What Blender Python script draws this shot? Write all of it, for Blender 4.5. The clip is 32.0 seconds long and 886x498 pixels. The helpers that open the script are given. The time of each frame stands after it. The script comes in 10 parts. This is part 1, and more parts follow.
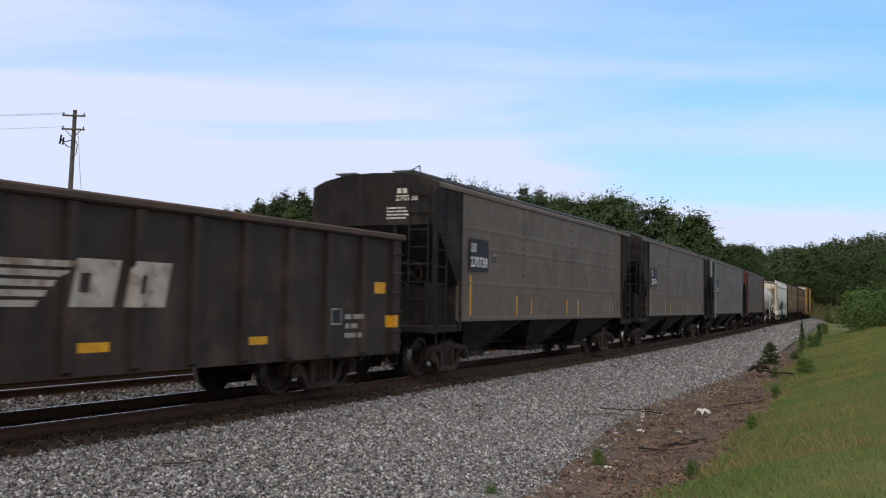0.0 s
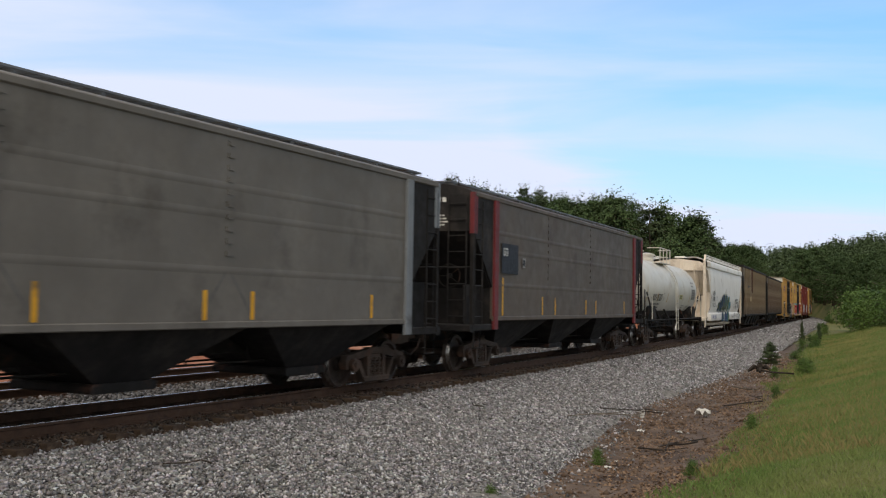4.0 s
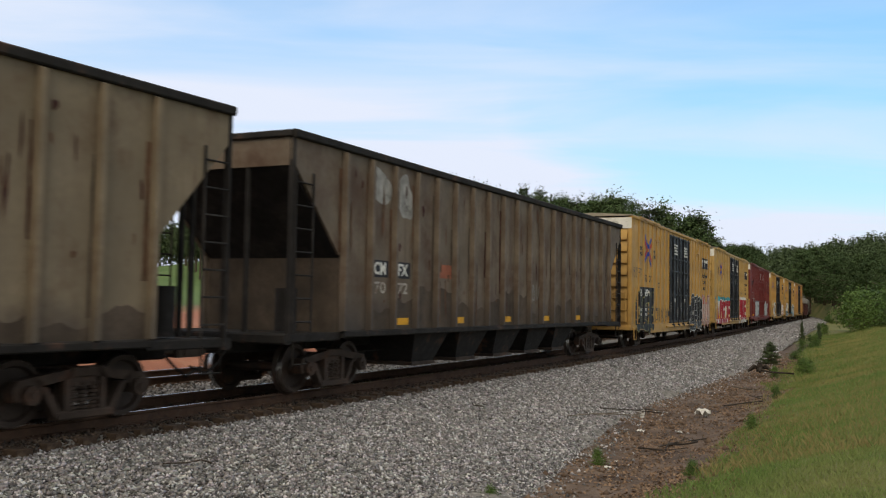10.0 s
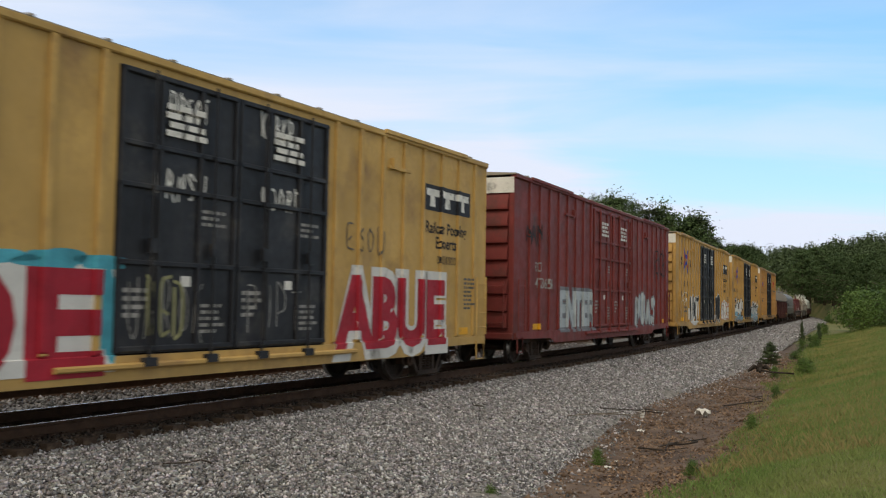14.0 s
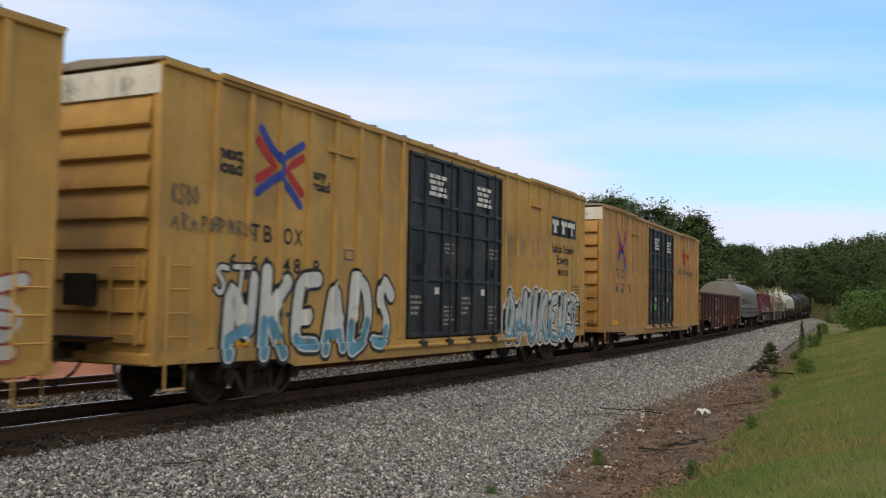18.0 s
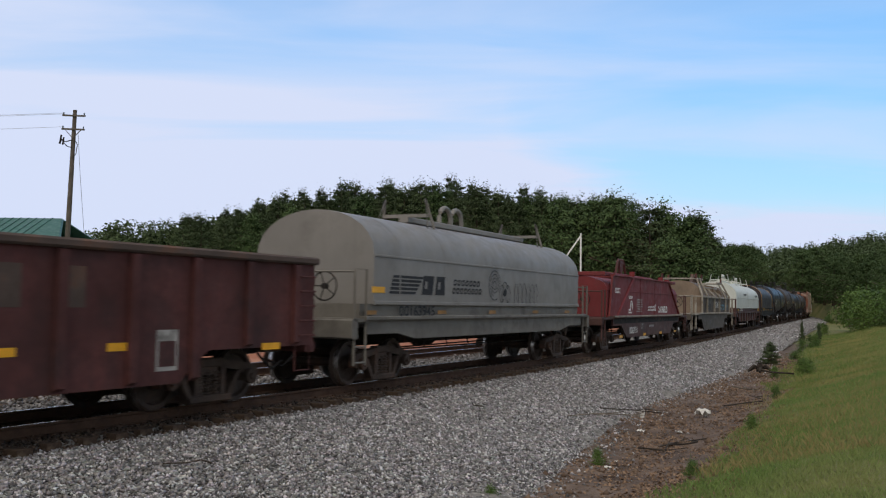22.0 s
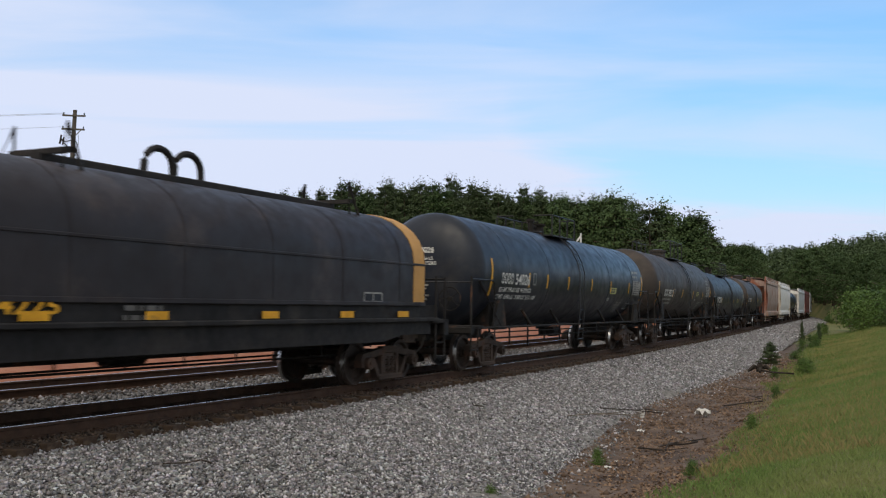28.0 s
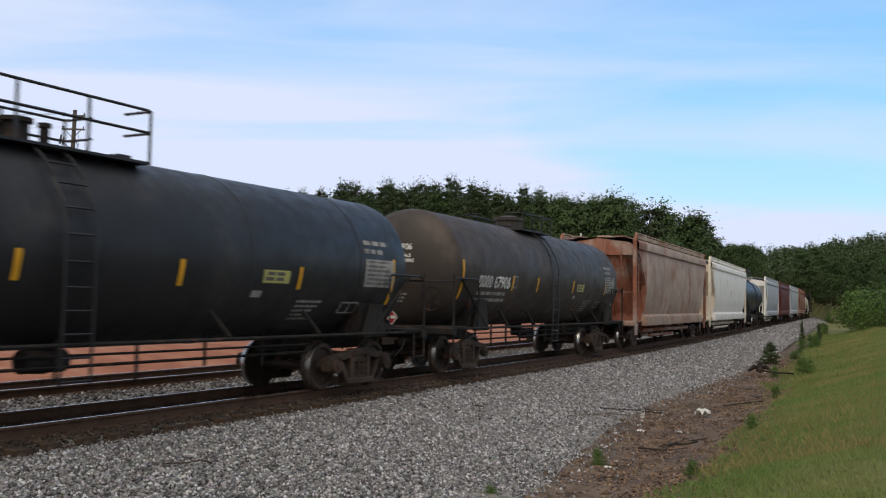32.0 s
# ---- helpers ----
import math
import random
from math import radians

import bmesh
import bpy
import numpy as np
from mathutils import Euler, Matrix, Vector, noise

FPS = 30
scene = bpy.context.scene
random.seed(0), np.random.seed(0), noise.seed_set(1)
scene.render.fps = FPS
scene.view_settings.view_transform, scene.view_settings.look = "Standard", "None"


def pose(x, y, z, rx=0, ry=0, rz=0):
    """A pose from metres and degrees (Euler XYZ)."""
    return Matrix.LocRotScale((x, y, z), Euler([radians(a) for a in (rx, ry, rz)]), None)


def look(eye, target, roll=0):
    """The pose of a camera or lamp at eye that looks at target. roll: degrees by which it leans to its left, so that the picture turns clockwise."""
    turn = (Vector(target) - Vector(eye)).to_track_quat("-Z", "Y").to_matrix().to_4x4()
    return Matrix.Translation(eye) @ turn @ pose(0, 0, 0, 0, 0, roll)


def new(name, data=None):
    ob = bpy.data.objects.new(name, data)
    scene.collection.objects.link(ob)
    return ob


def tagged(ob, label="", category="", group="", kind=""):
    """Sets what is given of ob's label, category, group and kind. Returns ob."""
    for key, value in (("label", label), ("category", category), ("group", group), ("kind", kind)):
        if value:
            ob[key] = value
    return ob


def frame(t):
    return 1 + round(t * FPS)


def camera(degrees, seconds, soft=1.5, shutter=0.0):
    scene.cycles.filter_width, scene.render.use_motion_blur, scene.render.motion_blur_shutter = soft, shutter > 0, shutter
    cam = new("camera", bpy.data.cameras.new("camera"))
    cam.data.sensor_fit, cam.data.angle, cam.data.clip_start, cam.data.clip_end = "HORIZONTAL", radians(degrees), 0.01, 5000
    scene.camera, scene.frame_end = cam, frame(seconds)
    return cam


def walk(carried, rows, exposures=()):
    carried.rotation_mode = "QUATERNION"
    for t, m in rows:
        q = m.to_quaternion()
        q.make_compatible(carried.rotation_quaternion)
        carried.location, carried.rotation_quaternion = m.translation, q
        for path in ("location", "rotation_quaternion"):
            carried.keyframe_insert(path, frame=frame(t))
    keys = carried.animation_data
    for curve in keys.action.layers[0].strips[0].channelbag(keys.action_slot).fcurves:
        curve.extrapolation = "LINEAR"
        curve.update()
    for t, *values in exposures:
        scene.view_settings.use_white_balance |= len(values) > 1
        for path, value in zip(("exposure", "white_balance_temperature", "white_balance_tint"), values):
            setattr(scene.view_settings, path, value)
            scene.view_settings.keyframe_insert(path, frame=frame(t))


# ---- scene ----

# ---------------------------------------------------------------- camera
cam = camera(49.90, 32.0, soft=1.15, shutter=0.2)
EYE = (0.0, 0.0, 1.6175)
AIM = look(EYE, (0.0, 10.0, 1.6175 + 10.0 * math.tan(radians(3.351))), roll=0.705)
walk(cam, [(0.0, AIM), (32.0, AIM)], exposures=[(0.0, -0.04, 6500, 9), (2.5, 0.03, 6800, 8), (5.5, 0.0, 6700, 9), (6.3, -0.12, 6650, 10), (7.3, -0.22, 6650, 10), (8.0, -0.03, 6900, 8), (9.0, 0.05, 7050, 6), (19.0, 0.05, 7000, 7), (21.5, -0.13, 6500, 9), (25.5, -0.15, 6500, 9), (28.0, -0.08, 6600, 8), (32.0, -0.04, 6600, 8)])

# ---------------------------------------------------------------- sky and sun
SUN_EL, SUN_AZ = radians(50.0), radians(195.0)   # azimuth from +y, clockwise
world = bpy.data.worlds.new("sky")
scene.world = world
world.use_nodes = True


def build_sky():
    nt = world.node_tree
    nt.nodes.clear()
    N, L = nt.nodes.new, nt.links.new
    out, bg = N("ShaderNodeOutputWorld"), N("ShaderNodeBackground")
    sky = N("ShaderNodeTexSky")
    sky.sky_type, sky.sun_disc = "NISHITA", False
    sky.sun_elevation, sky.sun_rotation = SUN_EL, SUN_AZ
    sky.air_density, sky.dust_density, sky.ozone_density = 1.0, 0.6, 1.5
    co = N("ShaderNodeTexCoord")
    sep = N("ShaderNodeSeparateXYZ")
    L(co.outputs["Generated"], sep.inputs[0])
    # thin cloud: project the direction on a high flat layer
    up = N("ShaderNodeMath"); up.operation = "MAXIMUM"; up.inputs[1].default_value = 0.03
    L(sep.outputs["Z"], up.inputs[0])
    add = N("ShaderNodeMath"); add.operation = "ADD"; add.inputs[1].default_value = 0.12
    L(up.outputs[0], add.inputs[0])
    dx = N("ShaderNodeMath"); dx.operation = "DIVIDE"
    dy = N("ShaderNodeMath"); dy.operation = "DIVIDE"
    L(sep.outputs["X"], dx.inputs[0]); L(add.outputs[0], dx.inputs[1])
    L(sep.outputs["Y"], dy.inputs[0]); L(add.outputs[0], dy.inputs[1])
    comb = N("ShaderNodeCombineXYZ")
    L(dx.outputs[0], comb.inputs[0]); L(dy.outputs[0], comb.inputs[1])
    mp = N("ShaderNodeMapping")
    mp.inputs["Rotation"].default_value = (0, 0, radians(14))
    mp.inputs["Scale"].default_value = (0.55, 1.5, 1.0)
    mp.inputs["Location"].default_value = (0.6, 0.35, 0)
    L(comb.outputs[0], mp.inputs[0])
    n1 = N("ShaderNodeTexNoise"); n1.inputs["Scale"].default_value = 0.9; n1.inputs["Detail"].default_value = 8
    n1.inputs["Roughness"].default_value = 0.52; n1.inputs["Distortion"].default_value = 0.5
    L(mp.outputs[0], n1.inputs["Vector"])
    ramp = N("ShaderNodeMapRange")
    ramp.inputs["From Min"].default_value, ramp.inputs["From Max"].default_value = 0.34, 0.68
    ramp.interpolation_type = "SMOOTHSTEP"
    L(n1.outputs["Fac"], ramp.inputs["Value"])
    # haze thickens towards the horizon and towards the west
    low = N("ShaderNodeMapRange")
    low.inputs["From Min"].default_value, low.inputs["From Max"].default_value = 0.30, 0.02
    low.inputs["To Min"].default_value, low.inputs["To Max"].default_value = 0.0, 0.45
    L(sep.outputs["Z"], low.inputs["Value"])
    west = N("ShaderNodeMapRange")
    west.inputs["From Min"].default_value, west.inputs["From Max"].default_value = 0.45, -0.5
    west.inputs["To Min"].default_value, west.inputs["To Max"].default_value = -0.24, 0.42
    L(sep.outputs["X"], west.inputs["Value"])
    s1 = N("ShaderNodeMath"); s1.operation = "MULTIPLY_ADD"; s1.inputs[1].default_value = 0.55
    L(ramp.outputs[0], s1.inputs[0]); L(low.outputs[0], s1.inputs[2])
    s2 = N("ShaderNodeMath"); s2.operation = "ADD"; s2.use_clamp = True
    L(s1.outputs[0], s2.inputs[0]); L(west.outputs[0], s2.inputs[1])
    # a bank of cloud over the ridge, its upper edge climbing to the west
    def maths(op, p, q, r=None):
        n = N("ShaderNodeMath"); n.operation = op
        for k, v in enumerate((p, q, r)):
            if v is None:
                continue
            if isinstance(v, (int, float)):
                n.inputs[k].default_value = v
            else:
                L(v, n.inputs[k])
        return n.outputs[0]
    off = maths("MINIMUM", maths("MAXIMUM", maths("SUBTRACT", 0.30, sep.outputs["X"]), 0.0), 0.24)
    edge = maths("MULTIPLY_ADD", maths("MULTIPLY", off, off), 1.45, 0.145)
    over = maths("MULTIPLY_ADD", n1.outputs["Fac"], -0.11, maths("SUBTRACT", sep.outputs["Z"], edge))
    bank = N("ShaderNodeMapRange"); bank.interpolation_type = "SMOOTHSTEP"
    bank.inputs["From Min"].default_value, bank.inputs["From Max"].default_value = -0.055, -0.125
    bank.inputs["To Min"].default_value, bank.inputs["To Max"].default_value = 0.0, 0.50
    L(over, bank.inputs["Value"])
    s3 = N("ShaderNodeMath"); s3.operation = "ADD"; s3.use_clamp = True
    L(s2.outputs[0], s3.inputs[0]); L(bank.outputs[0], s3.inputs[1])
    mix = N("ShaderNodeMix"); mix.data_type = "RGBA"
    L(s3.outputs[0], mix.inputs["Factor"])
    tint = N("ShaderNodeMix"); tint.data_type = "RGBA"; tint.blend_type = "MULTIPLY"; tint.inputs["Factor"].default_value = 1.0
    L(sky.outputs[0], tint.inputs["A"]); tint.inputs["B"].default_value = (1.15, 1.5, 1.68, 1)
    dull = N("ShaderNodeMapRange")
    dull.inputs["From Min"].default_value, dull.inputs["From Max"].default_value = 0.0, 0.28
    dull.inputs["To Min"].default_value, dull.inputs["To Max"].default_value = 0.55, 1.0
    L(sep.outputs["Z"], dull.inputs["Value"])
    dim = N("ShaderNodeVectorMath"); dim.operation = "SCALE"
    L(tint.outputs["Result"], dim.inputs[0]); L(dull.outputs[0], dim.inputs["Scale"])
    L(dim.outputs[0], mix.inputs["A"])
    mix.inputs["B"].default_value = (5.8, 6.4, 8.2, 1)
    # unseen white veil overhead and behind the camera, added to neutralise blue fill
    fill_veil = N("ShaderNodeMapRange"); fill_veil.interpolation_type = "SMOOTHSTEP"
    fill_veil.inputs["From Min"].default_value, fill_veil.inputs["From Max"].default_value = -0.35, 0.6
    fill_veil.inputs["To Min"].default_value, fill_veil.inputs["To Max"].default_value = 0.0, 0.85
    L(maths("SUBTRACT", maths("MULTIPLY", sep.outputs["Z"], 1.2), sep.outputs["Y"]), fill_veil.inputs["Value"])
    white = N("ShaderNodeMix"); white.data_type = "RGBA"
    L(fill_veil.outputs[0], white.inputs["Factor"]); L(mix.outputs["Result"], white.inputs["A"])
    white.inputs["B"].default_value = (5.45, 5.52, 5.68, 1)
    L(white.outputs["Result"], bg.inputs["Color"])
    bg.inputs["Strength"].default_value = 0.128
    L(bg.outputs[0], out.inputs[0])


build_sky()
sun = new("sun", bpy.data.lights.new("sun", "SUN"))
sun.data.energy, sun.data.angle, sun.data.color = 1.85, radians(45), (1.0, 0.87, 0.70)
sun.matrix_world = look((math.sin(SUN_AZ) * math.cos(SUN_EL) * 100, math.cos(SUN_AZ) * math.cos(SUN_EL) * 100, math.sin(SUN_EL) * 100), (0, 0, 0))

# ---------------------------------------------------------------- the line of the railway
STEP = 0.25
TS = np.arange(-620.0, 720.0 + STEP, STEP)


def line_tables():
    k = 2.2823e-3 - 49.92e-6 * TS + 49.96e-8 * TS * TS / 2
    k = np.where(TS < -14, 0.0, np.where(TS > 190, 1.8e-3, k))
    i0 = int(np.argmin(np.abs(TS)))
    th = np.concatenate([[0], np.cumsum((k[1:] + k[:-1]) / 2 * STEP)])
    th = th - th[i0] + radians(63.110)
    def run(c):
        q = np.concatenate([[0], np.cumsum((c[1:] + c[:-1]) / 2 * STEP)])
        return q - q[i0]
    return -1.9914 + run(np.cos(th)), 20.6499 + run(np.sin(th)), th, 1.337e-3 * np.clip(TS, -14, 200)


TX, TY, TH, TZ = line_tables()
CANT = radians(-0.274)


def on_line(s, d=0.0, z=0.0):
    """World place at s along the line, d towards the camera's side, z above the rail."""
    x, y, t, g = (np.interp(s, TS, a) for a in (TX, TY, TH, TZ))
    return x + d * np.sin(t), y - d * np.cos(t), g + z


def car_pose(s):
    x, y, z = on_line(s)
    t = float(np.interp(s, TS, TH))
    return Matrix.Translation((x, y, z)) @ Matrix.Rotation(t, 4, "Z") @ Matrix.Rotation(-CANT, 4, "X")


def near_line(x, y):
    """s and d of world places (arrays), by the nearest point of the line."""
    x, y = np.asarray(x, float).ravel(), np.asarray(y, float).ravel()
    ss, dd = np.empty(len(x)), np.empty(len(x))
    cx, cy, ct, cs = TX[::4], TY[::4], TH[::4], TS[::4]
    for a in range(0, len(x), 2000):
        b = slice(a, a + 2000)
        i = np.argmin((x[b, None] - cx) ** 2 + (y[b, None] - cy) ** 2, axis=1)
        rx, ry = x[b] - cx[i], y[b] - cy[i]
        ss[b] = cs[i] + rx * np.cos(ct[i]) + ry * np.sin(ct[i])
        dd[b] = rx * np.sin(ct[i]) - ry * np.cos(ct[i])
    return ss, dd


# ---------------------------------------------------------------- mesh helpers
class Geo:
    """Vertices and faces gathered for one mesh."""

    def __init__(self):
        self.v, self.f = [], []

    def add(self, vs, fs):
        n = len(self.v)
        self.v += [tuple(p) for p in vs]
        self.f += [tuple(i + n for i in q) for q in fs]
        return self

    def box(self, x0, x1, y0, y1, z0, z1):
        return self.add([(x0, y0, z0), (x1, y0, z0), (x1, y1, z0), (x0, y1, z0), (x0, y0, z1), (x1, y0, z1), (x1, y1, z1), (x0, y1, z1)],
                        [(0, 3, 2, 1), (4, 5, 6, 7), (0, 1, 5, 4), (1, 2, 6, 5), (2, 3, 7, 6), (3, 0, 4, 7)])

    def bevelled(self, x0, x1, y0, y1, z0, z1, b=0.02):
        """A box with chamfered long edges along its longest side."""
        d = [x1 - x0, y1 - y0, z1 - z0]
        ax = d.index(max(d))
        lo, hi = [x0, y0, z0], [x1, y1, z1]
        p, q = [i for i in range(3) if i != ax]
        ring = [(lo[p] + b, lo[q]), (hi[p] - b, lo[q]), (hi[p], lo[q] + b), (hi[p], hi[q] - b), (hi[p] - b, hi[q]), (lo[p] + b, hi[q]), (lo[p], hi[q] - b), (lo[p], lo[q] + b)]
        return self.sweep(ring, ax, p, q, lo[ax], hi[ax])

    def sweep(self, ring, ax, p, q, a, b):
        vs = []
        for e in (a, b):
            for m, n in ring:
                c = [0, 0, 0]
                c[ax], c[p], c[q] = e, m, n
                vs.append(c)
        k = len(ring)
        fs = [tuple(range(k))[::-1], tuple(range(k, 2 * k))] + [(i, (i + 1) % k, k + (i + 1) % k, k + i) for i in range(k)]
        return self.add(vs, fs)

    def prism_y(self, ring, y0, y1):
        return self.sweep(ring, 1, 0, 2, y0, y1)

    def prism_x(self, ring, x0, x1):
        return self.sweep(ring, 0, 1, 2, x0, x1)

    def shell_x(self, ring, x0, x1):
        """An open skin along x through an open row of (y, z), with both faces."""
        k = len(ring)
        vs = [(x, y, z) for x in (x0, x1) for y, z in ring]
        return self.add(vs, [(i, i + 1, k + i + 1, k + i) for i in range(k - 1)])

    def tube(self, pts, r=0.02, n=6):
        """A round bar through points."""
        pts = [Vector(p) for p in pts]
        k = len(pts)
        base, vs = len(self.v), []
        for i, p in enumerate(pts):
            t = (pts[min(i + 1, k - 1)] - pts[max(i - 1, 0)]).normalized()
            a = Vector((0, 0, 1)) if abs(t.z) < 0.9 else Vector((1, 0, 0))
            u = t.cross(a).normalized()
            w = t.cross(u)
            vs += [p + r * (math.cos(6.2832 * j / n) * u + math.sin(6.2832 * j / n) * w) for j in range(n)]
        fs = [(i * n + j, i * n + (j + 1) % n, (i + 1) * n + (j + 1) % n, (i + 1) * n + j) for i in range(k - 1) for j in range(n)]
        fs += [tuple(range(n))[::-1], tuple(range((k - 1) * n, k * n))]
        return self.add(vs, fs)

    def disc(self, c, axis, r, h, n=16, r2=None):
        """A cylinder or cone of height h from c along axis 0, 1, 2."""
        r2 = r if r2 is None else r2
        p, q = [i for i in range(3) if i != axis]
        vs = []
        for e, rr in ((0, r), (h, r2)):
            for j in range(n):
                a = 6.2832 * j / n
                w = list(c)
                w[axis] += e
                w[p] += rr * math.cos(a)
                w[q] += rr * math.sin(a)
                vs.append(w)
        return self.add(vs, [tuple(range(n))[::-1], tuple(range(n, 2 * n))] + [(i, (i + 1) % n, n + (i + 1) % n, n + i) for i in range(n)])

    def lathe_x(self, prof, cy, cz, n=40):
        """Turned about the x axis through (cy, cz): prof is a row of (x, r)."""
        vs, fs = [], []
        for x, r in prof:
            for j in range(n):
                a = 6.2832 * j / n
                vs.append((x, cy + r * math.cos(a), cz + r * math.sin(a)))
        for i in range(len(prof) - 1):
            for j in range(n):
                fs.append((i * n + j, i * n + (j + 1) % n, (i + 1) * n + (j + 1) % n, (i + 1) * n + j))
        fs += [tuple(range(n))[::-1], tuple(range((len(prof) - 1) * n, len(prof) * n))]
        return self.add(vs, fs)

    def mirror_x(self):
        n = len(self.v)
        self.add([(-x, y, z) for x, y, z in self.v], [tuple(q)[::-1] for q in self.f])
        return self


def mesh_of(name, g, material, smooth=38.0):
    me = bpy.data.meshes.new(name)
    me.from_pydata(g.v, [], g.f)
    bm = bmesh.new()
    bm.from_mesh(me)
    bmesh.ops.recalc_face_normals(bm, faces=bm.faces)
    bm.to_mesh(me)
    bm.free()
    if smooth:
        me.polygons.foreach_set("use_smooth", [True] * len(me.polygons))
        me.set_sharp_from_angle(angle=radians(smooth))
    if material:
        me.materials.append(material)
    return me


def part(name, g, material, parent, label="", smooth=38.0):
    """One mesh object under a thing or a part; g is a Geo or a ready mesh."""
    me = g if isinstance(g, bpy.types.Mesh) else mesh_of(name, g, material, smooth)
    ob = new(name, me)
    ob.parent = parent
    return tagged(ob, label)


def thing(name, label, category, group="", m=None):
    ob = new(name)
    ob.empty_display_size = 0.3
    if m is not None:
        ob.matrix_world = m
    return tagged(ob, label, category, group)


def structure(name, g, material, label="", category="", smooth=38.0):
    ob = new(name, g if isinstance(g, bpy.types.Mesh) else mesh_of(name, g, material, smooth))
    return tagged(ob, label, category, kind="structure")


# ---------------------------------------------------------------- materials
def surface(name, col, rough=0.6, metal=0.0, vary=0.12, scale=1.2, dirt=None, dirt_amt=0.0, dirt_scale=0.8, streak=0.0, bump=0.15, fine=40.0, low=0.0, low_z=1.0, low_col=None, spec=0.28):
    """Painted or raw surface: colour varied at two scales, patches of dirt or rust, runs down the side, soiled foot, fine relief."""
    m = bpy.data.materials.new(name)
    m.use_nodes = True
    nt = m.node_tree
    nt.nodes.clear()
    N, L = nt.nodes.new, nt.links.new
    out, bs = N("ShaderNodeOutputMaterial"), N("ShaderNodeBsdfPrincipled")
    L(bs.outputs[0], out.inputs[0])
    bs.inputs["Roughness"].default_value, bs.inputs["Metallic"].default_value = rough, metal
    bs.inputs["Specular IOR Level"].default_value = spec
    co = N("ShaderNodeTexCoord")
    def noise_at(sc, detail=4.0, stretch=None, rough_n=0.55):
        n = N("ShaderNodeTexNoise")
        n.inputs["Scale"].default_value, n.inputs["Detail"].default_value, n.inputs["Roughness"].default_value = sc, detail, rough_n
        if stretch:
            mp = N("ShaderNodeMapping")
            mp.inputs["Scale"].default_value = stretch
            L(co.outputs["Object"], mp.inputs[0])
            L(mp.outputs[0], n.inputs["Vector"])
        else:
            L(co.outputs["Object"], n.inputs["Vector"])
        return n.outputs["Fac"]
    def ranged(fac, a, b, lo=0.0, hi=1.0):
        r = N("ShaderNodeMapRange")
        r.inputs["From Min"].default_value, r.inputs["From Max"].default_value = a, b
        r.inputs["To Min"].default_value, r.inputs["To Max"].default_value = lo, hi
        L(fac, r.inputs["Value"])
        return r.outputs[0]
    def mixed(fac, a, b, blend="MIX"):
        x = N("ShaderNodeMix")
        x.data_type, x.blend_type = "RGBA", blend
        if hasattr(fac, "links"):
            L(fac, x.inputs["Factor"])
        else:
            x.inputs["Factor"].default_value = fac
        for key, v in (("A", a), ("B", b)):
            if hasattr(v, "links"):
                L(v, x.inputs[key])
            else:
                x.inputs[key].default_value = (*v[:3], 1)
        return x.outputs["Result"]
    dark = tuple(c * (1 - 2 * vary) for c in col)
    light = tuple(min(1.0, c * (1 + 1.3 * vary)) for c in col)
    c = mixed(ranged(noise_at(scale), 0.3, 0.7), dark, light)
    c = mixed(ranged(noise_at(scale * 14, 5), 0.35, 0.75, 0.0, 0.55), c, tuple(v * (1 - 1.6 * vary) for v in col))
    if dirt:
        if dirt_amt:
            c = mixed(ranged(noise_at(dirt_scale, 6, None, 0.65), 0.62 - 0.25 * dirt_amt, 0.80 - 0.2 * dirt_amt), c, dirt)
        if streak:
            st = N("ShaderNodeMath"); st.operation = "MULTIPLY"
            L(ranged(noise_at(1.0, 5, (5.5, 5.5, 0.35)), 0.5, 0.78, 0.0, streak), st.inputs[0])
            L(ranged(noise_at(0.7, 2), 0.35, 0.65), st.inputs[1])
            c = mixed(st.outputs[0], c, dirt)
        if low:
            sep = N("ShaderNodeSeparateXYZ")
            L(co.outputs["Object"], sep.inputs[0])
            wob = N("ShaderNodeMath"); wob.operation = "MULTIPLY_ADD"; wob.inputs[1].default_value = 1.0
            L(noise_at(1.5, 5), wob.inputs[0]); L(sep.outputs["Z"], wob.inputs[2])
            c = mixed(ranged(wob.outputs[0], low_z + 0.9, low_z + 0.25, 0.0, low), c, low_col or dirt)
    L(c, bs.inputs["Base Color"])
    L(ranged(noise_at(scale * 5, 4), 0.3, 0.7, max(0.05, rough - 0.1), min(1.0, rough + 0.12)), bs.inputs["Roughness"])
    if bump:
        b = N("ShaderNodeBump")
        b.inputs["Strength"].default_value, b.inputs["Distance"].default_value = bump, 0.01
        L(noise_at(fine, 4), b.inputs["Height"])
        L(b.outputs[0], bs.inputs["Normal"])
    return m


RUST = (0.12, 0.055, 0.032)
GRIME = (0.045, 0.038, 0.033)
M = {}
M["bogie"] = surface("cast_steel_dirty", (0.062, 0.043, 0.033), 0.8, 0.0, 0.25, 3, RUST, 0.35, 2.5, bump=0.5)
M["wheel"] = surface("wheel_steel", (0.056, 0.041, 0.034), 0.6, 0.3, 0.2, 3, RUST, 0.25, 2, bump=0.3)
M["tread"] = surface("bright_tread", (0.45, 0.44, 0.43), 0.28, 1.0, 0.1, 6)
M["under"] = surface("underframe_black", (0.020, 0.0175, 0.016), 0.85, 0.0, 0.25, 2, RUST, 0.2, 2, bump=0.3)
M["coupler"] = surface("coupler_steel", (0.06, 0.045, 0.035), 0.65, 0.3, 0.2, 5, RUST, 0.4, 3)
M["black"] = surface("black_paint", (0.020, 0.018, 0.018), 0.75, 0.0, 0.25, 1.5, GRIME, 0.35, 1, 0.3)
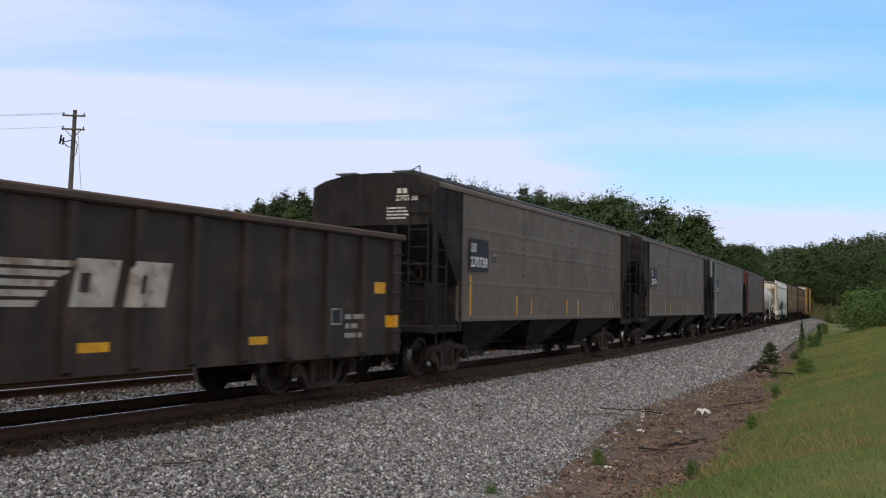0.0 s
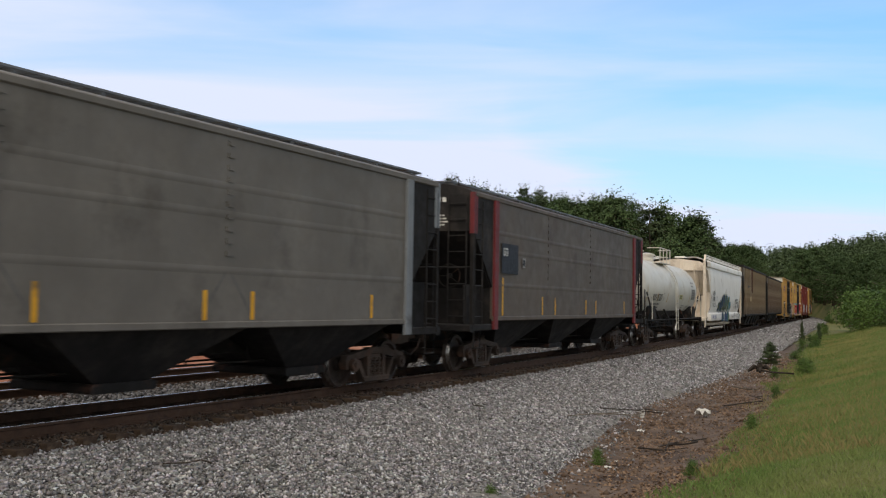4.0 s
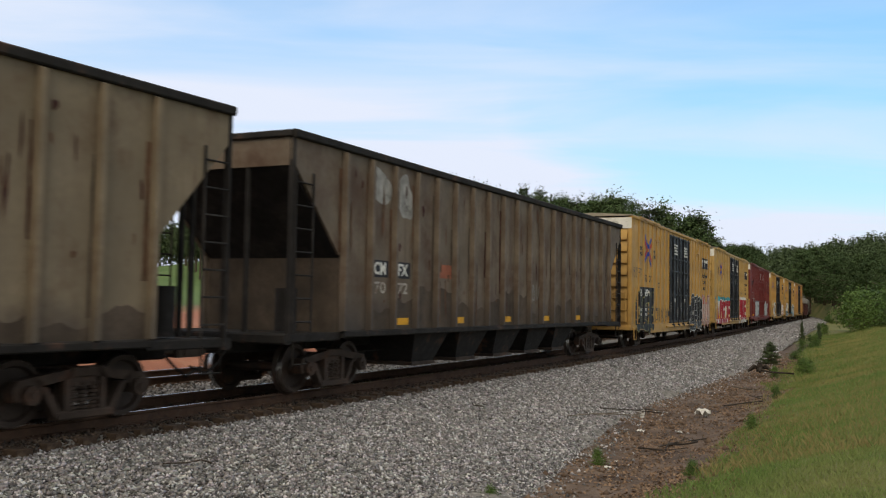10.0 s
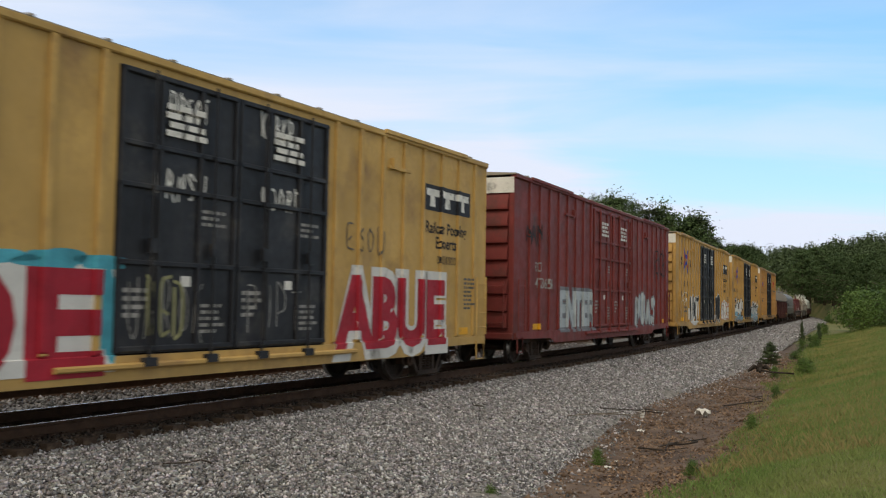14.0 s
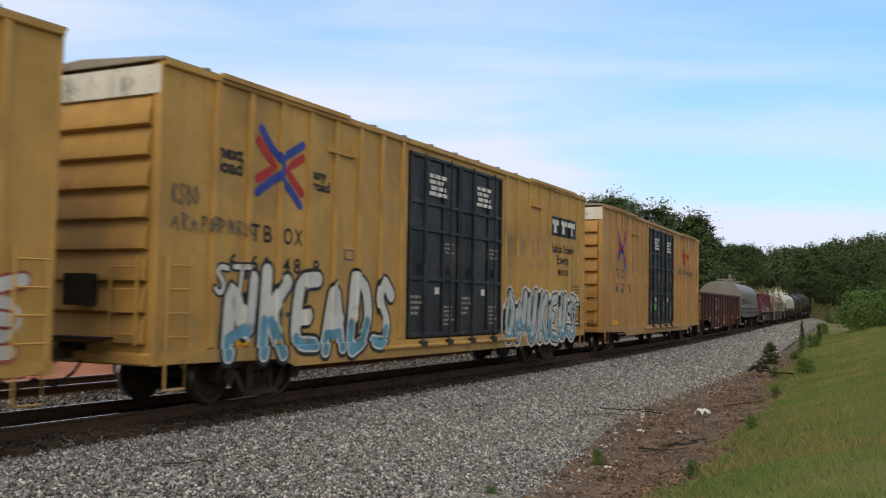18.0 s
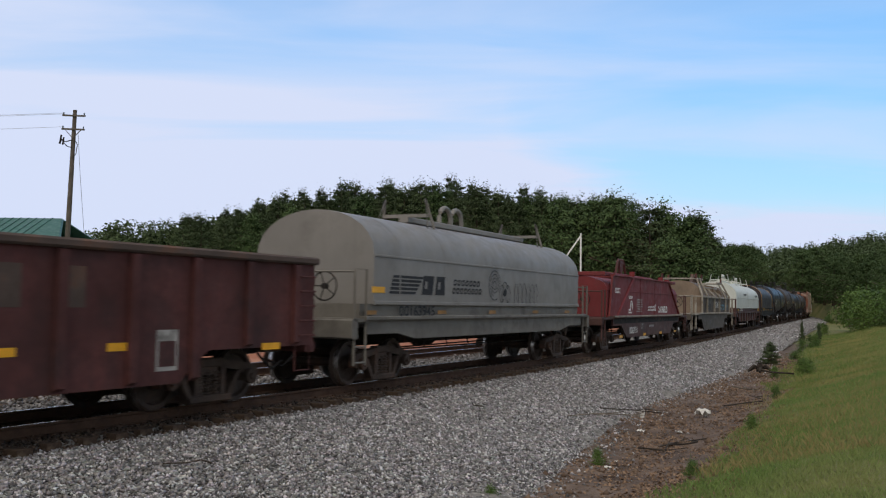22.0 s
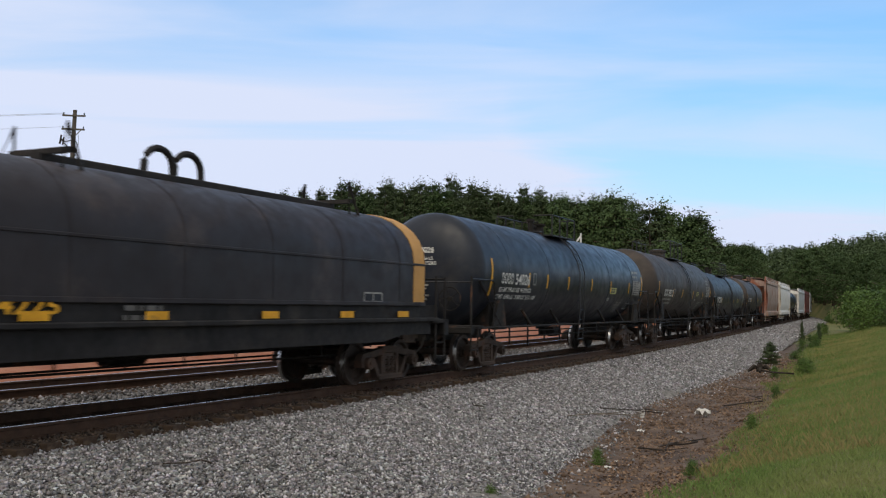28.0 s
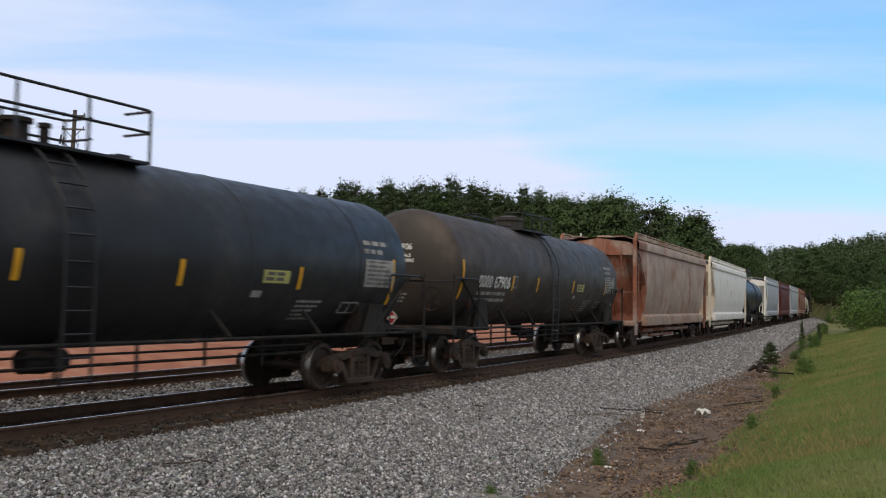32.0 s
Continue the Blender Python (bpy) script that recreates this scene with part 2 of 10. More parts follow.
M["white_mark"] = surface("white_lettering", (0.72, 0.71, 0.67), 0.7, 0, 0.15, 5, GRIME, 0.25, 4, bump=0.05)
M["pale_mark"] = surface("faded_lettering", (0.33, 0.32, 0.30), 0.75, 0, 0.2, 5, GRIME, 0.35, 4, bump=0.05)
M["black_mark"] = surface("black_lettering", (0.025, 0.025, 0.028), 0.7, 0, 0.2, 5, bump=0.05)
M["grey_mark"] = surface("grey_lettering", (0.12, 0.115, 0.11), 0.75, 0, 0.2, 5, bump=0.05)
M["yellow_mark"] = surface("yellow_reflector", (0.72, 0.36, 0.02), 0.45, 0, 0.12, 6, GRIME, 0.2, 3, bump=0.03)
M["plate"] = surface("black_stencil_panel", (0.02, 0.021, 0.028), 0.6, 0, 0.2, 3, bump=0.05)

# ---------------------------------------------------------------- ground
def lerp_profile(d, rows):
    return np.interp(d, [r[0] for r in rows], [r[1] for r in rows])


def hump(x, y, cx, cy, rx, ry, h):
    return h * np.exp(-((x - cx) / rx) ** 2 - ((y - cy) / ry) ** 2)


def ground_height(x, y):
    x, y = np.ravel(x), np.ravel(y)
    s, d = near_line(x, y)
    g = 1.337e-3 * np.clip(s, -14, 200)
    z = lerp_profile(d, [(-2000, 3.0), (-200, 3.0), (-60, 2.0), (-40, 1.9), (-26, 1.35), (-14, 0.55), (-9.5, 0.12), (-7.6, -0.28), (-7.0, -0.40), (1.2, -0.42), (1.8, -0.54), (2.4, -0.68), (4.2, -1.00), (6.0, -1.03), (7.2, -1.00), (8.6, -0.66), (10.5, -0.12), (13, 0.12), (20, 0.35), (60, 1.2), (200, 3.0), (2000, 3.0)])
    # rolling ground, stronger away from the line
    far = np.clip((np.abs(d) - 8) / 20, 0, 1)
    z = z + far * 0.18 * (np.sin(x * 0.21 + 1.0) * np.sin(y * 0.17)) + 0.035 * np.sin(x * 1.3 + 0.5 * y) * np.sin(y * 1.1 - 0.4 * x) * np.clip((np.abs(d) - 6.3) / 1.5, 0, 1)
    # wooded hills behind
    z = z + hump(x, y, -5, 215, 62, 55, 13) + hump(x, y, 60, 300, 60, 80, 8) + hump(x, y, 220, 470, 170, 110, 20) + hump(x, y, -110, 260, 60, 60, 3) + hump(x, y, 330, 420, 120, 120, 10)
    return z + g


def toe_line(s):
    """Where the slope of stones ends, from the middle of the near track."""
    return np.interp(s, [-14, -5.1, -3.8, -0.7, 3.4, 7.5, 11.3, 17.4, 25.8, 52, 130, 260], [6.1, 5.89, 5.65, 5.16, 4.60, 4.32, 4.32, 4.45, 4.66, 4.4, 4.3, 4.2])


def toe_map(s, d):
    """Shifts the slope so that its foot follows the edge of the stones along the line."""
    return np.where(d > 1.5, 1.5 + (d - 1.5) * (toe_line(s) - 1.5) / 4.65, d)


def grass_edge(s):
    """Where the grass of the bank begins, from the middle of the near track."""
    return np.interp(s, [-14, -5.3, -3, 1, 6.5, 18, 40, 83, 260], [9.2, 8.42, 8.32, 8.0, 7.5, 6.75, 5.75, 5.3, 5.0])


def uneven(n, near, reach):
    """Grid lines, close together in the middle and wide apart far off."""
    t = np.linspace(-1, 1, n)
    k = np.log(2 * reach / near / n * 5) * 1.0
    return np.sign(t) * (np.sinh(np.abs(t) * k) / np.sinh(k)) * reach


def ground_material():
    m = bpy.data.materials.new("ground_soil_and_grass")
    m.use_nodes = True
    nt = m.node_tree
    nt.nodes.clear()
    N, L = nt.nodes.new, nt.links.new
    out, bs = N("ShaderNodeOutputMaterial"), N("ShaderNodeBsdfPrincipled")
    L(bs.outputs[0], out.inputs[0])
    bs.inputs["Roughness"].default_value = 0.95
    co = N("ShaderNodeTexCoord")
    def noise_at(sc, detail=6):
        n = N("ShaderNodeTexNoise")
        n.inputs["Scale"].default_value, n.inputs["Detail"].default_value = sc, detail
        L(co.outputs["Object"], n.inputs["Vector"])
        return n.outputs["Fac"]
    def ramp(fac, stops):
        r = N("ShaderNodeValToRGB")
        r.color_ramp.elements.remove(r.color_ramp.elements[0])
        r.color_ramp.elements[0].position, r.color_ramp.elements[0].color = stops[0][0], (*stops[0][1], 1)
        for p, c in stops[1:]:
            e = r.color_ramp.elements.new(p)
            e.color = (*c, 1)
        L(fac, r.inputs[0])
        return r.outputs[0]
    def mixed(fac, a, b):
        x = N("ShaderNodeMix"); x.data_type = "RGBA"
        L(fac, x.inputs["Factor"]); L(a, x.inputs["A"]); L(b, x.inputs["B"])
        return x.outputs["Result"]
    zone = N("ShaderNodeAttribute"); zone.attribute_name = "zone"
    sep = N("ShaderNodeSeparateColor"); L(zone.outputs["Color"], sep.inputs[0])
    grass = ramp(noise_at(0.35), [(0.3, (0.075, 0.095, 0.022)), (0.5, (0.13, 0.135, 0.040)), (0.7, (0.20, 0.165, 0.072))])
    dirt = ramp(noise_at(1.6, 10), [(0.3, (0.045, 0.029, 0.020)), (0.5, (0.090, 0.058, 0.040)), (0.72, (0.165, 0.115, 0.082))])
    clay = ramp(noise_at(0.8, 10), [(0.3, (0.20, 0.066, 0.033)), (0.5, (0.28, 0.102, 0.052)), (0.72, (0.34, 0.165, 0.10))])
    lawn = ramp(noise_at(0.25), [(0.3, (0.05, 0.10, 0.016)), (0.7, (0.09, 0.14, 0.03))])
    c = mixed(sep.outputs[0], dirt, grass)
    c = mixed(sep.outputs[1], c, clay)
    c = mixed(sep.outputs[2], c, lawn)
    L(c, bs.inputs["Base Color"])
    b = N("ShaderNodeBump"); b.inputs["Strength"].default_value, b.inputs["Distance"].default_value = 0.9, 0.05
    L(noise_at(9, 10), b.inputs["Height"]); L(b.outputs[0], bs.inputs["Normal"])
    return m


def build_ground():
    gx, gy = uneven(331, 0.3, 2600.0) + 4.0, uneven(331, 0.3, 2600.0) + 15.0
    X, Y = np.meshgrid(gx, gy)
    Z = ground_height(X, Y).reshape(X.shape)
    n = len(gx)
    V = np.stack([X, Y, Z], -1).reshape(-1, 3)
    i, j = np.meshgrid(np.arange(n - 1), np.arange(n - 1))
    a = (j * n + i).ravel()
    F = np.stack([a, a + 1, a + n + 1, a + n], -1)
    s, d = near_line(X, Y)
    # far off the sheet is coarse: keep it under the bed of stones
    low = (s > 45) & (d > -8) & (d < 11) & (np.hypot(X, Y).ravel() > 60)
    V[low, 2] = np.minimum(V[low, 2], 1.337e-3 * np.clip(s[low], -14, 200) - 1.15)
    wob = 0.45 * np.sin(s * 0.9) + 0.3 * np.sin(s * 2.3 + 1) + 0.25 * np.sin(s * 5.1)
    grass = np.clip((d - grass_edge(s) - 0.05 + 0.4 * wob) / 0.6, 0, 1) + (d < -60)
    grass = np.where((s > 60) & (d > 2.5), 1.0, grass)
    me = bpy.data.meshes.new("ground")
    me.from_pydata(V.tolist(), [], F.tolist())
    clay = ((d < -5) & (d > -27)).astype(float) * np.clip((-5.6 - d) / 1.0, 0, 1) * np.clip((27 + d) / 4, 0, 1)
    lawn = np.clip((-24 - d + wob * 2) / 4, 0, 1)
    col = np.stack([np.clip(grass, 0, 1), clay, lawn, np.ones_like(d)], -1).astype(np.float32)
    at = me.color_attributes.new("zone", "FLOAT_COLOR", "POINT")
    at.data.foreach_set("color", col.ravel())
    me.polygons.foreach_set("use_smooth", [True] * len(me.polygons))
    me.materials.append(ground_material())
    structure("ground", me, None, "rough grass, bare clay and ditch soil beside the railway", "ground")


build_ground()

# ---------------------------------------------------------------- ballast
M["ballast"] = surface("ballast_bed", (0.21, 0.198, 0.183), 0.95, 0, 0.35, 9, (0.09, 0.075, 0.06), 0.3, 0.4, bump=1.0, fine=22)


def stone_material(name="crushed_granite", tint=(1, 1, 1)):
    m = bpy.data.materials.new(name)
    m.use_nodes = True
    nt = m.node_tree
    N, L = nt.nodes.new, nt.links.new
    bs = nt.nodes["Principled BSDF"]
    geo = N("ShaderNodeNewGeometry")
    r = N("ShaderNodeValToRGB")
    els = r.color_ramp.elements
    els[0].position, els[0].color = 0.0, (0.055, 0.050, 0.046, 1)
    els[1].position, els[1].color = 1.0, (0.66, 0.63, 0.60, 1)
    for p, c in ((0.3, (0.155, 0.147, 0.138)), (0.55, (0.235, 0.222, 0.205)), (0.8, (0.33, 0.312, 0.29))):
        e = els.new(p)
        e.color = (*c, 1)
    L(geo.outputs["Random Per Island"], r.inputs[0])
    no = N("ShaderNodeTexNoise"); no.inputs["Scale"].default_value = 60
    mx = N("ShaderNodeMix"); mx.data_type, mx.blend_type = "RGBA", "MULTIPLY"
    mx.inputs["Factor"].default_value = 0.35
    L(r.outputs[0], mx.inputs["A"]); L(no.outputs["Color"], mx.inputs["B"])
    tn = N("ShaderNodeMix"); tn.data_type, tn.blend_type = "RGBA", "MULTIPLY"
    tn.inputs["Factor"].default_value, tn.inputs["B"].default_value = 1.0, (*tint, 1)
    L(mx.outputs["Result"], tn.inputs["A"])
    L(tn.outputs["Result"], bs.inputs["Base Color"])
    bs.inputs["Roughness"].default_value = 0.85
    return m


M["stone"] = stone_material(tint=(0.98, 1.0, 1.09))
# darker copy of the stone, shade behind the train put into its colour
M["shaded_stone"] = stone_material("shaded_granite", (0.66, 0.65, 0.70))
M["stained_stone"] = stone_material("rust_stained_stone", (0.27, 0.185, 0.135))


def ballast_z(d):
    """Top of the stones: level under both tracks, then a long slope to the ditch."""
    return lerp_profile(d, [(-7.6, -0.40), (-6.6, -0.20), (-3.0, -0.19), (-2.2, -0.22), (-1.6, -0.19), (1.08, -0.20), (1.20, -0.285), (1.9, -0.315), (6.15, -0.92), (6.6, -1.05)])


def build_ballast():
    ss = np.concatenate([np.arange(-60, -14, 2.0), np.arange(-14, 30, 0.4), np.arange(30, 520, 2.0)])
    dd = np.concatenate([np.arange(-7.6, 0.9, 0.35), [0.95, 1.08, 1.2, 1.35], np.arange(1.5, 6.7, 0.25)])
    rnd = np.random.RandomState(4)
    S2, D2 = np.meshgrid(ss, dd, indexing="ij")
    edge = np.where(D2 > 5.6, 0.10 * np.sin(S2 * 0.7) + 0.08 * np.sin(S2 * 1.9) + 0.06 * np.sin(S2 * 4.3), 0)
    x, y, g = on_line(S2, toe_map(S2, D2) + edge)
    z = ballast_z(D2) + g - 0.012 + rnd.uniform(-0.012, 0.012, S2.shape)
    z = np.where(D2 > 6.5, z - 0.1, z)
    n, k = S2.shape
    i, j = np.meshgrid(np.arange(n - 1), np.arange(k - 1), indexing="ij")
    a = (i * k + j).ravel()
    me = bpy.data.meshes.new("ballast_bed")
    me.from_pydata(np.stack([x, y, z], -1).reshape(-1, 3).tolist(), [], np.stack([a, a + 1, a + k + 1, a + k], -1).tolist())
    me.materials.append(M["ballast"])
    structure("ballast_bed", me, None, "bed of grey crushed stone under both tracks", "ballast")


build_ballast()


def scatter_stones(name, s0, s1, d0, d1, count, size, seed, label, power=1.0, mat="stone"):
    """Many angular stones, each a squashed and knocked-about chip, in one mesh."""
    rnd = np.random.RandomState(seed)
    ico = np.array([(1, 0, 0), (-1, 0, 0), (0, 1, 0), (0, -1, 0), (0, 0, 1), (0, 0, -1)]) * 1.1
    tri = np.array([(0, 2, 4), (2, 1, 4), (1, 3, 4), (3, 0, 4), (2, 0, 5), (1, 2, 5), (3, 1, 5), (0, 3, 5)])
    s = s0 + (s1 - s0) * rnd.rand(count) ** power
    d = d0 + (d1 - d0) * rnd.rand(count)
    x, y, g = on_line(s, toe_map(s, d))
    r = size * rnd.uniform(0.55, 1.25, count)
    z = ballast_z(d) + g + r * rnd.uniform(-0.1, 0.55, count)
    v = (ico[None] + rnd.uniform(-0.3, 0.3, (count, 6, 3))) * rnd.uniform(0.6, 1.25, (count, 6, 1)) * rnd.uniform(0.6, 1.25, (count, 1, 3))
    a = rnd.uniform(0, 6.2832, count)
    c, q = np.cos(a)[:, None], np.sin(a)[:, None]
    b = rnd.uniform(-0.7, 0.7, count)
    cb, qb = np.cos(b)[:, None], np.sin(b)[:, None]
    vy, vz = v[..., 1] * cb - v[..., 2] * qb, v[..., 1] * qb + v[..., 2] * cb
    vx, vy = v[..., 0] * c - vy * q, v[..., 0] * q + vy * c
    P = np.stack([vx * r[:, None] + x[:, None], vy * r[:, None] + y[:, None], vz * r[:, None] * 0.8 + z[:, None]], -1).reshape(-1, 3)
    F = (tri[None] + 6 * np.arange(count)[:, None, None]).reshape(-1, 3)
    me = bpy.data.meshes.new(name)
    me.vertices.add(len(P))
    me.vertices.foreach_set("co", P.astype(np.float32).ravel())
    me.loops.add(F.size)
    me.loops.foreach_set("vertex_index", F.astype(np.int32).ravel())
    me.polygons.add(len(F))
    me.polygons.foreach_set("loop_start", np.arange(0, F.size, 3, dtype=np.int32))
    me.update(calc_edges=True)
    me.materials.append(M[mat])
    tagged(new(name, me), label, "ballast", kind="stuff")


GREY = "loose grey crushed stone on the slope below the rails"
scatter_stones("ballast_stones", -11.5, -2.0, 1.3, 6.55, 46000, 0.030, 11, GREY)
scatter_stones("ballast_stones", -2.0, 12.0, 1.3, 6.55, 44000, 0.034, 15, GREY, 1.2)
scatter_stones("ballast_stones", 12.0, 60.0, 1.35, 6.5, 44000, 0.044, 12, GREY, 1.5)
scatter_stones("ballast_stones", 60.0, 260.0, 1.35, 6.3, 18000, 0.085, 16, GREY, 1.5)
scatter_stones("stained_stones", -12.0, 40.0, 0.80, 1.42, 11000, 0.032, 14, "crushed stone stained brown by rail rust beside the sleepers", 1.3, "stained_stone")
scatter_stones("ballast_stones", -12.0, 26.0, -7.0, -1.4, 16000, 0.042, 13, "grey crushed stone between the two tracks", 1.4, "shaded_stone")
scatter_stones("ballast_stones", -24.0, -11.5, 1.3, 6.5, 22000, 0.036, 19, GREY)
# between the rails: dirt, and shade under the train put into the colour
scatter_stones("fouled_stones", -12.0, 30.0, -1.4, 1.15, 12000, 0.034, 18, "dirty stone between the near rails, coloured darker for shade under the train", 1.3, "stained_stone")

# ---------------------------------------------------------------- tracks
M["rail"] = surface("rail_steel_rusty", (0.080, 0.044, 0.028), 0.85, 0.0, 0.2, 3, (0.03, 0.02, 0.017), 0.3, 3)
M["rail_top"] = surface("rail_running_face", (0.55, 0.55, 0.56), 0.22, 1.0, 0.08, 8)
M["tie"] = surface("creosoted_sleeper", (0.060, 0.039, 0.027), 0.9, 0, 0.3, 3, (0.125, 0.088, 0.060), 0.4, 3, bump=0.6)


def swept(name, ring, s0, s1, step, material, offset, z, label, category="rail"):
    ss = np.arange(s0, s1 + step, step)
    k = len(ring)
    vs, fs = [], []
    for s in ss:
        for d, h in ring:
            x, y, g = on_line(s, offset + d, z + h)
            vs.append((float(x), float(y), float(g)))
    for i in range(len(ss) - 1):
        for j in range(k):
            fs.append((i * k + j, i * k + (j + 1) % k, (i + 1) * k + (j + 1) % k, (i + 1) * k + j))
    g2 = Geo().add(vs, fs)
    return structure(name, g2, material, label, category, 30)


RAIL = [(-0.07, -0.185), (0.07, -0.185), (0.07, -0.172), (0.012, -0.15), (0.010, -0.05), (0.036, -0.036), (0.037, -0.012), (0.030, -0.003), (-0.030, -0.003), (-0.037, -0.012), (-0.036, -0.036), (-0.010, -0.05), (-0.012, -0.15), (-0.07, -0.172)]
TOP = [(-0.026, -0.004), (0.026, -0.004), (0.022, 0.0), (-0.022, 0.0)]
for off in (0.7175, -0.7175, -3.62, -5.055):
    swept("rail", RAIL, -320 if off > -2 else -60, 330, 1.0, M["rail"], off, 0.0, "rusty steel rail spiked to dark sleepers")
    swept("rail_head", TOP, -320 if off > -2 else -60, 330, 1.0, M["rail_top"], off, 0.0, "polished running face of the rail")


def build_ties():
    tie = mesh_of("sleeper", Geo().bevelled(-0.115, 0.115, -1.30, 1.30, -0.36, -0.185, 0.012), M["tie"])
    plate = mesh_of("tie_plate", Geo().box(-0.09, 0.09, -0.87, -0.56, -0.186, -0.172).box(-0.09, 0.09, 0.56, 0.87, -0.186, -0.172).box(-0.03, 0.03, -0.66, -0.62, -0.18, -0.14).box(-0.03, 0.03, -0.81, -0.77, -0.18, -0.14), M["rail"])
    rnd = random.Random(7)
    for off, lo, hi, nm in ((0.0, -13, 62, "near"), (-4.34, -12, 40, "far")):
        own = thing("sleeper_row", "dark creosoted wooden sleepers under the rails", "sleepers")
        own["kind"] = "structure"
        s = lo
        while s < hi:
            x, y, g = on_line(s, off, 0)
            t = float(np.interp(s, TS, TH)) + rnd.uniform(-0.02, 0.02)
            o = part("sleeper", tie, None, own)
            sh = rnd.uniform(-0.05, 0.13)
            o.matrix_world = Matrix.Translation((float(x) + sh * math.sin(t), float(y) - sh * math.cos(t), float(g) + rnd.uniform(-0.012, 0.006))) @ Matrix.Rotation(t, 4, "Z")
            q = part("tie_plate", plate, None, o)
            s += 0.53
    far = Geo()
    for off, lo, hi in ((0.0, 62, 250), (-4.34, 40, 230)):
        s = lo
        while s < hi:
            x, y, g = on_line(s, off, 0)
            t = float(np.interp(s, TS, TH))
            ux, uy, nx, ny = math.cos(t), math.sin(t), math.sin(t), -math.cos(t)
            vs = [(x + a * ux + b * nx, y + a * uy + b * ny, g + c) for c in (-0.36, -0.185) for a, b in ((-0.115, -1.3), (0.115, -1.3), (0.115, 1.3), (-0.115, 1.3))]
            far.add(vs, [(0, 3, 2, 1), (4, 5, 6, 7), (0, 1, 5, 4), (1, 2, 6, 5), (2, 3, 7, 6), (3, 0, 4, 7)])
            s += 0.6
    tagged(new("distant_sleepers", mesh_of("distant_sleepers", far, M["tie"], 0)), "dark sleepers of both tracks far along the curve", "sleepers", kind="stuff")


build_ties()

# ---------------------------------------------------------------- plants
def leaf_material(name, dark, light, rough=0.65):
    m = bpy.data.materials.new(name)
    m.use_nodes = True
    nt = m.node_tree
    N, L = nt.nodes.new, nt.links.new
    bs = nt.nodes["Principled BSDF"]
    geo = N("ShaderNodeNewGeometry")
    oi = N("ShaderNodeObjectInfo")
    add = N("ShaderNodeMath"); add.operation = "MULTIPLY_ADD"; add.inputs[1].default_value = 0.55
    L(oi.outputs["Random"], add.inputs[0])
    half = N("ShaderNodeMath"); half.operation = "MULTIPLY"; half.inputs[1].default_value = 0.45
    L(geo.outputs["Random Per Island"], half.inputs[0]); L(half.outputs[0], add.inputs[2])
    mx = N("ShaderNodeMix"); mx.data_type = "RGBA"
    mx.inputs["A"].default_value, mx.inputs["B"].default_value = (*dark, 1), (*light, 1)
    L(add.outputs[0], mx.inputs["Factor"]); L(mx.outputs["Result"], bs.inputs["Base Color"])
    bs.inputs["Roughness"].default_value = rough
    bs.inputs["Specular IOR Level"].default_value = 0.25
    bs.inputs["Transmission Weight"].default_value = 0.0
    return m


M["pine"] = leaf_material("pine_needles", (0.036, 0.054, 0.024), (0.070, 0.096, 0.042), 0.9)
M["broad"] = leaf_material("broad_leaves", (0.034, 0.060, 0.022), (0.072, 0.112, 0.040), 0.9)
M["bright_leaf"] = leaf_material("sunny_leaves", (0.036, 0.078, 0.016), (0.095, 0.155, 0.032))
M["grass_blade"] = leaf_material("grass_blades", (0.060, 0.110, 0.024), (0.165, 0.225, 0.064), 0.7)
M["dry_blade"] = leaf_material("dry_grass_blades", (0.17, 0.15, 0.055), (0.34, 0.28, 0.13), 0.7)
def patchy(m, other, scale):
    """Drifts of another colour through a grass material."""
    nt = m.node_tree
    N, L = nt.nodes.new, nt.links.new
    bs = nt.nodes["Principled BSDF"]
    src = bs.inputs["Base Color"].links[0].from_socket
    co, no = N("ShaderNodeTexCoord"), N("ShaderNodeTexNoise")
    no.inputs["Scale"].default_value, no.inputs["Detail"].default_value = scale, 5
    L(co.outputs["Object"], no.inputs["Vector"])
    r = N("ShaderNodeMapRange")
    r.inputs["From Min"].default_value, r.inputs["From Max"].default_value, r.inputs["To Max"].default_value = 0.45, 0.66, 0.70
    L(no.outputs["Fac"], r.inputs["Value"])
    mx = N("ShaderNodeMix"); mx.data_type = "RGBA"
    L(r.outputs[0], mx.inputs["Factor"]); L(src, mx.inputs["A"])
    mx.inputs["B"].default_value = (*other, 1)
    L(mx.outputs["Result"], bs.inputs["Base Color"])


M["lush_blade"] = leaf_material("lush_grass_blades", (0.040, 0.088, 0.020), (0.180, 0.262, 0.074), 0.7)
patchy(M["lush_blade"], (0.22, 0.225, 0.088), 0.32)
patchy(M["grass_blade"], (0.30, 0.25, 0.10), 0.42)
M["bark"] = surface("pine_bark", (0.115, 0.085, 0.065), 0.9, 0, 0.3, 2, (0.05, 0.04, 0.032), 0.4, 4, bump=0.8, fine=12)
M["twig"] = surface("grey_dead_wood", (0.16, 0.13, 0.10), 0.9, 0, 0.3, 4, bump=0.4)
M["dark_twig"] = surface("dark_dead_wood", (0.045, 0.035, 0.028), 0.9, 0, 0.3, 4, bump=0.4)


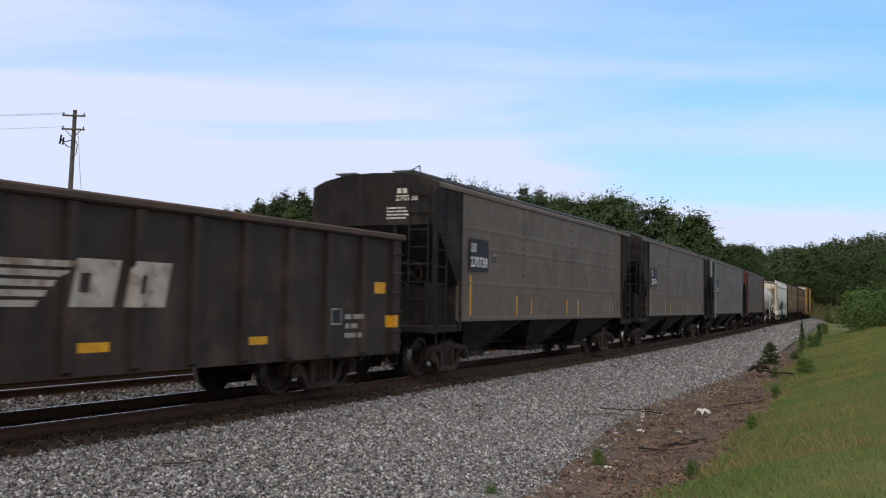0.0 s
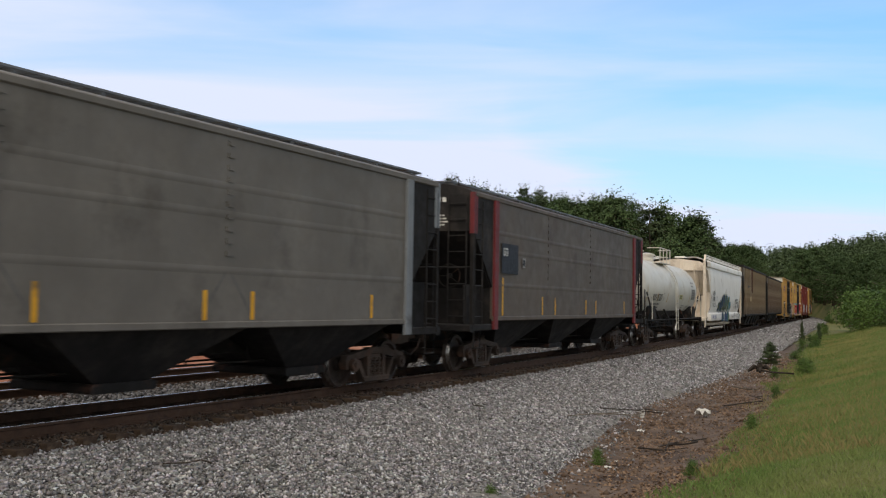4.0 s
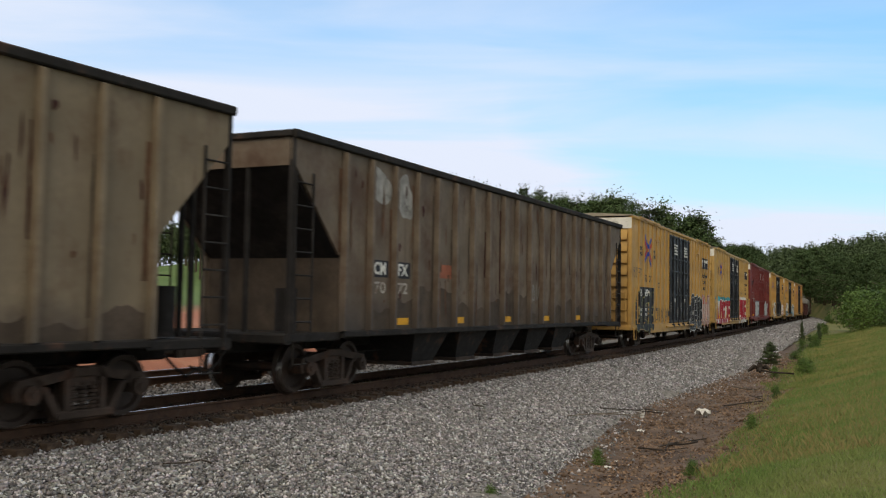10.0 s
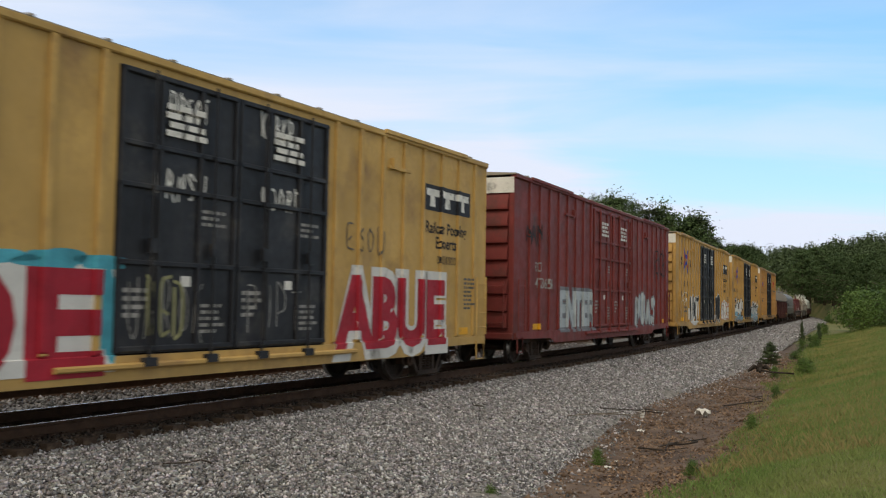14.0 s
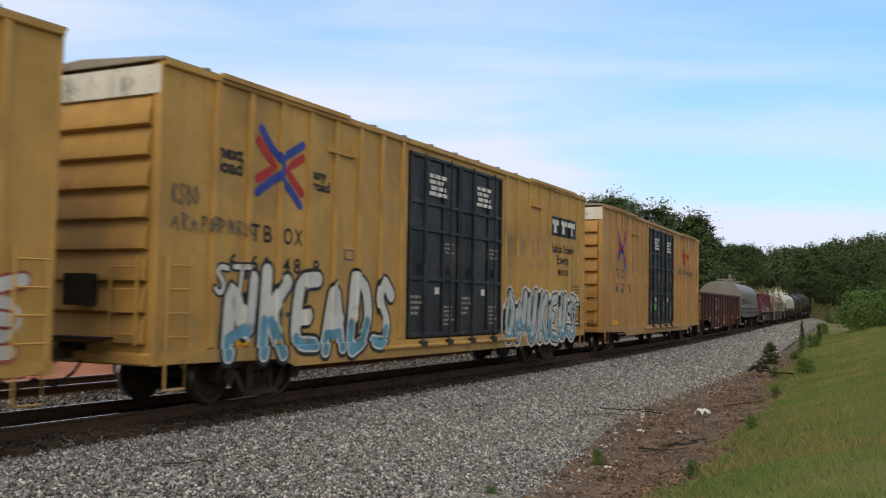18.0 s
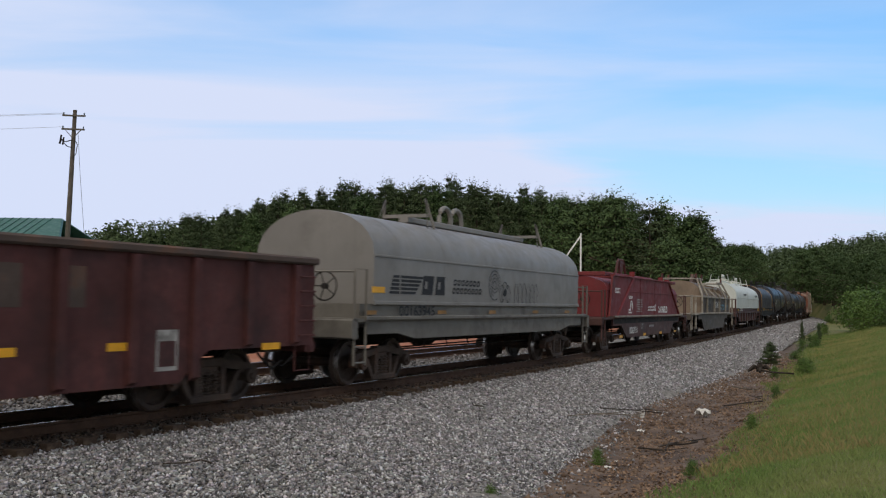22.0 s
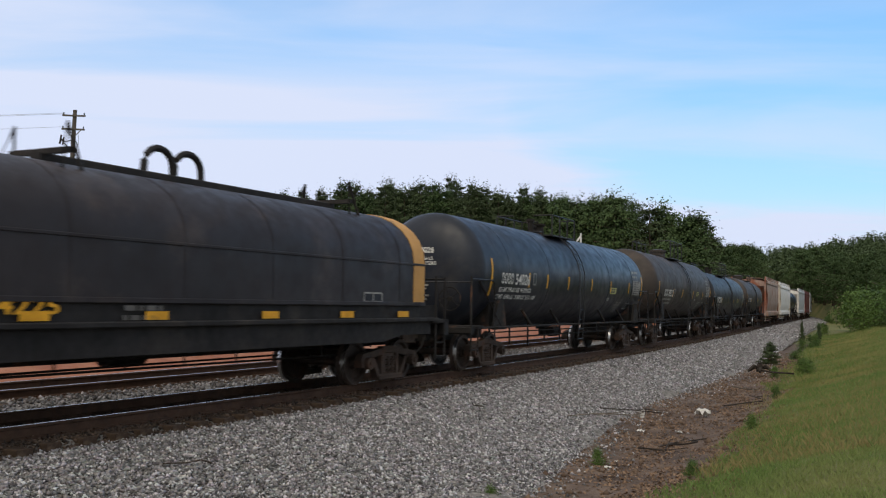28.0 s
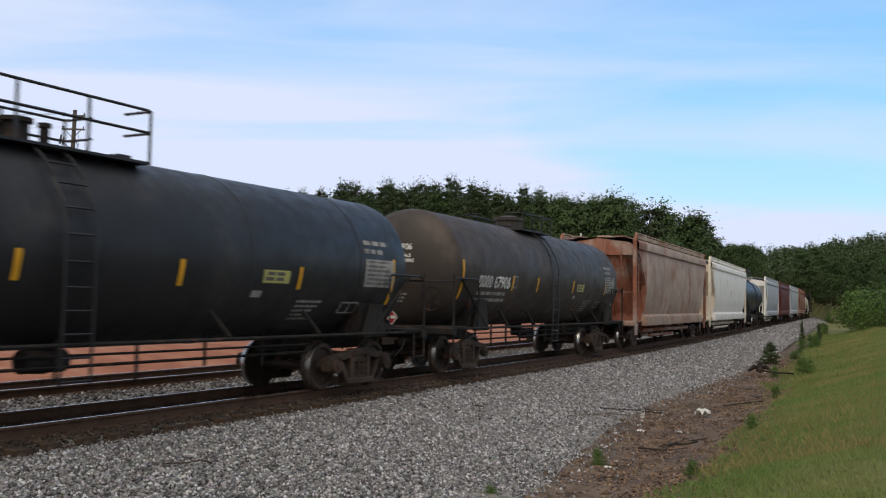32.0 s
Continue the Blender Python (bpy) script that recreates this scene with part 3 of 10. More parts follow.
def leaf_cards(centres, size, rnd, flat=0.0, out=None):
    """Small bent leaf clumps (two triangles each) at the given places, as arrays of points and faces."""
    n = len(centres)
    nrm = rnd.normal(size=(n, 3))
    nrm[:, 2] += flat
    if out is not None:
        nrm += 1.5 * out / (np.linalg.norm(out, axis=1)[:, None] + 1e-6)
    nrm /= np.linalg.norm(nrm, axis=1)[:, None]
    t = np.cross(nrm, rnd.normal(size=(n, 3)))
    t /= np.linalg.norm(t, axis=1)[:, None] + 1e-9
    b = np.cross(nrm, t)
    r = size * rnd.uniform(0.55, 1.3, n)[:, None]
    P = np.stack([centres - t * r, centres - b * r * 0.55 + nrm * r * 0.2, centres + t * r, centres + b * r * 0.55 + nrm * r * 0.2], 1).reshape(-1, 3)
    k = np.arange(n)[:, None] * 4
    return P, np.concatenate([k + np.array([0, 1, 2]), k + np.array([0, 2, 3])], 0)


def mesh_from(name, P, F, material):
    me = bpy.data.meshes.new(name)
    me.vertices.add(len(P))
    me.vertices.foreach_set("co", np.asarray(P, np.float32).ravel())
    F = np.asarray(F, np.int32)
    me.loops.add(F.size)
    me.loops.foreach_set("vertex_index", F.ravel())
    me.polygons.add(len(F))
    me.polygons.foreach_set("loop_start", np.arange(0, F.size, 3, dtype=np.int32))
    me.update(calc_edges=True)
    me.materials.append(material)
    return me


def trunk_geo(h, r, rnd, limbs, low, spread, droop=0.1):
    """Tapered, slightly bent trunk and its limbs; returns the mesh data and the limb tips."""
    g = Geo()
    pts = [Vector((0.02 * h * math.sin(2.0 * i / 6 + rnd.uniform(0, 0.4)) * i / 6, 0.015 * h * math.sin(1.5 * i / 6) * i / 6, h * i / 6)) for i in range(7)]
    n = 7
    vs, fs = [], []
    for i, p in enumerate(pts):
        rr = r * (1 - 0.88 * i / 6) * (1.35 if i == 0 else 1)
        vs += [(p.x + rr * math.cos(6.2832 * j / n), p.y + rr * math.sin(6.2832 * j / n), p.z) for j in range(n)]
    fs = [(i * n + j, i * n + (j + 1) % n, (i + 1) * n + (j + 1) % n, (i + 1) * n + j) for i in range(6) for j in range(n)]
    g.add(vs, fs)
    tips = []
    for k in range(limbs):
        z = h * (low + (0.97 - low) * (k + rnd.uniform(0, 1)) / limbs)
        a = k * 2.4 + rnd.uniform(-0.4, 0.4)
        ln = spread * (1.0 - 0.72 * ((z / h - low) / (1 - low)) ** 1.3) * rnd.uniform(0.65, 1.15)
        b = Vector((0.02 * h * math.sin(2.0 * z / h) * z / h, 0, z))
        e = b + Vector((ln * math.cos(a), ln * math.sin(a), ln * rnd.uniform(-droop, 0.45)))
        g.tube([b, (b + e) / 2 + Vector((0, 0, 0.06 * ln)), e], max(0.02, r * 0.22 * (1 - z / h) + 0.015), 4)
        tips.append((b, e))
    return g, tips


def tree_meshes(kind, seed):
    rnd = random.Random(seed)
    nr = np.random.RandomState(seed)
    if kind == "pine":
        h, low, spread, limbs, leaf, per = 13.0, 0.36, 2.5, 44, 0.15, 95
    elif kind == "oak":
        h, low, spread, limbs, leaf, per = 11.0, 0.16, 3.5, 50, 0.16, 130
    elif kind == "sapling":
        h, low, spread, limbs, leaf, per = 1.3, 0.03, 0.42, 34, 0.034, 110
    else:
        h, low, spread, limbs, leaf, per = 3.2, 0.05, 1.8, 32, 0.10, 80
    g, tips = trunk_geo(h, 0.19 if kind == "pine" else 0.26 if kind == "oak" else 0.06 if kind == "shrub" else 0.018, rnd, limbs, low, spread)
    C = []
    for b, e in tips:
        b, e = np.array(b), np.array(e)
        ln = np.linalg.norm(e - b)
        t = nr.uniform(0.35 if kind == "pine" else 0.25, 1.08, per)[:, None]
        spreadv = nr.normal(size=(per, 3)) * np.array([1, 1, 0.6]) * (0.30 if kind == "pine" else 0.10 if kind == "sapling" else 0.52) * (0.5 + 0.22 * ln)
        C.append(b + (e - b) * t + spreadv)
    top = np.array([0.02 * h * math.sin(2.0), 0, h])
    C.append(top + nr.normal(size=(per, 3)) * np.array([0.45, 0.45, 0.55]) * (0.12 if kind == "sapling" else 1.0))
    C = np.concatenate(C)
    away = C * np.array([1.0, 1.0, 0.5]) - np.array([0.0, 0.0, 0.25 * h])
    P, F = leaf_cards(C, leaf, nr, 0.3, away)
    mat = M["pine"] if kind in ("pine", "sapling") else M["broad"] if kind == "oak" else M["bright_leaf"]
    return mesh_of("trunk", g, M["bark"]), mesh_from("crown", P, F, mat), h


KIT = {k: [tree_meshes(k, 100 * j + i) for i in range(n)] for j, (k, n) in enumerate((("pine", 6), ("oak", 5), ("shrub", 3), ("sapling", 2)))}


def tree(kind, x, y, height, seed, label, group="trees", wide=1.0, category="tree", crown=None):
    rnd = random.Random(seed)
    tr, cr, h = KIT[kind][seed % len(KIT[kind])]
    k = height / h
    z = float(ground_height(np.array([x]), np.array([y]))[0]) - 0.08
    ob = thing("pine_tree" if kind == "pine" else "broadleaf_tree" if kind == "oak" else "shrub", label, category, group)
    ob.matrix_world = Matrix.Translation((x, y, z)) @ Matrix.Rotation(rnd.uniform(0, 6.28), 4, "Z") @ Matrix.Diagonal((k * wide, k * wide, k, 1))
    part("trunk", tr, None, ob)
    c = part("crown", cr, None, ob)
    if crown:
        me = cr.copy()
        me.materials.clear()
        me.materials.append(crown)
        c.data = me
    return ob


# outline of the woods against the sky: bearing (x over y) and height over distance
SKYLINE = [(-0.47, 0.0784), (-0.375, 0.0773), (-0.33, 0.094), (-0.24, 0.0961), (-0.205, 0.1076), (-0.165, 0.1191), (-0.13, 0.1181), (-0.095, 0.1285), (-0.055, 0.1338), (0.0, 0.1348), (0.04, 0.1317), (0.07, 0.1244), (0.11, 0.1244), (0.13, 0.1149), (0.165, 0.1139), (0.195, 0.117), (0.205, 0.1035), (0.217, 0.0961), (0.222, 0.116), (0.241, 0.1087), (0.256, 0.1024), (0.274, 0.094), (0.283, 0.075), (0.291, 0.065), (0.324, 0.07), (0.354, 0.073), (0.388, 0.076), (0.407, 0.083), (0.431, 0.087), (0.465, 0.089), (0.6, 0.092)]


def under_sky(x, y, h, rnd_k=1.0):
    """A tree's height, kept under the outline of the woods."""
    x, y = np.asarray(x, float), np.asarray(y, float)
    top = np.interp(x / y, [a for a, _ in SKYLINE], [b for _, b in SKYLINE]) * y + 1.6
    return np.maximum(np.minimum(h, (top - ground_height(x.ravel(), y.ravel()).reshape(x.shape)) * rnd_k), 1.5)


# distant foliage colour, lightened a touch in place of haze
M["hazed_leaf"] = leaf_material("hazed_foliage", (0.040, 0.062, 0.026), (0.075, 0.105, 0.046), 0.9)


def hill_woods():
    rnd = random.Random(21)
    k = 0
    for row, (dist, step) in enumerate(((158, 3.0), (170, 3.2), (184, 3.5))):
        x = -0.27 * dist
        while x < 0.205 * dist:
            y = dist + rnd.uniform(-4, 4)
            top = np.interp(x / y, [a for a, _ in SKYLINE], [b for _, b in SKYLINE]) * y + 1.6
            g = float(ground_height(np.array([x]), np.array([y]))[0])
            h = min(17.5, max(8.0, (top - g) * rnd.uniform(0.84, 1.02) * (1.0 if row == 2 else 0.94)))
            kind = "pine" if rnd.random() < (0.92 if x < 14 else 0.6) else "oak"
            tree(kind, x, y, h, k, "tall dark pine with a bare lower trunk on the wooded hill" if kind == "pine" else "dark broadleaf tree among pines on the hill", "trees of the wooded hill", 1.1)
            x += step * rnd.uniform(0.7, 1.3)
            k += 1
    # undergrowth along the foot of the wood
    x = -30.0
    while x < 36:
        y = 146 + rnd.uniform(-5, 5)
        tree("shrub", x, y, rnd.uniform(3.0, 5.2), k, "leafy green bush at the foot of the wood", "bushes along the wood", 1.3, "bush")
        x += rnd.uniform(2.0, 4.0)
        k += 1


hill_woods()


def far_woods(name, spans, seed, label, leaf=0.9, mat="pine"):
    """Woods too far to tell tree from tree: uneven crowns of leaf clumps in one mesh."""
    nr = np.random.RandomState(seed)
    C, away = [], []
    for x0, x1, y0, y1, n, h0, h1 in spans:
        x, y = nr.uniform(x0, x1, n), nr.uniform(y0, y1, n)
        g = ground_height(x, y)
        h = under_sky(x, y, nr.uniform(h0, h1, n), nr.uniform(0.62, 1.10, n))
        for i in range(n):
            m = 260
            q = nr.normal(size=(m, 3))
            q /= np.linalg.norm(q, axis=1)[:, None]
            q *= nr.uniform(0.55, 1.0, (m, 1))
            rr = h[i] * nr.uniform(0.22, 0.34)
            q[:, 2] = q[:, 2] * 0.62 * h[i] * 0.55
            q[:, :2] *= rr * (1.0 - 0.35 * np.clip(q[:, 2:3] / h[i] + 0.2, 0, 1))
            away.append(q.copy())
            C.append(q + np.array([x[i], y[i], g[i] + h[i] * 0.56]))
    P, F = leaf_cards(np.concatenate(C), leaf, nr, 0.3, np.concatenate(away))
    tagged(new(name, mesh_from(name, P, F, M[mat])), label, "woods", kind="stuff")


far_woods("hill_wood_behind", [(-52, 40, 190, 235, 260, 10, 14), (-48, 40, 176, 190, 130, 4, 7), (-105, -38, 205, 260, 190, 11, 15)], 31, "dark pine wood covering the hill behind the front trees", 0.40)
far_woods("distant_woods", [(95, 330, 330, 430, 420, 11, 18), (150, 420, 400, 520, 380, 12, 18), (60, 150, 250, 330, 200, 9, 14)], 32, "distant wooded ridge beyond the curve of the line", 0.55, "hazed_leaf")


def line_side_trees():
    """Larger trees that close the view along the curve, and the bushes on the near bank."""
    rnd = random.Random(77)
    spots = [("oak", 18.5, 102, 12.0, 1.0), ("pine", 21.6, 98, 13.3, 1.35), ("oak", 23.4, 101, 12.6, 0.9), ("oak", 25.4, 99, 11.4, 1.05), ("pine", 26.8, 100, 10.8, 1.5), ("oak", 27.6, 106, 10.2, 1.0), ("oak", 29.8, 112, 9.0, 1.1), ("oak", 22.2, 93, 7.0, 1.2), ("oak", 24.6, 92, 6.0, 1.3), ("pine", 15.0, 108, 13.8, 1.2), ("oak", 16.6, 104, 12.8, 1.0), ("oak", 13.0, 104, 9.5, 1.1)]
    for i, (kind, x, y, h, w) in enumerate(spots):
        h = float(under_sky(x, y, h + 1.5, 1.0 - 0.03 * (i % 4)))
        tree(kind, x, y, h, 300 + i, "tall dark tree standing close beyond the second track" if h > 9 else "leafy tree beside the second track", "trees along the line", w)
    for i in range(60):
        s = rnd.uniform(110, 250)
        d = rnd.uniform(-24, -9.5)
        x, y, _ = on_line(s, d)
        tree("oak", float(x), float(y), float(under_sky(float(x), float(y), rnd.uniform(7, 12), rnd.uniform(0.8, 1.0))), 400 + i, "dark leafy tree lining the outer side of the curve", "trees along the line", rnd.uniform(1.0, 1.3))
    for i in range(46):
        s = rnd.uniform(118, 260)
        d = 11.5 + (s - 118) * 0.035 + rnd.uniform(0, 26)
        x, y, _ = on_line(s, d)
        tree("oak", float(x), float(y), float(under_sky(float(x), float(y), rnd.uniform(7.5, 13), rnd.uniform(0.75, 1.0))), 500 + i, "dark leafy tree on the near side of the curve", "trees along the line", rnd.uniform(1.0, 1.35))
    for i in range(30):
        y = rnd.uniform(176, 235)
        x = y * rnd.uniform(0.375, 0.47)
        tree("oak", x, y, float(under_sky(x, y, rnd.uniform(7, 12), rnd.uniform(0.75, 1.0))), 900 + i, "dark leafy tree closing the view along the line", "trees along the line", rnd.uniform(1.1, 1.5))
    for i in range(34):
        s = rnd.uniform(62, 112)
        d = 9.0 + rnd.uniform(0, 9) + max(0, (80 - s)) * 0.05
        x, y, _ = on_line(s, d)
        tree("shrub", float(x), float(y), rnd.uniform(2.0, 4.2), 600 + i, "bright green leafy bush on the grass bank", "bushes on the bank", rnd.uniform(1.0, 1.5), "bush")
    for i in range(26):
        s = rnd.uniform(18, 150)
        d = float(grass_edge(s)) + rnd.uniform(-0.1, 1.0)
        x, y, _ = on_line(s, d)
        tree("shrub", float(x), float(y), rnd.uniform(0.3, 0.75), 700 + i, "low weed bush at the edge of the stone", "weeds along the ballast", rnd.uniform(0.9, 1.4), "bush")
    tree("sapling", 15.32, 44.62, 1.05, 801, "small dark evergreen sapling rooted in the ballast", "", 1.5, "sapling", M["pine"])
    tree("sapling", 28.2, 74.8, 1.6, 802, "thin dark sapling beside the ballast", "", 0.45, "sapling", M["pine"])
    tree("sapling", 30.6, 77.5, 1.3, 803, "thin dark sapling beside the ballast", "", 0.5, "sapling", M["pine"])
    for i, (x, y, h) in enumerate(((0.68, 12.97, 0.30), (2.63, 16.08, 0.34), (3.65, 13.96, 0.30), (6.09, 18.82, 0.38), (9.6, 27.5, 0.4), (12.6, 36.2, 0.5))):
        tree("shrub", x, y, h, 820 + i, "small green weed on the bare soil", "weeds on the bare soil", 0.8, "weed")


line_side_trees()


def drift(x, y, size, seed):
    """Uneven patches of about the given size in metres, from 0 to 1."""
    nr = np.random.RandomState(seed)
    v = np.zeros(np.shape(x))
    for k in range(14):
        a, f = nr.uniform(0, 6.2832), nr.uniform(0.35, 2.2) / size
        v = v + np.sin((x * math.cos(a) + y * math.sin(a)) * f + nr.uniform(0, 6.2832)) / (1 + 0.4 * f * size)
    return np.clip(0.5 + v / 6.5, 0, 1)


def blades(name, n, s0, s1, d0, d1, h0, h1, w, material, seed, label, clump=0.0, power=1.0):
    """Grass: single bent blades of two triangles, thick near the walkway of the view and thin far off."""
    nr = np.random.RandomState(seed)
    s = s0 + (s1 - s0) * nr.rand(n) ** power
    d = d0 + (d1 - d0) * nr.rand(n)
    if clump:
        keep = drift(s, d, 0.7, seed) + nr.normal(0, 0.22, n) > clump
        s, d = s[keep], d[keep]
    edge = grass_edge(s) + 0.1 - 0.5 * (0.45 * np.sin(s * 0.9) + 0.3 * np.sin(s * 2.3 + 1) + 0.25 * np.sin(s * 5.1)) + nr.exponential(0.5, len(s)) - 0.4
    keep = d > edge
    s, d = s[keep], d[keep]
    n = len(s)
    x, y, _ = on_line(s, d)
    z = ground_height(x, y) - 0.01
    a = nr.uniform(0, 6.2832, n)
    h = nr.uniform(h0, h1, n) * (0.55 + 0.45 * drift(x, y, 0.9, 5))
    lean = nr.normal(0, 0.30, (n, 2)) * h[:, None]
    ww = w * nr.uniform(0.6, 1.4, n) * (1 + np.clip(s, 0, 60) * 0.05)
    cx, cy = np.cos(a) * ww, np.sin(a) * ww
    base = np.stack([x, y, z], -1)
    P = np.empty((n, 4, 3))
    P[:, 0] = base + np.stack([-cx, -cy, 0 * cx], -1)
    P[:, 1] = base + np.stack([cx, cy, 0 * cx], -1)
    P[:, 2] = base + np.stack([lean[:, 0] * 0.35 + cx * 0.8, lean[:, 1] * 0.35 + cy * 0.8, h * 0.6], -1)
    P[:, 3] = base + np.stack([lean[:, 0], lean[:, 1], h], -1)
    k = np.arange(n)[:, None] * 4
    F = np.concatenate([k + np.array([0, 1, 2]), k + np.array([0, 2, 3])], 0)
    tagged(new(name, mesh_from(name, P.reshape(-1, 3), F, M[material])), label, "grass", kind="stuff")


blades("bank_grass", 330000, -9.0, 14.0, 7.6, 15.0, 0.035, 0.12, 0.0018, "lush_blade", 51, "long green grass on the bank beside the ditch")
blades("bank_grass", 150000, 14.0, 80.0, 6.0, 22.0, 0.07, 0.24, 0.0040, "grass_blade", 52, "long green grass on the bank beside the ditch", 0.0, 1.5)
blades("bank_grass", 60000, -26.0, -9.0, 8.0, 20.0, 0.04, 0.15, 0.003, "grass_blade", 55, "long green grass on the bank beside the ditch")
blades("dry_grass", 150000, -4.0, 70.0, 6.4, 20.0, 0.06, 0.20, 0.0021, "dry_blade", 53, "pale dry stalks among the grass", 0.42, 1.6)
blades("tall_grass", 60000, -9.0, 40.0, 7.6, 16.0, 0.08, 0.21, 0.0040, "lush_blade", 54, "taller tufts in the bank grass", 0.66, 1.3)


def litter():
    rnd = random.Random(9)
    def loose(name, label, cat, x, y, g, mat, turn=0.0, lift=0.0):
        z = float(ground_height(np.array([x]), np.array([y]))[0]) + lift
        s, d = near_line(np.array([x]), np.array([y]))
        if d[0] < 6.3:
            z = float(ballast_z(d)[0] + 1.337e-3 * s[0]) + 0.02 + lift
        ob = tagged(new(name, mesh_of(name, g, mat)), label, cat)
        ob.matrix_world = Matrix.Translation((x, y, z)) @ Matrix.Rotation(turn, 4, "Z")
    def crumple(w, h, seed):
        r = random.Random(seed)
        g = Geo()
        n = 6
        vs = [((i / (n - 1) - 0.5) * w, (j / (n - 1) - 0.5) * w * 0.7, r.uniform(0, h)) for i in range(n) for j in range(n)]
        g.add(vs, [(i * n + j, (i + 1) * n + j, (i + 1) * n + j + 1, i * n + j + 1) for i in range(n - 1) for j in range(n - 1)])
        return g
    for i, (x, y, w, h) in enumerate(((6.3, 23.14, 0.34, 0.22), (2.76, 15.78, 0.17, 0.04), (4.02, 19.28, 0.16, 0.05), (5.0, 20.2, 0.14, 0.06), (3.0, 16.4, 0.07, 0.03))):
        loose("paper_scrap", "crumpled white paper litter on the bare soil", "litter", x, y, crumple(w, h, i), M["paper"], i)
    loose("drink_cup", "white paper cup lying on the stones", "cup", 4.43, 21.13, Geo().disc((0, 0, 0.0), 2, 0.045, 0.17, 14, 0.06), M["paper"], 0.4)
    def stick(x0, y0, x1, y1, r, mat, seed):
        rr = random.Random(seed)
        ln = math.hypot(x1 - x0, y1 - y0)
        pts = [(ln * t, rr.uniform(-0.09, 0.09) * ln, r + rr.uniform(0, 0.06)) for t in (0, 0.25, 0.5, 0.75, 1.0)]
        g = Geo().tube(pts, r, 6)
        for k in range(3):
            p0 = pts[1 + k]
            g.tube([p0, (p0[0] + rr.uniform(0.1, 0.3) * ln, p0[1] + rr.uniform(-0.2, 0.2) * ln, rr.uniform(0.02, 0.12))], r * 0.4, 4)
        if ln > 0.8:
            g.tube([pts[2], (pts[2][0] + 0.25 * ln, 0.12 * ln, 0.06)], r * 0.6, 5)
        loose("fallen_branch", "bare fallen branch lying on stones and soil", "branch", x0, y0, g, mat, math.atan2(y1 - y0, x1 - x0))
    stick(9.09, 29.7, 9.3, 28.2, 0.022, M["twig"], 1)
    stick(3.7, 17.48, 5.0, 18.6, 0.018, M["dark_twig"], 2)
    stick(4.0, 18.0, 5.4, 19.4, 0.013, M["dark_twig"], 3)
    stick(-3.46, 12.04, -2.85, 12.0, 0.010, M["dark_twig"], 4)
    stick(2.6, 19.6, 4.4, 20.4, 0.010, M["twig"], 5)
    stick(0.6, 19.5, 0.85, 18.8, 0.012, M["dark_twig"], 6)
    stick(3.6, 21.6, 4.8, 20.6, 0.011, M["dark_twig"], 7)
    stick(12.3, 37.0, 12.9, 35.2, 0.035, M["dark_twig"], 8)
    stick(7.5, 25.5, 10.2, 28.9, 0.02, M["dark_twig"], 9)
    g = Geo()
    for k in range(6):
        a = k * 1.1
        g.tube([(0, 0, 0.12), (0.25 * math.cos(a), 0.25 * math.sin(a), 0.15 + 0.1 * (k % 2)), (0.5 * math.cos(a), 0.45 * math.sin(a), 0.02)], 0.05, 6)
    g.disc((0, 0, 0), 2, 0.16, 0.35, 10, 0.09)
    loose("root_stump", "dark broken root stump at the foot of the ballast", "stump", 12.33, 37.06, g, M["dark_twig"])
    # dead leaves drifted into the ditch
    nq = np.random.RandomState(63)
    s = -9 + 45 * nq.rand(34000) ** 1.4
    d = toe_line(s) + (grass_edge(s) + 0.7 - toe_line(s)) * nq.rand(34000)
    keep = (np.sin(s * 1.9 + d) + np.sin(d * 3.1 + s * 0.7) + nq.normal(0, 0.9, 34000) + (d - 6.0) * 0.4) > 0.0
    s, d = s[keep], d[keep]
    x, y, _ = on_line(s, d)
    P, F = leaf_cards(np.stack([x, y, ground_height(x, y) + 0.012], -1), 0.032, nq, 2.2)
    tagged(new("leaf_litter", mesh_from("leaf_litter", P, F, M["dead_leaf"])), "brown dead leaves scattered on the ditch soil", "leaf litter", kind="stuff")
    # clods and stray stones on the ditch floor
    nr = np.random.RandomState(61)
    octa = np.array([(1, 0, 0), (-1, 0, 0), (0, 1, 0), (0, -1, 0), (0, 0, 1), (0, 0, -1)]) * 0.9
    tri = ((0, 2, 4), (2, 1, 4), (1, 3, 4), (3, 0, 4), (2, 0, 5), (1, 2, 5), (3, 1, 5), (0, 3, 5))
    for name, n, mat, label, cat in (("clods", 7000, "clod", "clods and chips on the bare ditch soil", "soil"), ("stray_stones", 6500, "stone", "stray grey stones on the soil below the slope", "ballast")):
        s = -9 + 50 * nr.rand(n) ** 1.3
        if name == "clods":
            d = toe_line(s) + (grass_edge(s) + 0.3 - toe_line(s)) * nr.rand(n)
            r = nr.exponential(0.012, n) + 0.008
        else:
            d = toe_line(s) - 0.12 + nr.exponential(0.40, n)
            r = nr.uniform(0.014, 0.036, n)
        x, y, _ = on_line(s, d)
        C = np.stack([x, y, ground_height(x, y) + 0.25 * r], -1)
        P = (C[:, None] + octa[None] * r[:, None, None] * nr.uniform(0.6, 1.35, (n, 6, 1))).reshape(-1, 3)
        k = np.arange(n)[:, None] * 6
        F = np.concatenate([k + np.array(q) for q in tri], 0)
        tagged(new(name, mesh_from(name, P, F, M[mat])), label, cat, kind="stuff")


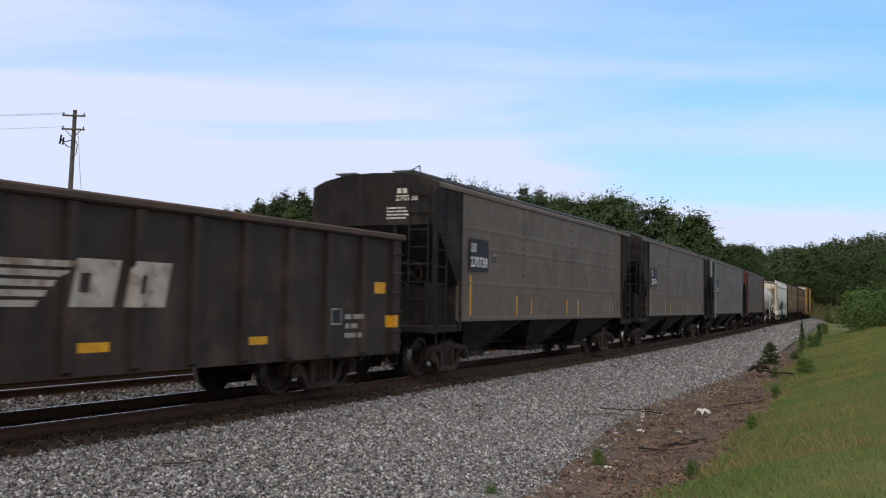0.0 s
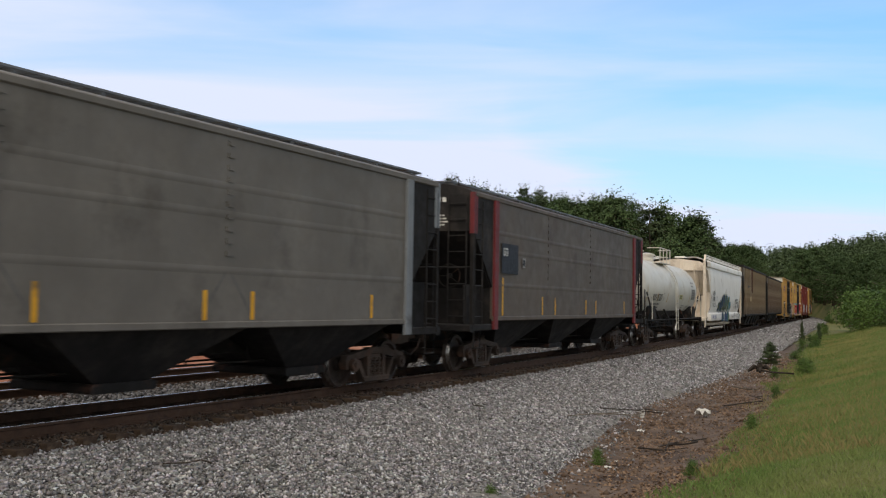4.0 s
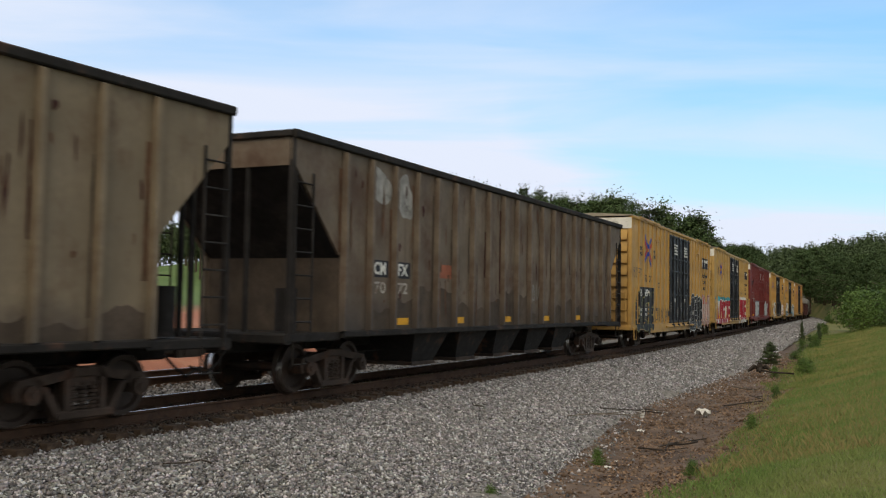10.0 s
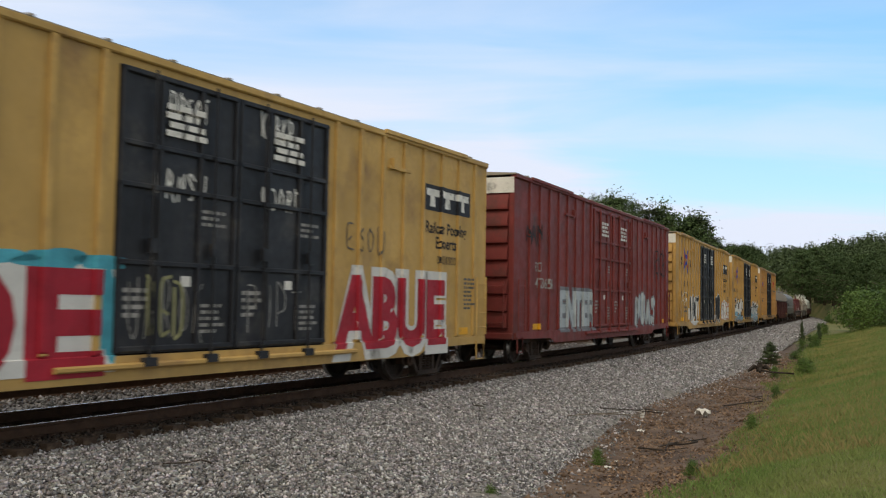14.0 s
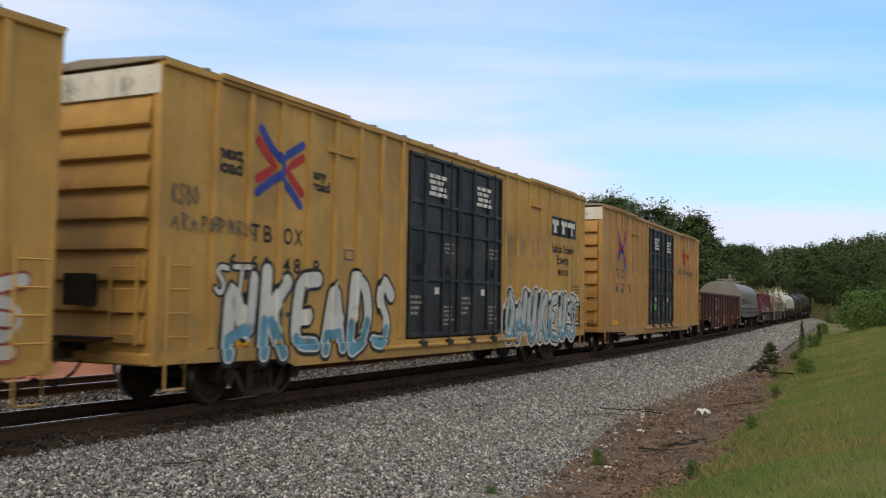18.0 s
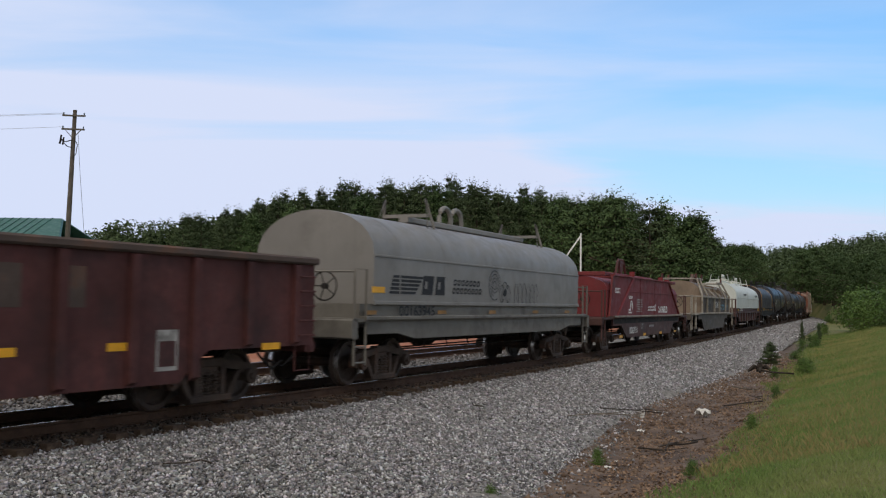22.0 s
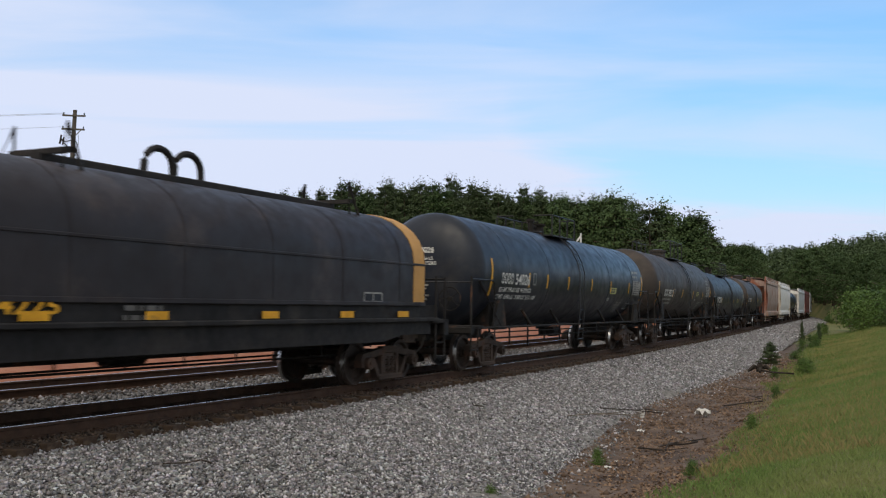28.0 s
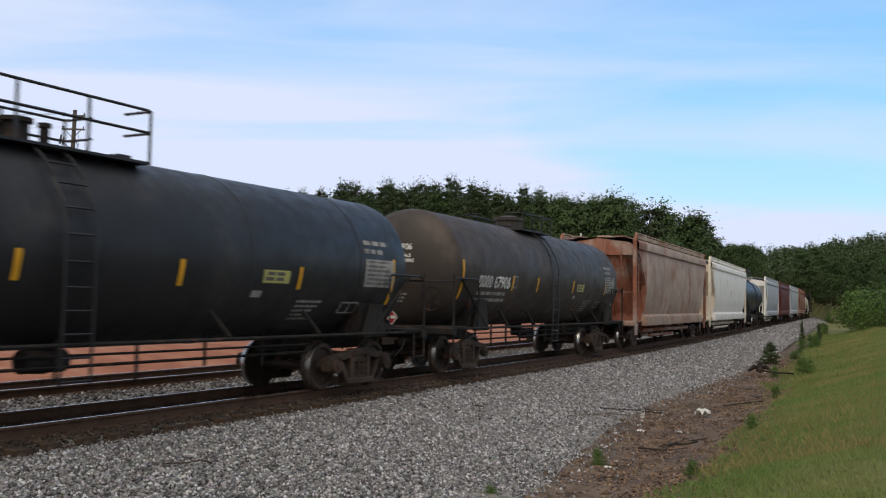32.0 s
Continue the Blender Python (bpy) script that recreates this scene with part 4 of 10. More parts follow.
M["dead_leaf"] = leaf_material("dead_leaves", (0.075, 0.042, 0.028), (0.36, 0.24, 0.155), 0.85)
M["paper"] = surface("dirty_white_paper", (0.62, 0.61, 0.58), 0.8, 0, 0.08, 6, (0.3, 0.25, 0.2), 0.2, 8)
M["clod"] = leaf_material("soil_clods", (0.07, 0.045, 0.032), (0.24, 0.17, 0.12), 0.9)
litter()

# ---------------------------------------------------------------- building, pole and post beyond the tracks
M["brick_wall"] = surface("brown_brick", (0.17, 0.11, 0.085), 0.85, 0, 0.2, 3, (0.22, 0.18, 0.15), 0.3, 6)
M["siding"] = surface("cream_siding", (0.52, 0.47, 0.37), 0.7, 0, 0.06, 0.5)
M["green_roof"] = surface("green_metal_roof", (0.030, 0.105, 0.080), 0.45, 0.2, 0.08, 0.5)
M["white_trim"] = surface("white_trim", (0.66, 0.66, 0.64), 0.6, 0, 0.05, 1)
M["pane"] = surface("dark_window_glass", (0.05, 0.065, 0.07), 0.08, 0, 0.1, 1, bump=0)
M["pole_wood"] = surface("weathered_pole", (0.115, 0.098, 0.085), 0.9, 0, 0.2, 2, (0.06, 0.05, 0.04), 0.3, 3, 0.6)


def office():
    b = thing("office_building", "low building with brick base, cream siding and green metal roof", "building")
    x0, x1, y0, y1 = -56.0, -28.4, 70.0, 80.0
    z0, zb, z1, zr = 1.55, 4.05, 5.75, 7.9
    part("brick_wall", Geo().box(x0, x1, y0, y1, z0, zb), M["brick_wall"], b)
    part("upper_wall", Geo().box(x0 + 0.03, x1 - 0.03, y0 + 0.03, y1 - 0.03, zb, z1), M["siding"], b, "cream lap siding")
    for k in range(8):
        part("lap_board", Geo().prism_x([(y0 + 0.03, zb + 0.02 + k * 0.21), (y0 + 0.005, zb + 0.02 + k * 0.21), (y0 + 0.03, zb + 0.22 + k * 0.21)], x0 + 0.1, x1 - 0.1), M["siding"], b)
    part("corner_board", Geo().bevelled(x1 - 0.14, x1 + 0.02, y0 - 0.03, y0 + 0.12, z0, z1, 0.01), M["white_trim"], b)
    part("ledge", Geo().bevelled(x0, x1 + 0.03, y0 - 0.06, y0 + 0.04, zb - 0.05, zb + 0.06, 0.01), M["brick_wall"], b)
    ring = [(y0 - 0.7, z1 - 0.05), ((y0 + y1) / 2, zr), (y1 + 0.7, z1 - 0.05), (y1 + 0.7, z1 + 0.08), ((y0 + y1) / 2, zr + 0.16), (y0 - 0.7, z1 + 0.08)]
    def slanted(ring2, xa, xb, lean):
        k2 = len(ring2)
        zl, zh = min(q[1] for q in ring2), max(q[1] for q in ring2)
        vs2 = [(xa, yy, zz) for yy, zz in ring2] + [(xb - lean * (zz - zl) / (zh - zl), yy, zz) for yy, zz in ring2]
        return Geo().add(vs2, [tuple(range(k2))[::-1], tuple(range(k2, 2 * k2))] + [(i, (i + 1) % k2, k2 + (i + 1) % k2, k2 + i) for i in range(k2)])
    roof = part("roof", slanted(ring, x0 - 0.5, x1 + 0.45, 2.2), M["green_roof"], b)
    for k in range(42):
        x = x0 - 0.3 + k * 0.62
        part("roof_seam", Geo().prism_x([(y0 - 0.7, z1 + 0.08), ((y0 + y1) / 2, zr + 0.16), ((y0 + y1) / 2, zr + 0.21), (y0 - 0.7, z1 + 0.13)], x - 0.02, x + 0.02), M["green_roof"], roof)
    part("fascia", Geo().bevelled(x0 - 0.5, x1 + 0.45, y0 - 0.76, y0 - 0.70, z1 - 0.10, z1 + 0.09, 0.01), M["white_trim"], b)
    for wx in (-31.0, -36.5, -42.0, -47.5):
        w = part("window", Geo().box(wx - 0.08, wx + 1.58, y0 - 0.05, y0 + 0.02, 2.02, 3.36), M["white_trim"], b, "white-framed window")
        for a in (wx + 0.02, wx + 0.79):
            for c in (2.12, 2.74):
                part("pane", Geo().box(a, a + 0.69, y0 - 0.062, y0 - 0.052, c, c + 0.55), M["pane"], w)
    sign = Geo()
    for k in range(14):
        sign.box(-31.6 + k * 0.16, -31.5 + k * 0.16, y0 - 0.01, y0 + 0.004, 4.35, 4.47)
    part("wall_sign", sign, M["grey_mark"], b, smooth=0)
    rnd = random.Random(3)
    for i in range(14):
        tree("shrub", -28.8 - i * 1.15, 69.0, rnd.uniform(0.7, 1.0), 900 + i, "clipped green bush against the brick wall", "hedge at the building", 1.3, "bush")


office()


def utility_pole():
    base = Vector((-24.62, 62.0, 1.2))
    p = thing("utility_pole", "weathered wooden utility pole with crossarms and hardware", "utility pole")
    p.matrix_world = Matrix.Translation(base) @ Matrix.Rotation(radians(1.4), 4, "Y")
    n, h = 12, 12.9
    part("pole", Geo().add([(r * math.cos(6.2832 * j / n), r * math.sin(6.2832 * j / n), z) for z, r in ((0, 0.19), (h * 0.5, 0.16), (h, 0.125)) for j in range(n)],
                           [(i * n + j, i * n + (j + 1) % n, (i + 1) * n + (j + 1) % n, (i + 1) * n + j) for i in range(2) for j in range(n)] + [tuple(range(2 * n, 3 * n))]), M["pole_wood"], p)
    for z, w in ((12.45, 0.75), (11.55, 0.75)):
        arm = part("crossarm", Geo().bevelled(-w, w, -0.20, -0.10, z, z + 0.11, 0.01), M["pole_wood"], p)
        for x in (-w + 0.08, w - 0.08):
            part("insulator", Geo().disc((x, -0.15, z + 0.11), 2, 0.035, 0.14, 8, 0.05), M["pane"], arm)
    part("brace", Geo().tube([(-0.55, -0.15, 11.6), (0, -0.14, 11.0)], 0.025).tube([(0.55, -0.15, 11.6), (0, -0.14, 11.0)], 0.025), M["pole_wood"], p)
    part("cutout_bracket", Geo().tube([(0, -0.15, 10.9), (-0.45, -0.2, 10.75), (-0.75, -0.2, 10.95)], 0.035).tube([(0, -0.15, 10.4), (-0.3, -0.2, 10.45), (-0.75, -0.2, 10.9)], 0.03).tube([(-0.8, -0.2, 10.6), (-0.72, -0.2, 11.2)], 0.06).tube([(-0.6, -0.2, 10.55), (-0.55, -0.2, 11.05)], 0.05), M["under"], p)
    part("riser_loop", Geo().tube([(0.15, -0.15, 10.9), (0.35, -0.15, 10.6), (0.28, -0.15, 10.0), (0.1, -0.15, 9.7)], 0.025), M["under"], p)
    part("ground_wire", Geo().tube([(0.3, -0.1, 11.6), (0.6, -0.1, 8.8), (1.2, -0.1, 4.0), (1.5, 0, 0.3)], 0.012, 4), M["under"], p)
    for i, (z, y) in enumerate(((12.7, 0), (12.6, -0.15), (11.75, -0.15))):
        pts = [(-0.6 - 46 * t, y - 6 * t, z - 3.4 * 4 * t * (1 - t) * 0.35 - 0.3 * t) for t in [k / 14 for k in range(15)]]
        part("wire", Geo().tube(pts, 0.010, 4), M["pale_mark"], p)


utility_pole()


def braced_post():
    x, y = 7.97, 55.0
    z = float(ground_height(np.array([x]), np.array([y]))[0])
    p = thing("braced_post", "thin pale post with a slanting brace beyond the tracks", "post")
    part("post", Geo().tube([(x, y, z - 0.2), (x, y, 5.85)], 0.05, 8), M["white_trim"], p)
    part("brace", Geo().tube([(x, y, 5.7), (x - 1.25, y, 3.9), (x - 2.9, y, 1.5)], 0.045, 8), M["white_trim"], p)
    part("arm", Geo().tube([(x - 1.9, y, 3.0), (x, y, 3.0)], 0.035, 8), M["white_trim"], p)


braced_post()

# ---------------------------------------------------------------- lettering and flat marks
_glyphs = {}


def glyphs(text, bold=0.0):
    """Outline mesh of a text in the built-in font, one unit high in capitals, as (points, faces)."""
    if (text, bold) not in _glyphs:
        cu = bpy.data.curves.new("text", "FONT")
        cu.body, cu.size, cu.offset, cu.resolution_u, cu.fill_mode = text, 1.0, bold, 3, "FRONT"
        ob = bpy.data.objects.new("text", cu)
        me = bpy.data.meshes.new_from_object(ob)
        _glyphs[(text, bold)] = ([(v.co.x / 0.70, v.co.y / 0.70) for v in me.vertices], [tuple(p.vertices) for p in me.polygons])
        bpy.data.objects.remove(ob)
        bpy.data.curves.remove(cu)
        bpy.data.meshes.remove(me)
    return _glyphs[(text, bold)]


def flat_mark(name, pts, faces, material, parent, y, wrap=None, label="", hug=None):
    """A painted mark on a side: pts are (x, z). wrap=(radius, axis height) lays it round a tank."""
    if hug:
        bm = bmesh.new()
        vs = [bm.verts.new((x, 0, z)) for x, z in pts]
        for f in faces:
            bm.faces.new([vs[i] for i in f])
        for z, _ in hug:
            bmesh.ops.bisect_plane(bm, geom=bm.verts[:] + bm.edges[:] + bm.faces[:], plane_co=(0, 0, z), plane_no=(0, 0, 1))
        for v in bm.verts:
            v.co.y = y - float(np.interp(v.co.z, [r[0] for r in hug], [r[1] for r in hug]))
        me = bpy.data.meshes.new(name)
        bm.to_mesh(me)
        bm.free()
        me.materials.append(material)
        return part(name, me, material, parent, label)
    if not wrap:
        me = bpy.data.meshes.new(name)
        me.from_pydata([(x, y, z) for x, z in pts], [], faces)
        me.materials.append(material)
        return part(name, me, material, parent, label)
    r, zc = wrap
    bm = bmesh.new()
    vs = [bm.verts.new((x, 0, z)) for x, z in pts]
    for f in faces:
        try:
            bm.faces.new([vs[i] for i in f])
        except ValueError:
            pass
    z0, z1 = min(p[1] for p in pts), max(p[1] for p in pts)
    z = z0 + 0.06
    while z < z1 and z1 - z0 > 0.09:
        bmesh.ops.bisect_plane(bm, geom=bm.verts[:] + bm.edges[:] + bm.faces[:], plane_co=(0, 0, z), plane_no=(0, 0, 1))
        z += 0.06
    for v in bm.verts:
        a = (v.co.z - zc) / r
        v.co.y, v.co.z = -(r + y) * math.cos(a), zc + (r + y) * math.sin(a)
    me = bpy.data.meshes.new(name)
    bm.to_mesh(me)
    bm.free()
    me.materials.append(material)
    return part(name, me, material, parent, label)


BOX_RIBS = [s * (2.72 + 0.825 * k) for s in (-1, 1) for k in range(8)]


def over_ribs(car, ribs=BOX_RIBS, wide=0.057, rise=0.051, names=(), sill=0.0):
    """Lays the flat paint on a ribbed near side up and over the ribs, and out over the sill."""
    for ob in [o for o in car.children if o.type == "MESH" and o.name.split(".")[0] in ("lettering", "mark", "band", "blue_band", "red_band", "paint_fill", "paint_outline", "paint_gleam", "paint_shade", "paint_patch", "scrawl", "small_print", "block_shape") + tuple(names)]:
        me = ob.data
        xs = [v.co.x for v in me.vertices]
        if not xs or max(v.co.y for v in me.vertices) > -1.5:
            continue
        hit = [r for r in ribs if min(xs) < r + 0.06 and max(xs) > r - 0.06]
        low = sill and min(v.co.z for v in me.vertices) < sill
        if not hit and not low:
            continue
        bm = bmesh.new()
        bm.from_mesh(me)
        if low:
            for z in (sill, sill + 0.012):
                bmesh.ops.bisect_plane(bm, geom=bm.verts[:] + bm.edges[:] + bm.faces[:], plane_co=(0, 0, z), plane_no=(0, 0, 1))
            for v in bm.verts:
                if v.co.z < sill + 0.006:
                    v.co.y -= 0.044
        for r in hit:
            for e in (-wide - 0.007, -wide, wide, wide + 0.007):
                bmesh.ops.bisect_plane(bm, geom=bm.verts[:] + bm.edges[:] + bm.faces[:], plane_co=(r + e, 0, 0), plane_no=(1, 0, 0))
        for v in bm.verts:
            if 0.93 < v.co.z < 4.96 and any(abs(v.co.x - r) < wide + 0.0035 for r in hit):
                v.co.y -= rise
        bm.to_mesh(me)
        bm.free()


def write(parent, text, x, z, h, material, y, width=None, wrap=None, bold=0.02, slant=0.0, name="lettering", label=""):
    """Lettering that starts at x with its foot at z; width squeezes or stretches it."""
    pts, fs = glyphs(text, bold)
    if not pts:
        return None
    x0, x1 = min(p[0] for p in pts), max(p[0] for p in pts)
    k = (width / (x1 - x0)) if width else h
    return flat_mark(name, [(x + (p[0] - x0) * k + slant * p[1] * h, z + p[1] * h) for p in pts], fs, material, parent, y, wrap, label)


def bars(parent, n, x, z, h, material, y, pitch=0.8, wide=0.62, wrap=None, name="mark", lean=0.0):
    """Plain blocks in the size of letters that are not spelled out."""
    pts, fs = [], []
    for i in range(n):
        a = x + i * pitch * h
        w = wide * h
        k = len(pts)
        for inset in (0.0, 0.24 * w):
            q, r = 0.16 * h, inset
            ring = [(q, 0), (w - q, 0), (w, q), (w, h - q), (w - q, h), (q, h), (0, h - q), (0, q)]
            for u, v in ring:
                u, v = w / 2 + (u - w / 2) * (1 - 2 * r / w), h / 2 + (v - h / 2) * (1 - 2 * r / h)
                pts.append((a + u + lean * 0.25 * v, z + v))
        fs += [(k + j, k + (j + 1) % 8, k + 8 + (j + 1) % 8, k + 8 + j) for j in range(8)]
    return flat_mark(name, pts, fs, material, parent, y, wrap)


def lines_of_print(parent, x, z, rows, width, h, material, y, seed=0, wrap=None, gap=1.9, name="small_print"):
    """Rows of short dashes for print too small to read."""
    rnd = random.Random(seed)
    pts, fs = [], []
    for r in range(rows):
        a, zz = x + rnd.uniform(0, 0.08) * width, z - r * h * gap
        end = x + width * rnd.uniform(0.7, 1.0)
        while a < end:
            w = rnd.uniform(1.2, 4.0) * h
            b = min(a + w, end)
            k = len(pts)
            pts += [(a, zz), (b, zz), (b, zz + h), (a, zz + h)]
            fs.append((k, k + 1, k + 2, k + 3))
            a = b + 0.7 * h
    return flat_mark(name, pts, fs, material, parent, y, wrap)


def patch(parent, x0, x1, z0, z1, material, y, wrap=None, name="mark", label=""):
    return flat_mark(name, [(x0, z0), (x1, z0), (x1, z1), (x0, z1)], [(0, 1, 2, 3)], material, parent, y, wrap, label)


def blotch(parent, x, z, w, h, material, y, seed=0, name="stain", label="", n=40, rough=0.35):
    """An uneven patch of rust or paint."""
    rnd = random.Random(seed)
    ph = [rnd.uniform(0, 6.28) for _ in range(6)]
    pts = []
    for i in range(n):
        a = 6.2832 * i / n
        r = 1 + rough * sum(math.sin((j + 2) * a + ph[j]) / (j + 1.6) for j in range(6)) * 0.6
        pts.append((x + w / 2 * r * math.cos(a), z + h / 2 * r * math.sin(a)))
    return flat_mark(name, pts, [tuple(range(n))], material, parent, y, None, label)


def ribbon(pts, w, rot=0.0):
    """A flat stroke with round ends through (x, z) points, as points and faces."""
    out, fs = [], []
    k = len(pts)
    lft, rgt = [], []
    for i, (x, z) in enumerate(pts):
        ax, az = pts[max(i - 1, 0)]
        bx, bz = pts[min(i + 1, k - 1)]
        dx, dz = bx - ax, bz - az
        n = math.hypot(dx, dz) or 1
        lft.append((x - dz / n * w / 2, z + dx / n * w / 2))
        rgt.append((x + dz / n * w / 2, z - dx / n * w / 2))
    def cap(c, a, b):
        a0 = math.atan2(a[1] - c[1], a[0] - c[0])
        return [(c[0] + w / 2 * math.cos(a0 - math.pi * j / 6), c[1] + w / 2 * math.sin(a0 - math.pi * j / 6)) for j in range(1, 6)]
    for i in range(k - 1):
        m = len(out)
        out += [lft[i], lft[i + 1], rgt[i + 1], rgt[i]]
        fs.append((m, m + 1, m + 2, m + 3))
    m = len(out)
    c0 = cap(pts[0], rgt[0], lft[0])
    out += [rgt[0], *c0, lft[0]]
    fs.append(tuple(range(m, len(out))))
    m = len(out)
    c1 = cap(pts[-1], lft[-1], rgt[-1])
    out += [lft[-1], *c1, rgt[-1]]
    fs.append(tuple(range(m, len(out))))
    return out, fs


STROKES = [
    [[(0.1, 0), (0.45, 1), (0.9, 0)], [(0.25, 0.38), (0.75, 0.38)]],
    [[(0.15, 0), (0.15, 1)], [(0.15, 1), (0.7, 0.9), (0.7, 0.6), (0.2, 0.52)], [(0.2, 0.5), (0.85, 0.42), (0.8, 0.08), (0.15, 0)]],
    [[(0.15, 1), (0.15, 0.25), (0.4, 0), (0.7, 0.2), (0.78, 1)]],
    [[(0.85, 1), (0.15, 0.95), (0.15, 0.05), (0.85, 0)], [(0.2, 0.5), (0.65, 0.52)]],
    [[(0.8, 0.85), (0.45, 1), (0.15, 0.75), (0.75, 0.35), (0.5, 0), (0.1, 0.12)]],
    [[(0.15, 0), (0.12, 1), (0.75, 0.05), (0.8, 1)]],
    [[(0.15, 0), (0.15, 1)], [(0.8, 1), (0.2, 0.5), (0.85, 0)]],
    [[(0.45, 1), (0.1, 0.6), (0.3, 0.02), (0.75, 0.15), (0.85, 0.65), (0.45, 1)]],
    [[(0.1, 0.95), (0.9, 1)], [(0.5, 0.95), (0.48, 0)]],
    [[(0.15, 0), (0.15, 1)], [(0.15, 1), (0.75, 0.92), (0.72, 0.58), (0.2, 0.5)], [(0.3, 0.5), (0.85, 0)]],
    [[(0.18, 0), (0.18, 1)], [(0.18, 1), (0.8, 0.92), (0.8, 0.55), (0.2, 0.45)]],
    [[(0.15, 0), (0.15, 1)], [(0.15, 1), (0.7, 0.9), (0.88, 0.5), (0.68, 0.1), (0.15, 0)]],
    [[(0.08, 0), (0.15, 0.8), (0.3, 1), (0.48, 0.4)], [(0.48, 0.4), (0.66, 1), (0.82, 0.8), (0.92, 0)]],
]


def spray(parent, kinds, x, z, w, h, fill, edge, y, seed=1, weight=0.26, gleam=None, lean=0.1, edge_w=0.10, halo=None, ground=None, shade=None):
    """Fat sprayed letters with an outline: shapes chosen by kinds, over a width w and a height h; halo and ground lie behind them, shade fills their feet."""
    rnd = random.Random(seed)
    n = len(kinds)
    cw = w / n
    layers = [(edge, weight + edge_w, 0.0, "paint_outline"), (fill, weight, 0.004, "paint_fill")]
    if ground:
        layers.insert(0, (ground, weight + edge_w + 0.24, -0.0012, "paint_patch"))
    if halo:
        layers.insert(0, (halo, weight + edge_w + (0.29 if ground else 0.10), -0.0024, "paint_patch"))
    if shade:
        layers.append((shade, weight * 0.72, 0.006, "paint_shade"))
    if gleam:
        layers.append((gleam, weight * 0.25, 0.008, "paint_gleam"))
    jig = [[[(rnd.uniform(-0.06, 0.06), rnd.uniform(-0.07, 0.07)) for _ in st] for st in STROKES[k]] for k in kinds]
    for material, wt, lift, nm in layers:
        step = 0
        for i, k in enumerate(kinds):
            V, F = [], []
            for si, st in enumerate(STROKES[k]):
                pts = []
                q = [(px + jig[i][si][j][0], pz + jig[i][si][j][1]) for j, (px, pz) in enumerate(st)]
                for a in range(len(q) - 1):
                    for e in range(5):
                        t = e / 5
                        pts.append((q[a][0] + (q[a + 1][0] - q[a][0]) * t, q[a][1] + (q[a + 1][1] - q[a][1]) * t))
                pts.append(q[-1])
                for _ in range(2):
                    pts = [pts[0]] + [((pts[j - 1][0] + pts[j][0] + pts[j + 1][0]) / 3, (pts[j - 1][1] + pts[j][1] + pts[j + 1][1]) / 3) for j in range(1, len(pts) - 1)] + [pts[-1]]
                if nm == "paint_shade":
                    low = [q3 for q3 in pts if q3[1] < 0.36 + 0.1 * math.sin(i * 2.1)]
                    if len(low) < 3:
                        continue
                    pts = low
                dx, dz = (0.05, 0.06) if nm == "paint_gleam" else (0, 0)
                pts = [(x + (i + 0.08 + (px + dx) * 0.86) * cw + lean * (pz - 0.5) * cw, z + (0.06 + (pz + dz) * 0.86) * h) for px, pz in pts]
                o, f = ribbon(pts, wt * h)
                m = len(V)
                V += [(p[0], y - lift - step * 0.0003, p[1]) for p in o]
                F += [tuple(m + j for j in q2) for q2 in f]
                step += 1
            if not V:
                continue
            me = bpy.data.meshes.new(nm)
            me.from_pydata(V, [], F)
            me.materials.append(material)
            part(nm, me, material, parent)


def scrawl(parent, x, z, w, h, material, y, seed=1, weight=0.035, n=5):
    """Thin hand-drawn loops, as marker tags are."""
    rnd = random.Random(seed)
    step = 0
    for i in range(n):
        V, F = [], []
        k = STROKES[rnd.randrange(len(STROKES))]
        for st in k:
            q = [(px + rnd.uniform(-0.12, 0.12), pz + rnd.uniform(-0.12, 0.12)) for px, pz in st]
            pts = []
            for a in range(len(q) - 1):
                for e in range(4):
                    t = e / 4
                    pts.append((q[a][0] + (q[a + 1][0] - q[a][0]) * t, q[a][1] + (q[a + 1][1] - q[a][1]) * t))
            pts.append(q[-1])
            pts = [pts[0]] + [((pts[j - 1][0] + pts[j][0] + pts[j + 1][0]) / 3, (pts[j - 1][1] + pts[j][1] + pts[j + 1][1]) / 3) for j in range(1, len(pts) - 1)] + [pts[-1]]
            o, f = ribbon([(x + (i + px * 0.8) * w / n, z + pz * h) for px, pz in pts], weight)
            m = len(V)
            V += [(p[0], y - step * 0.0003, p[1]) for p in o]
            F += [tuple(m + j for j in q2) for q2 in f]
            step += 1
        me = bpy.data.meshes.new("scrawl")
        me.from_pydata(V, [], F)
        me.materials.append(material)
        part("scrawl", me, material, parent)


# ---------------------------------------------------------------- running gear
WHEEL_R = 0.44


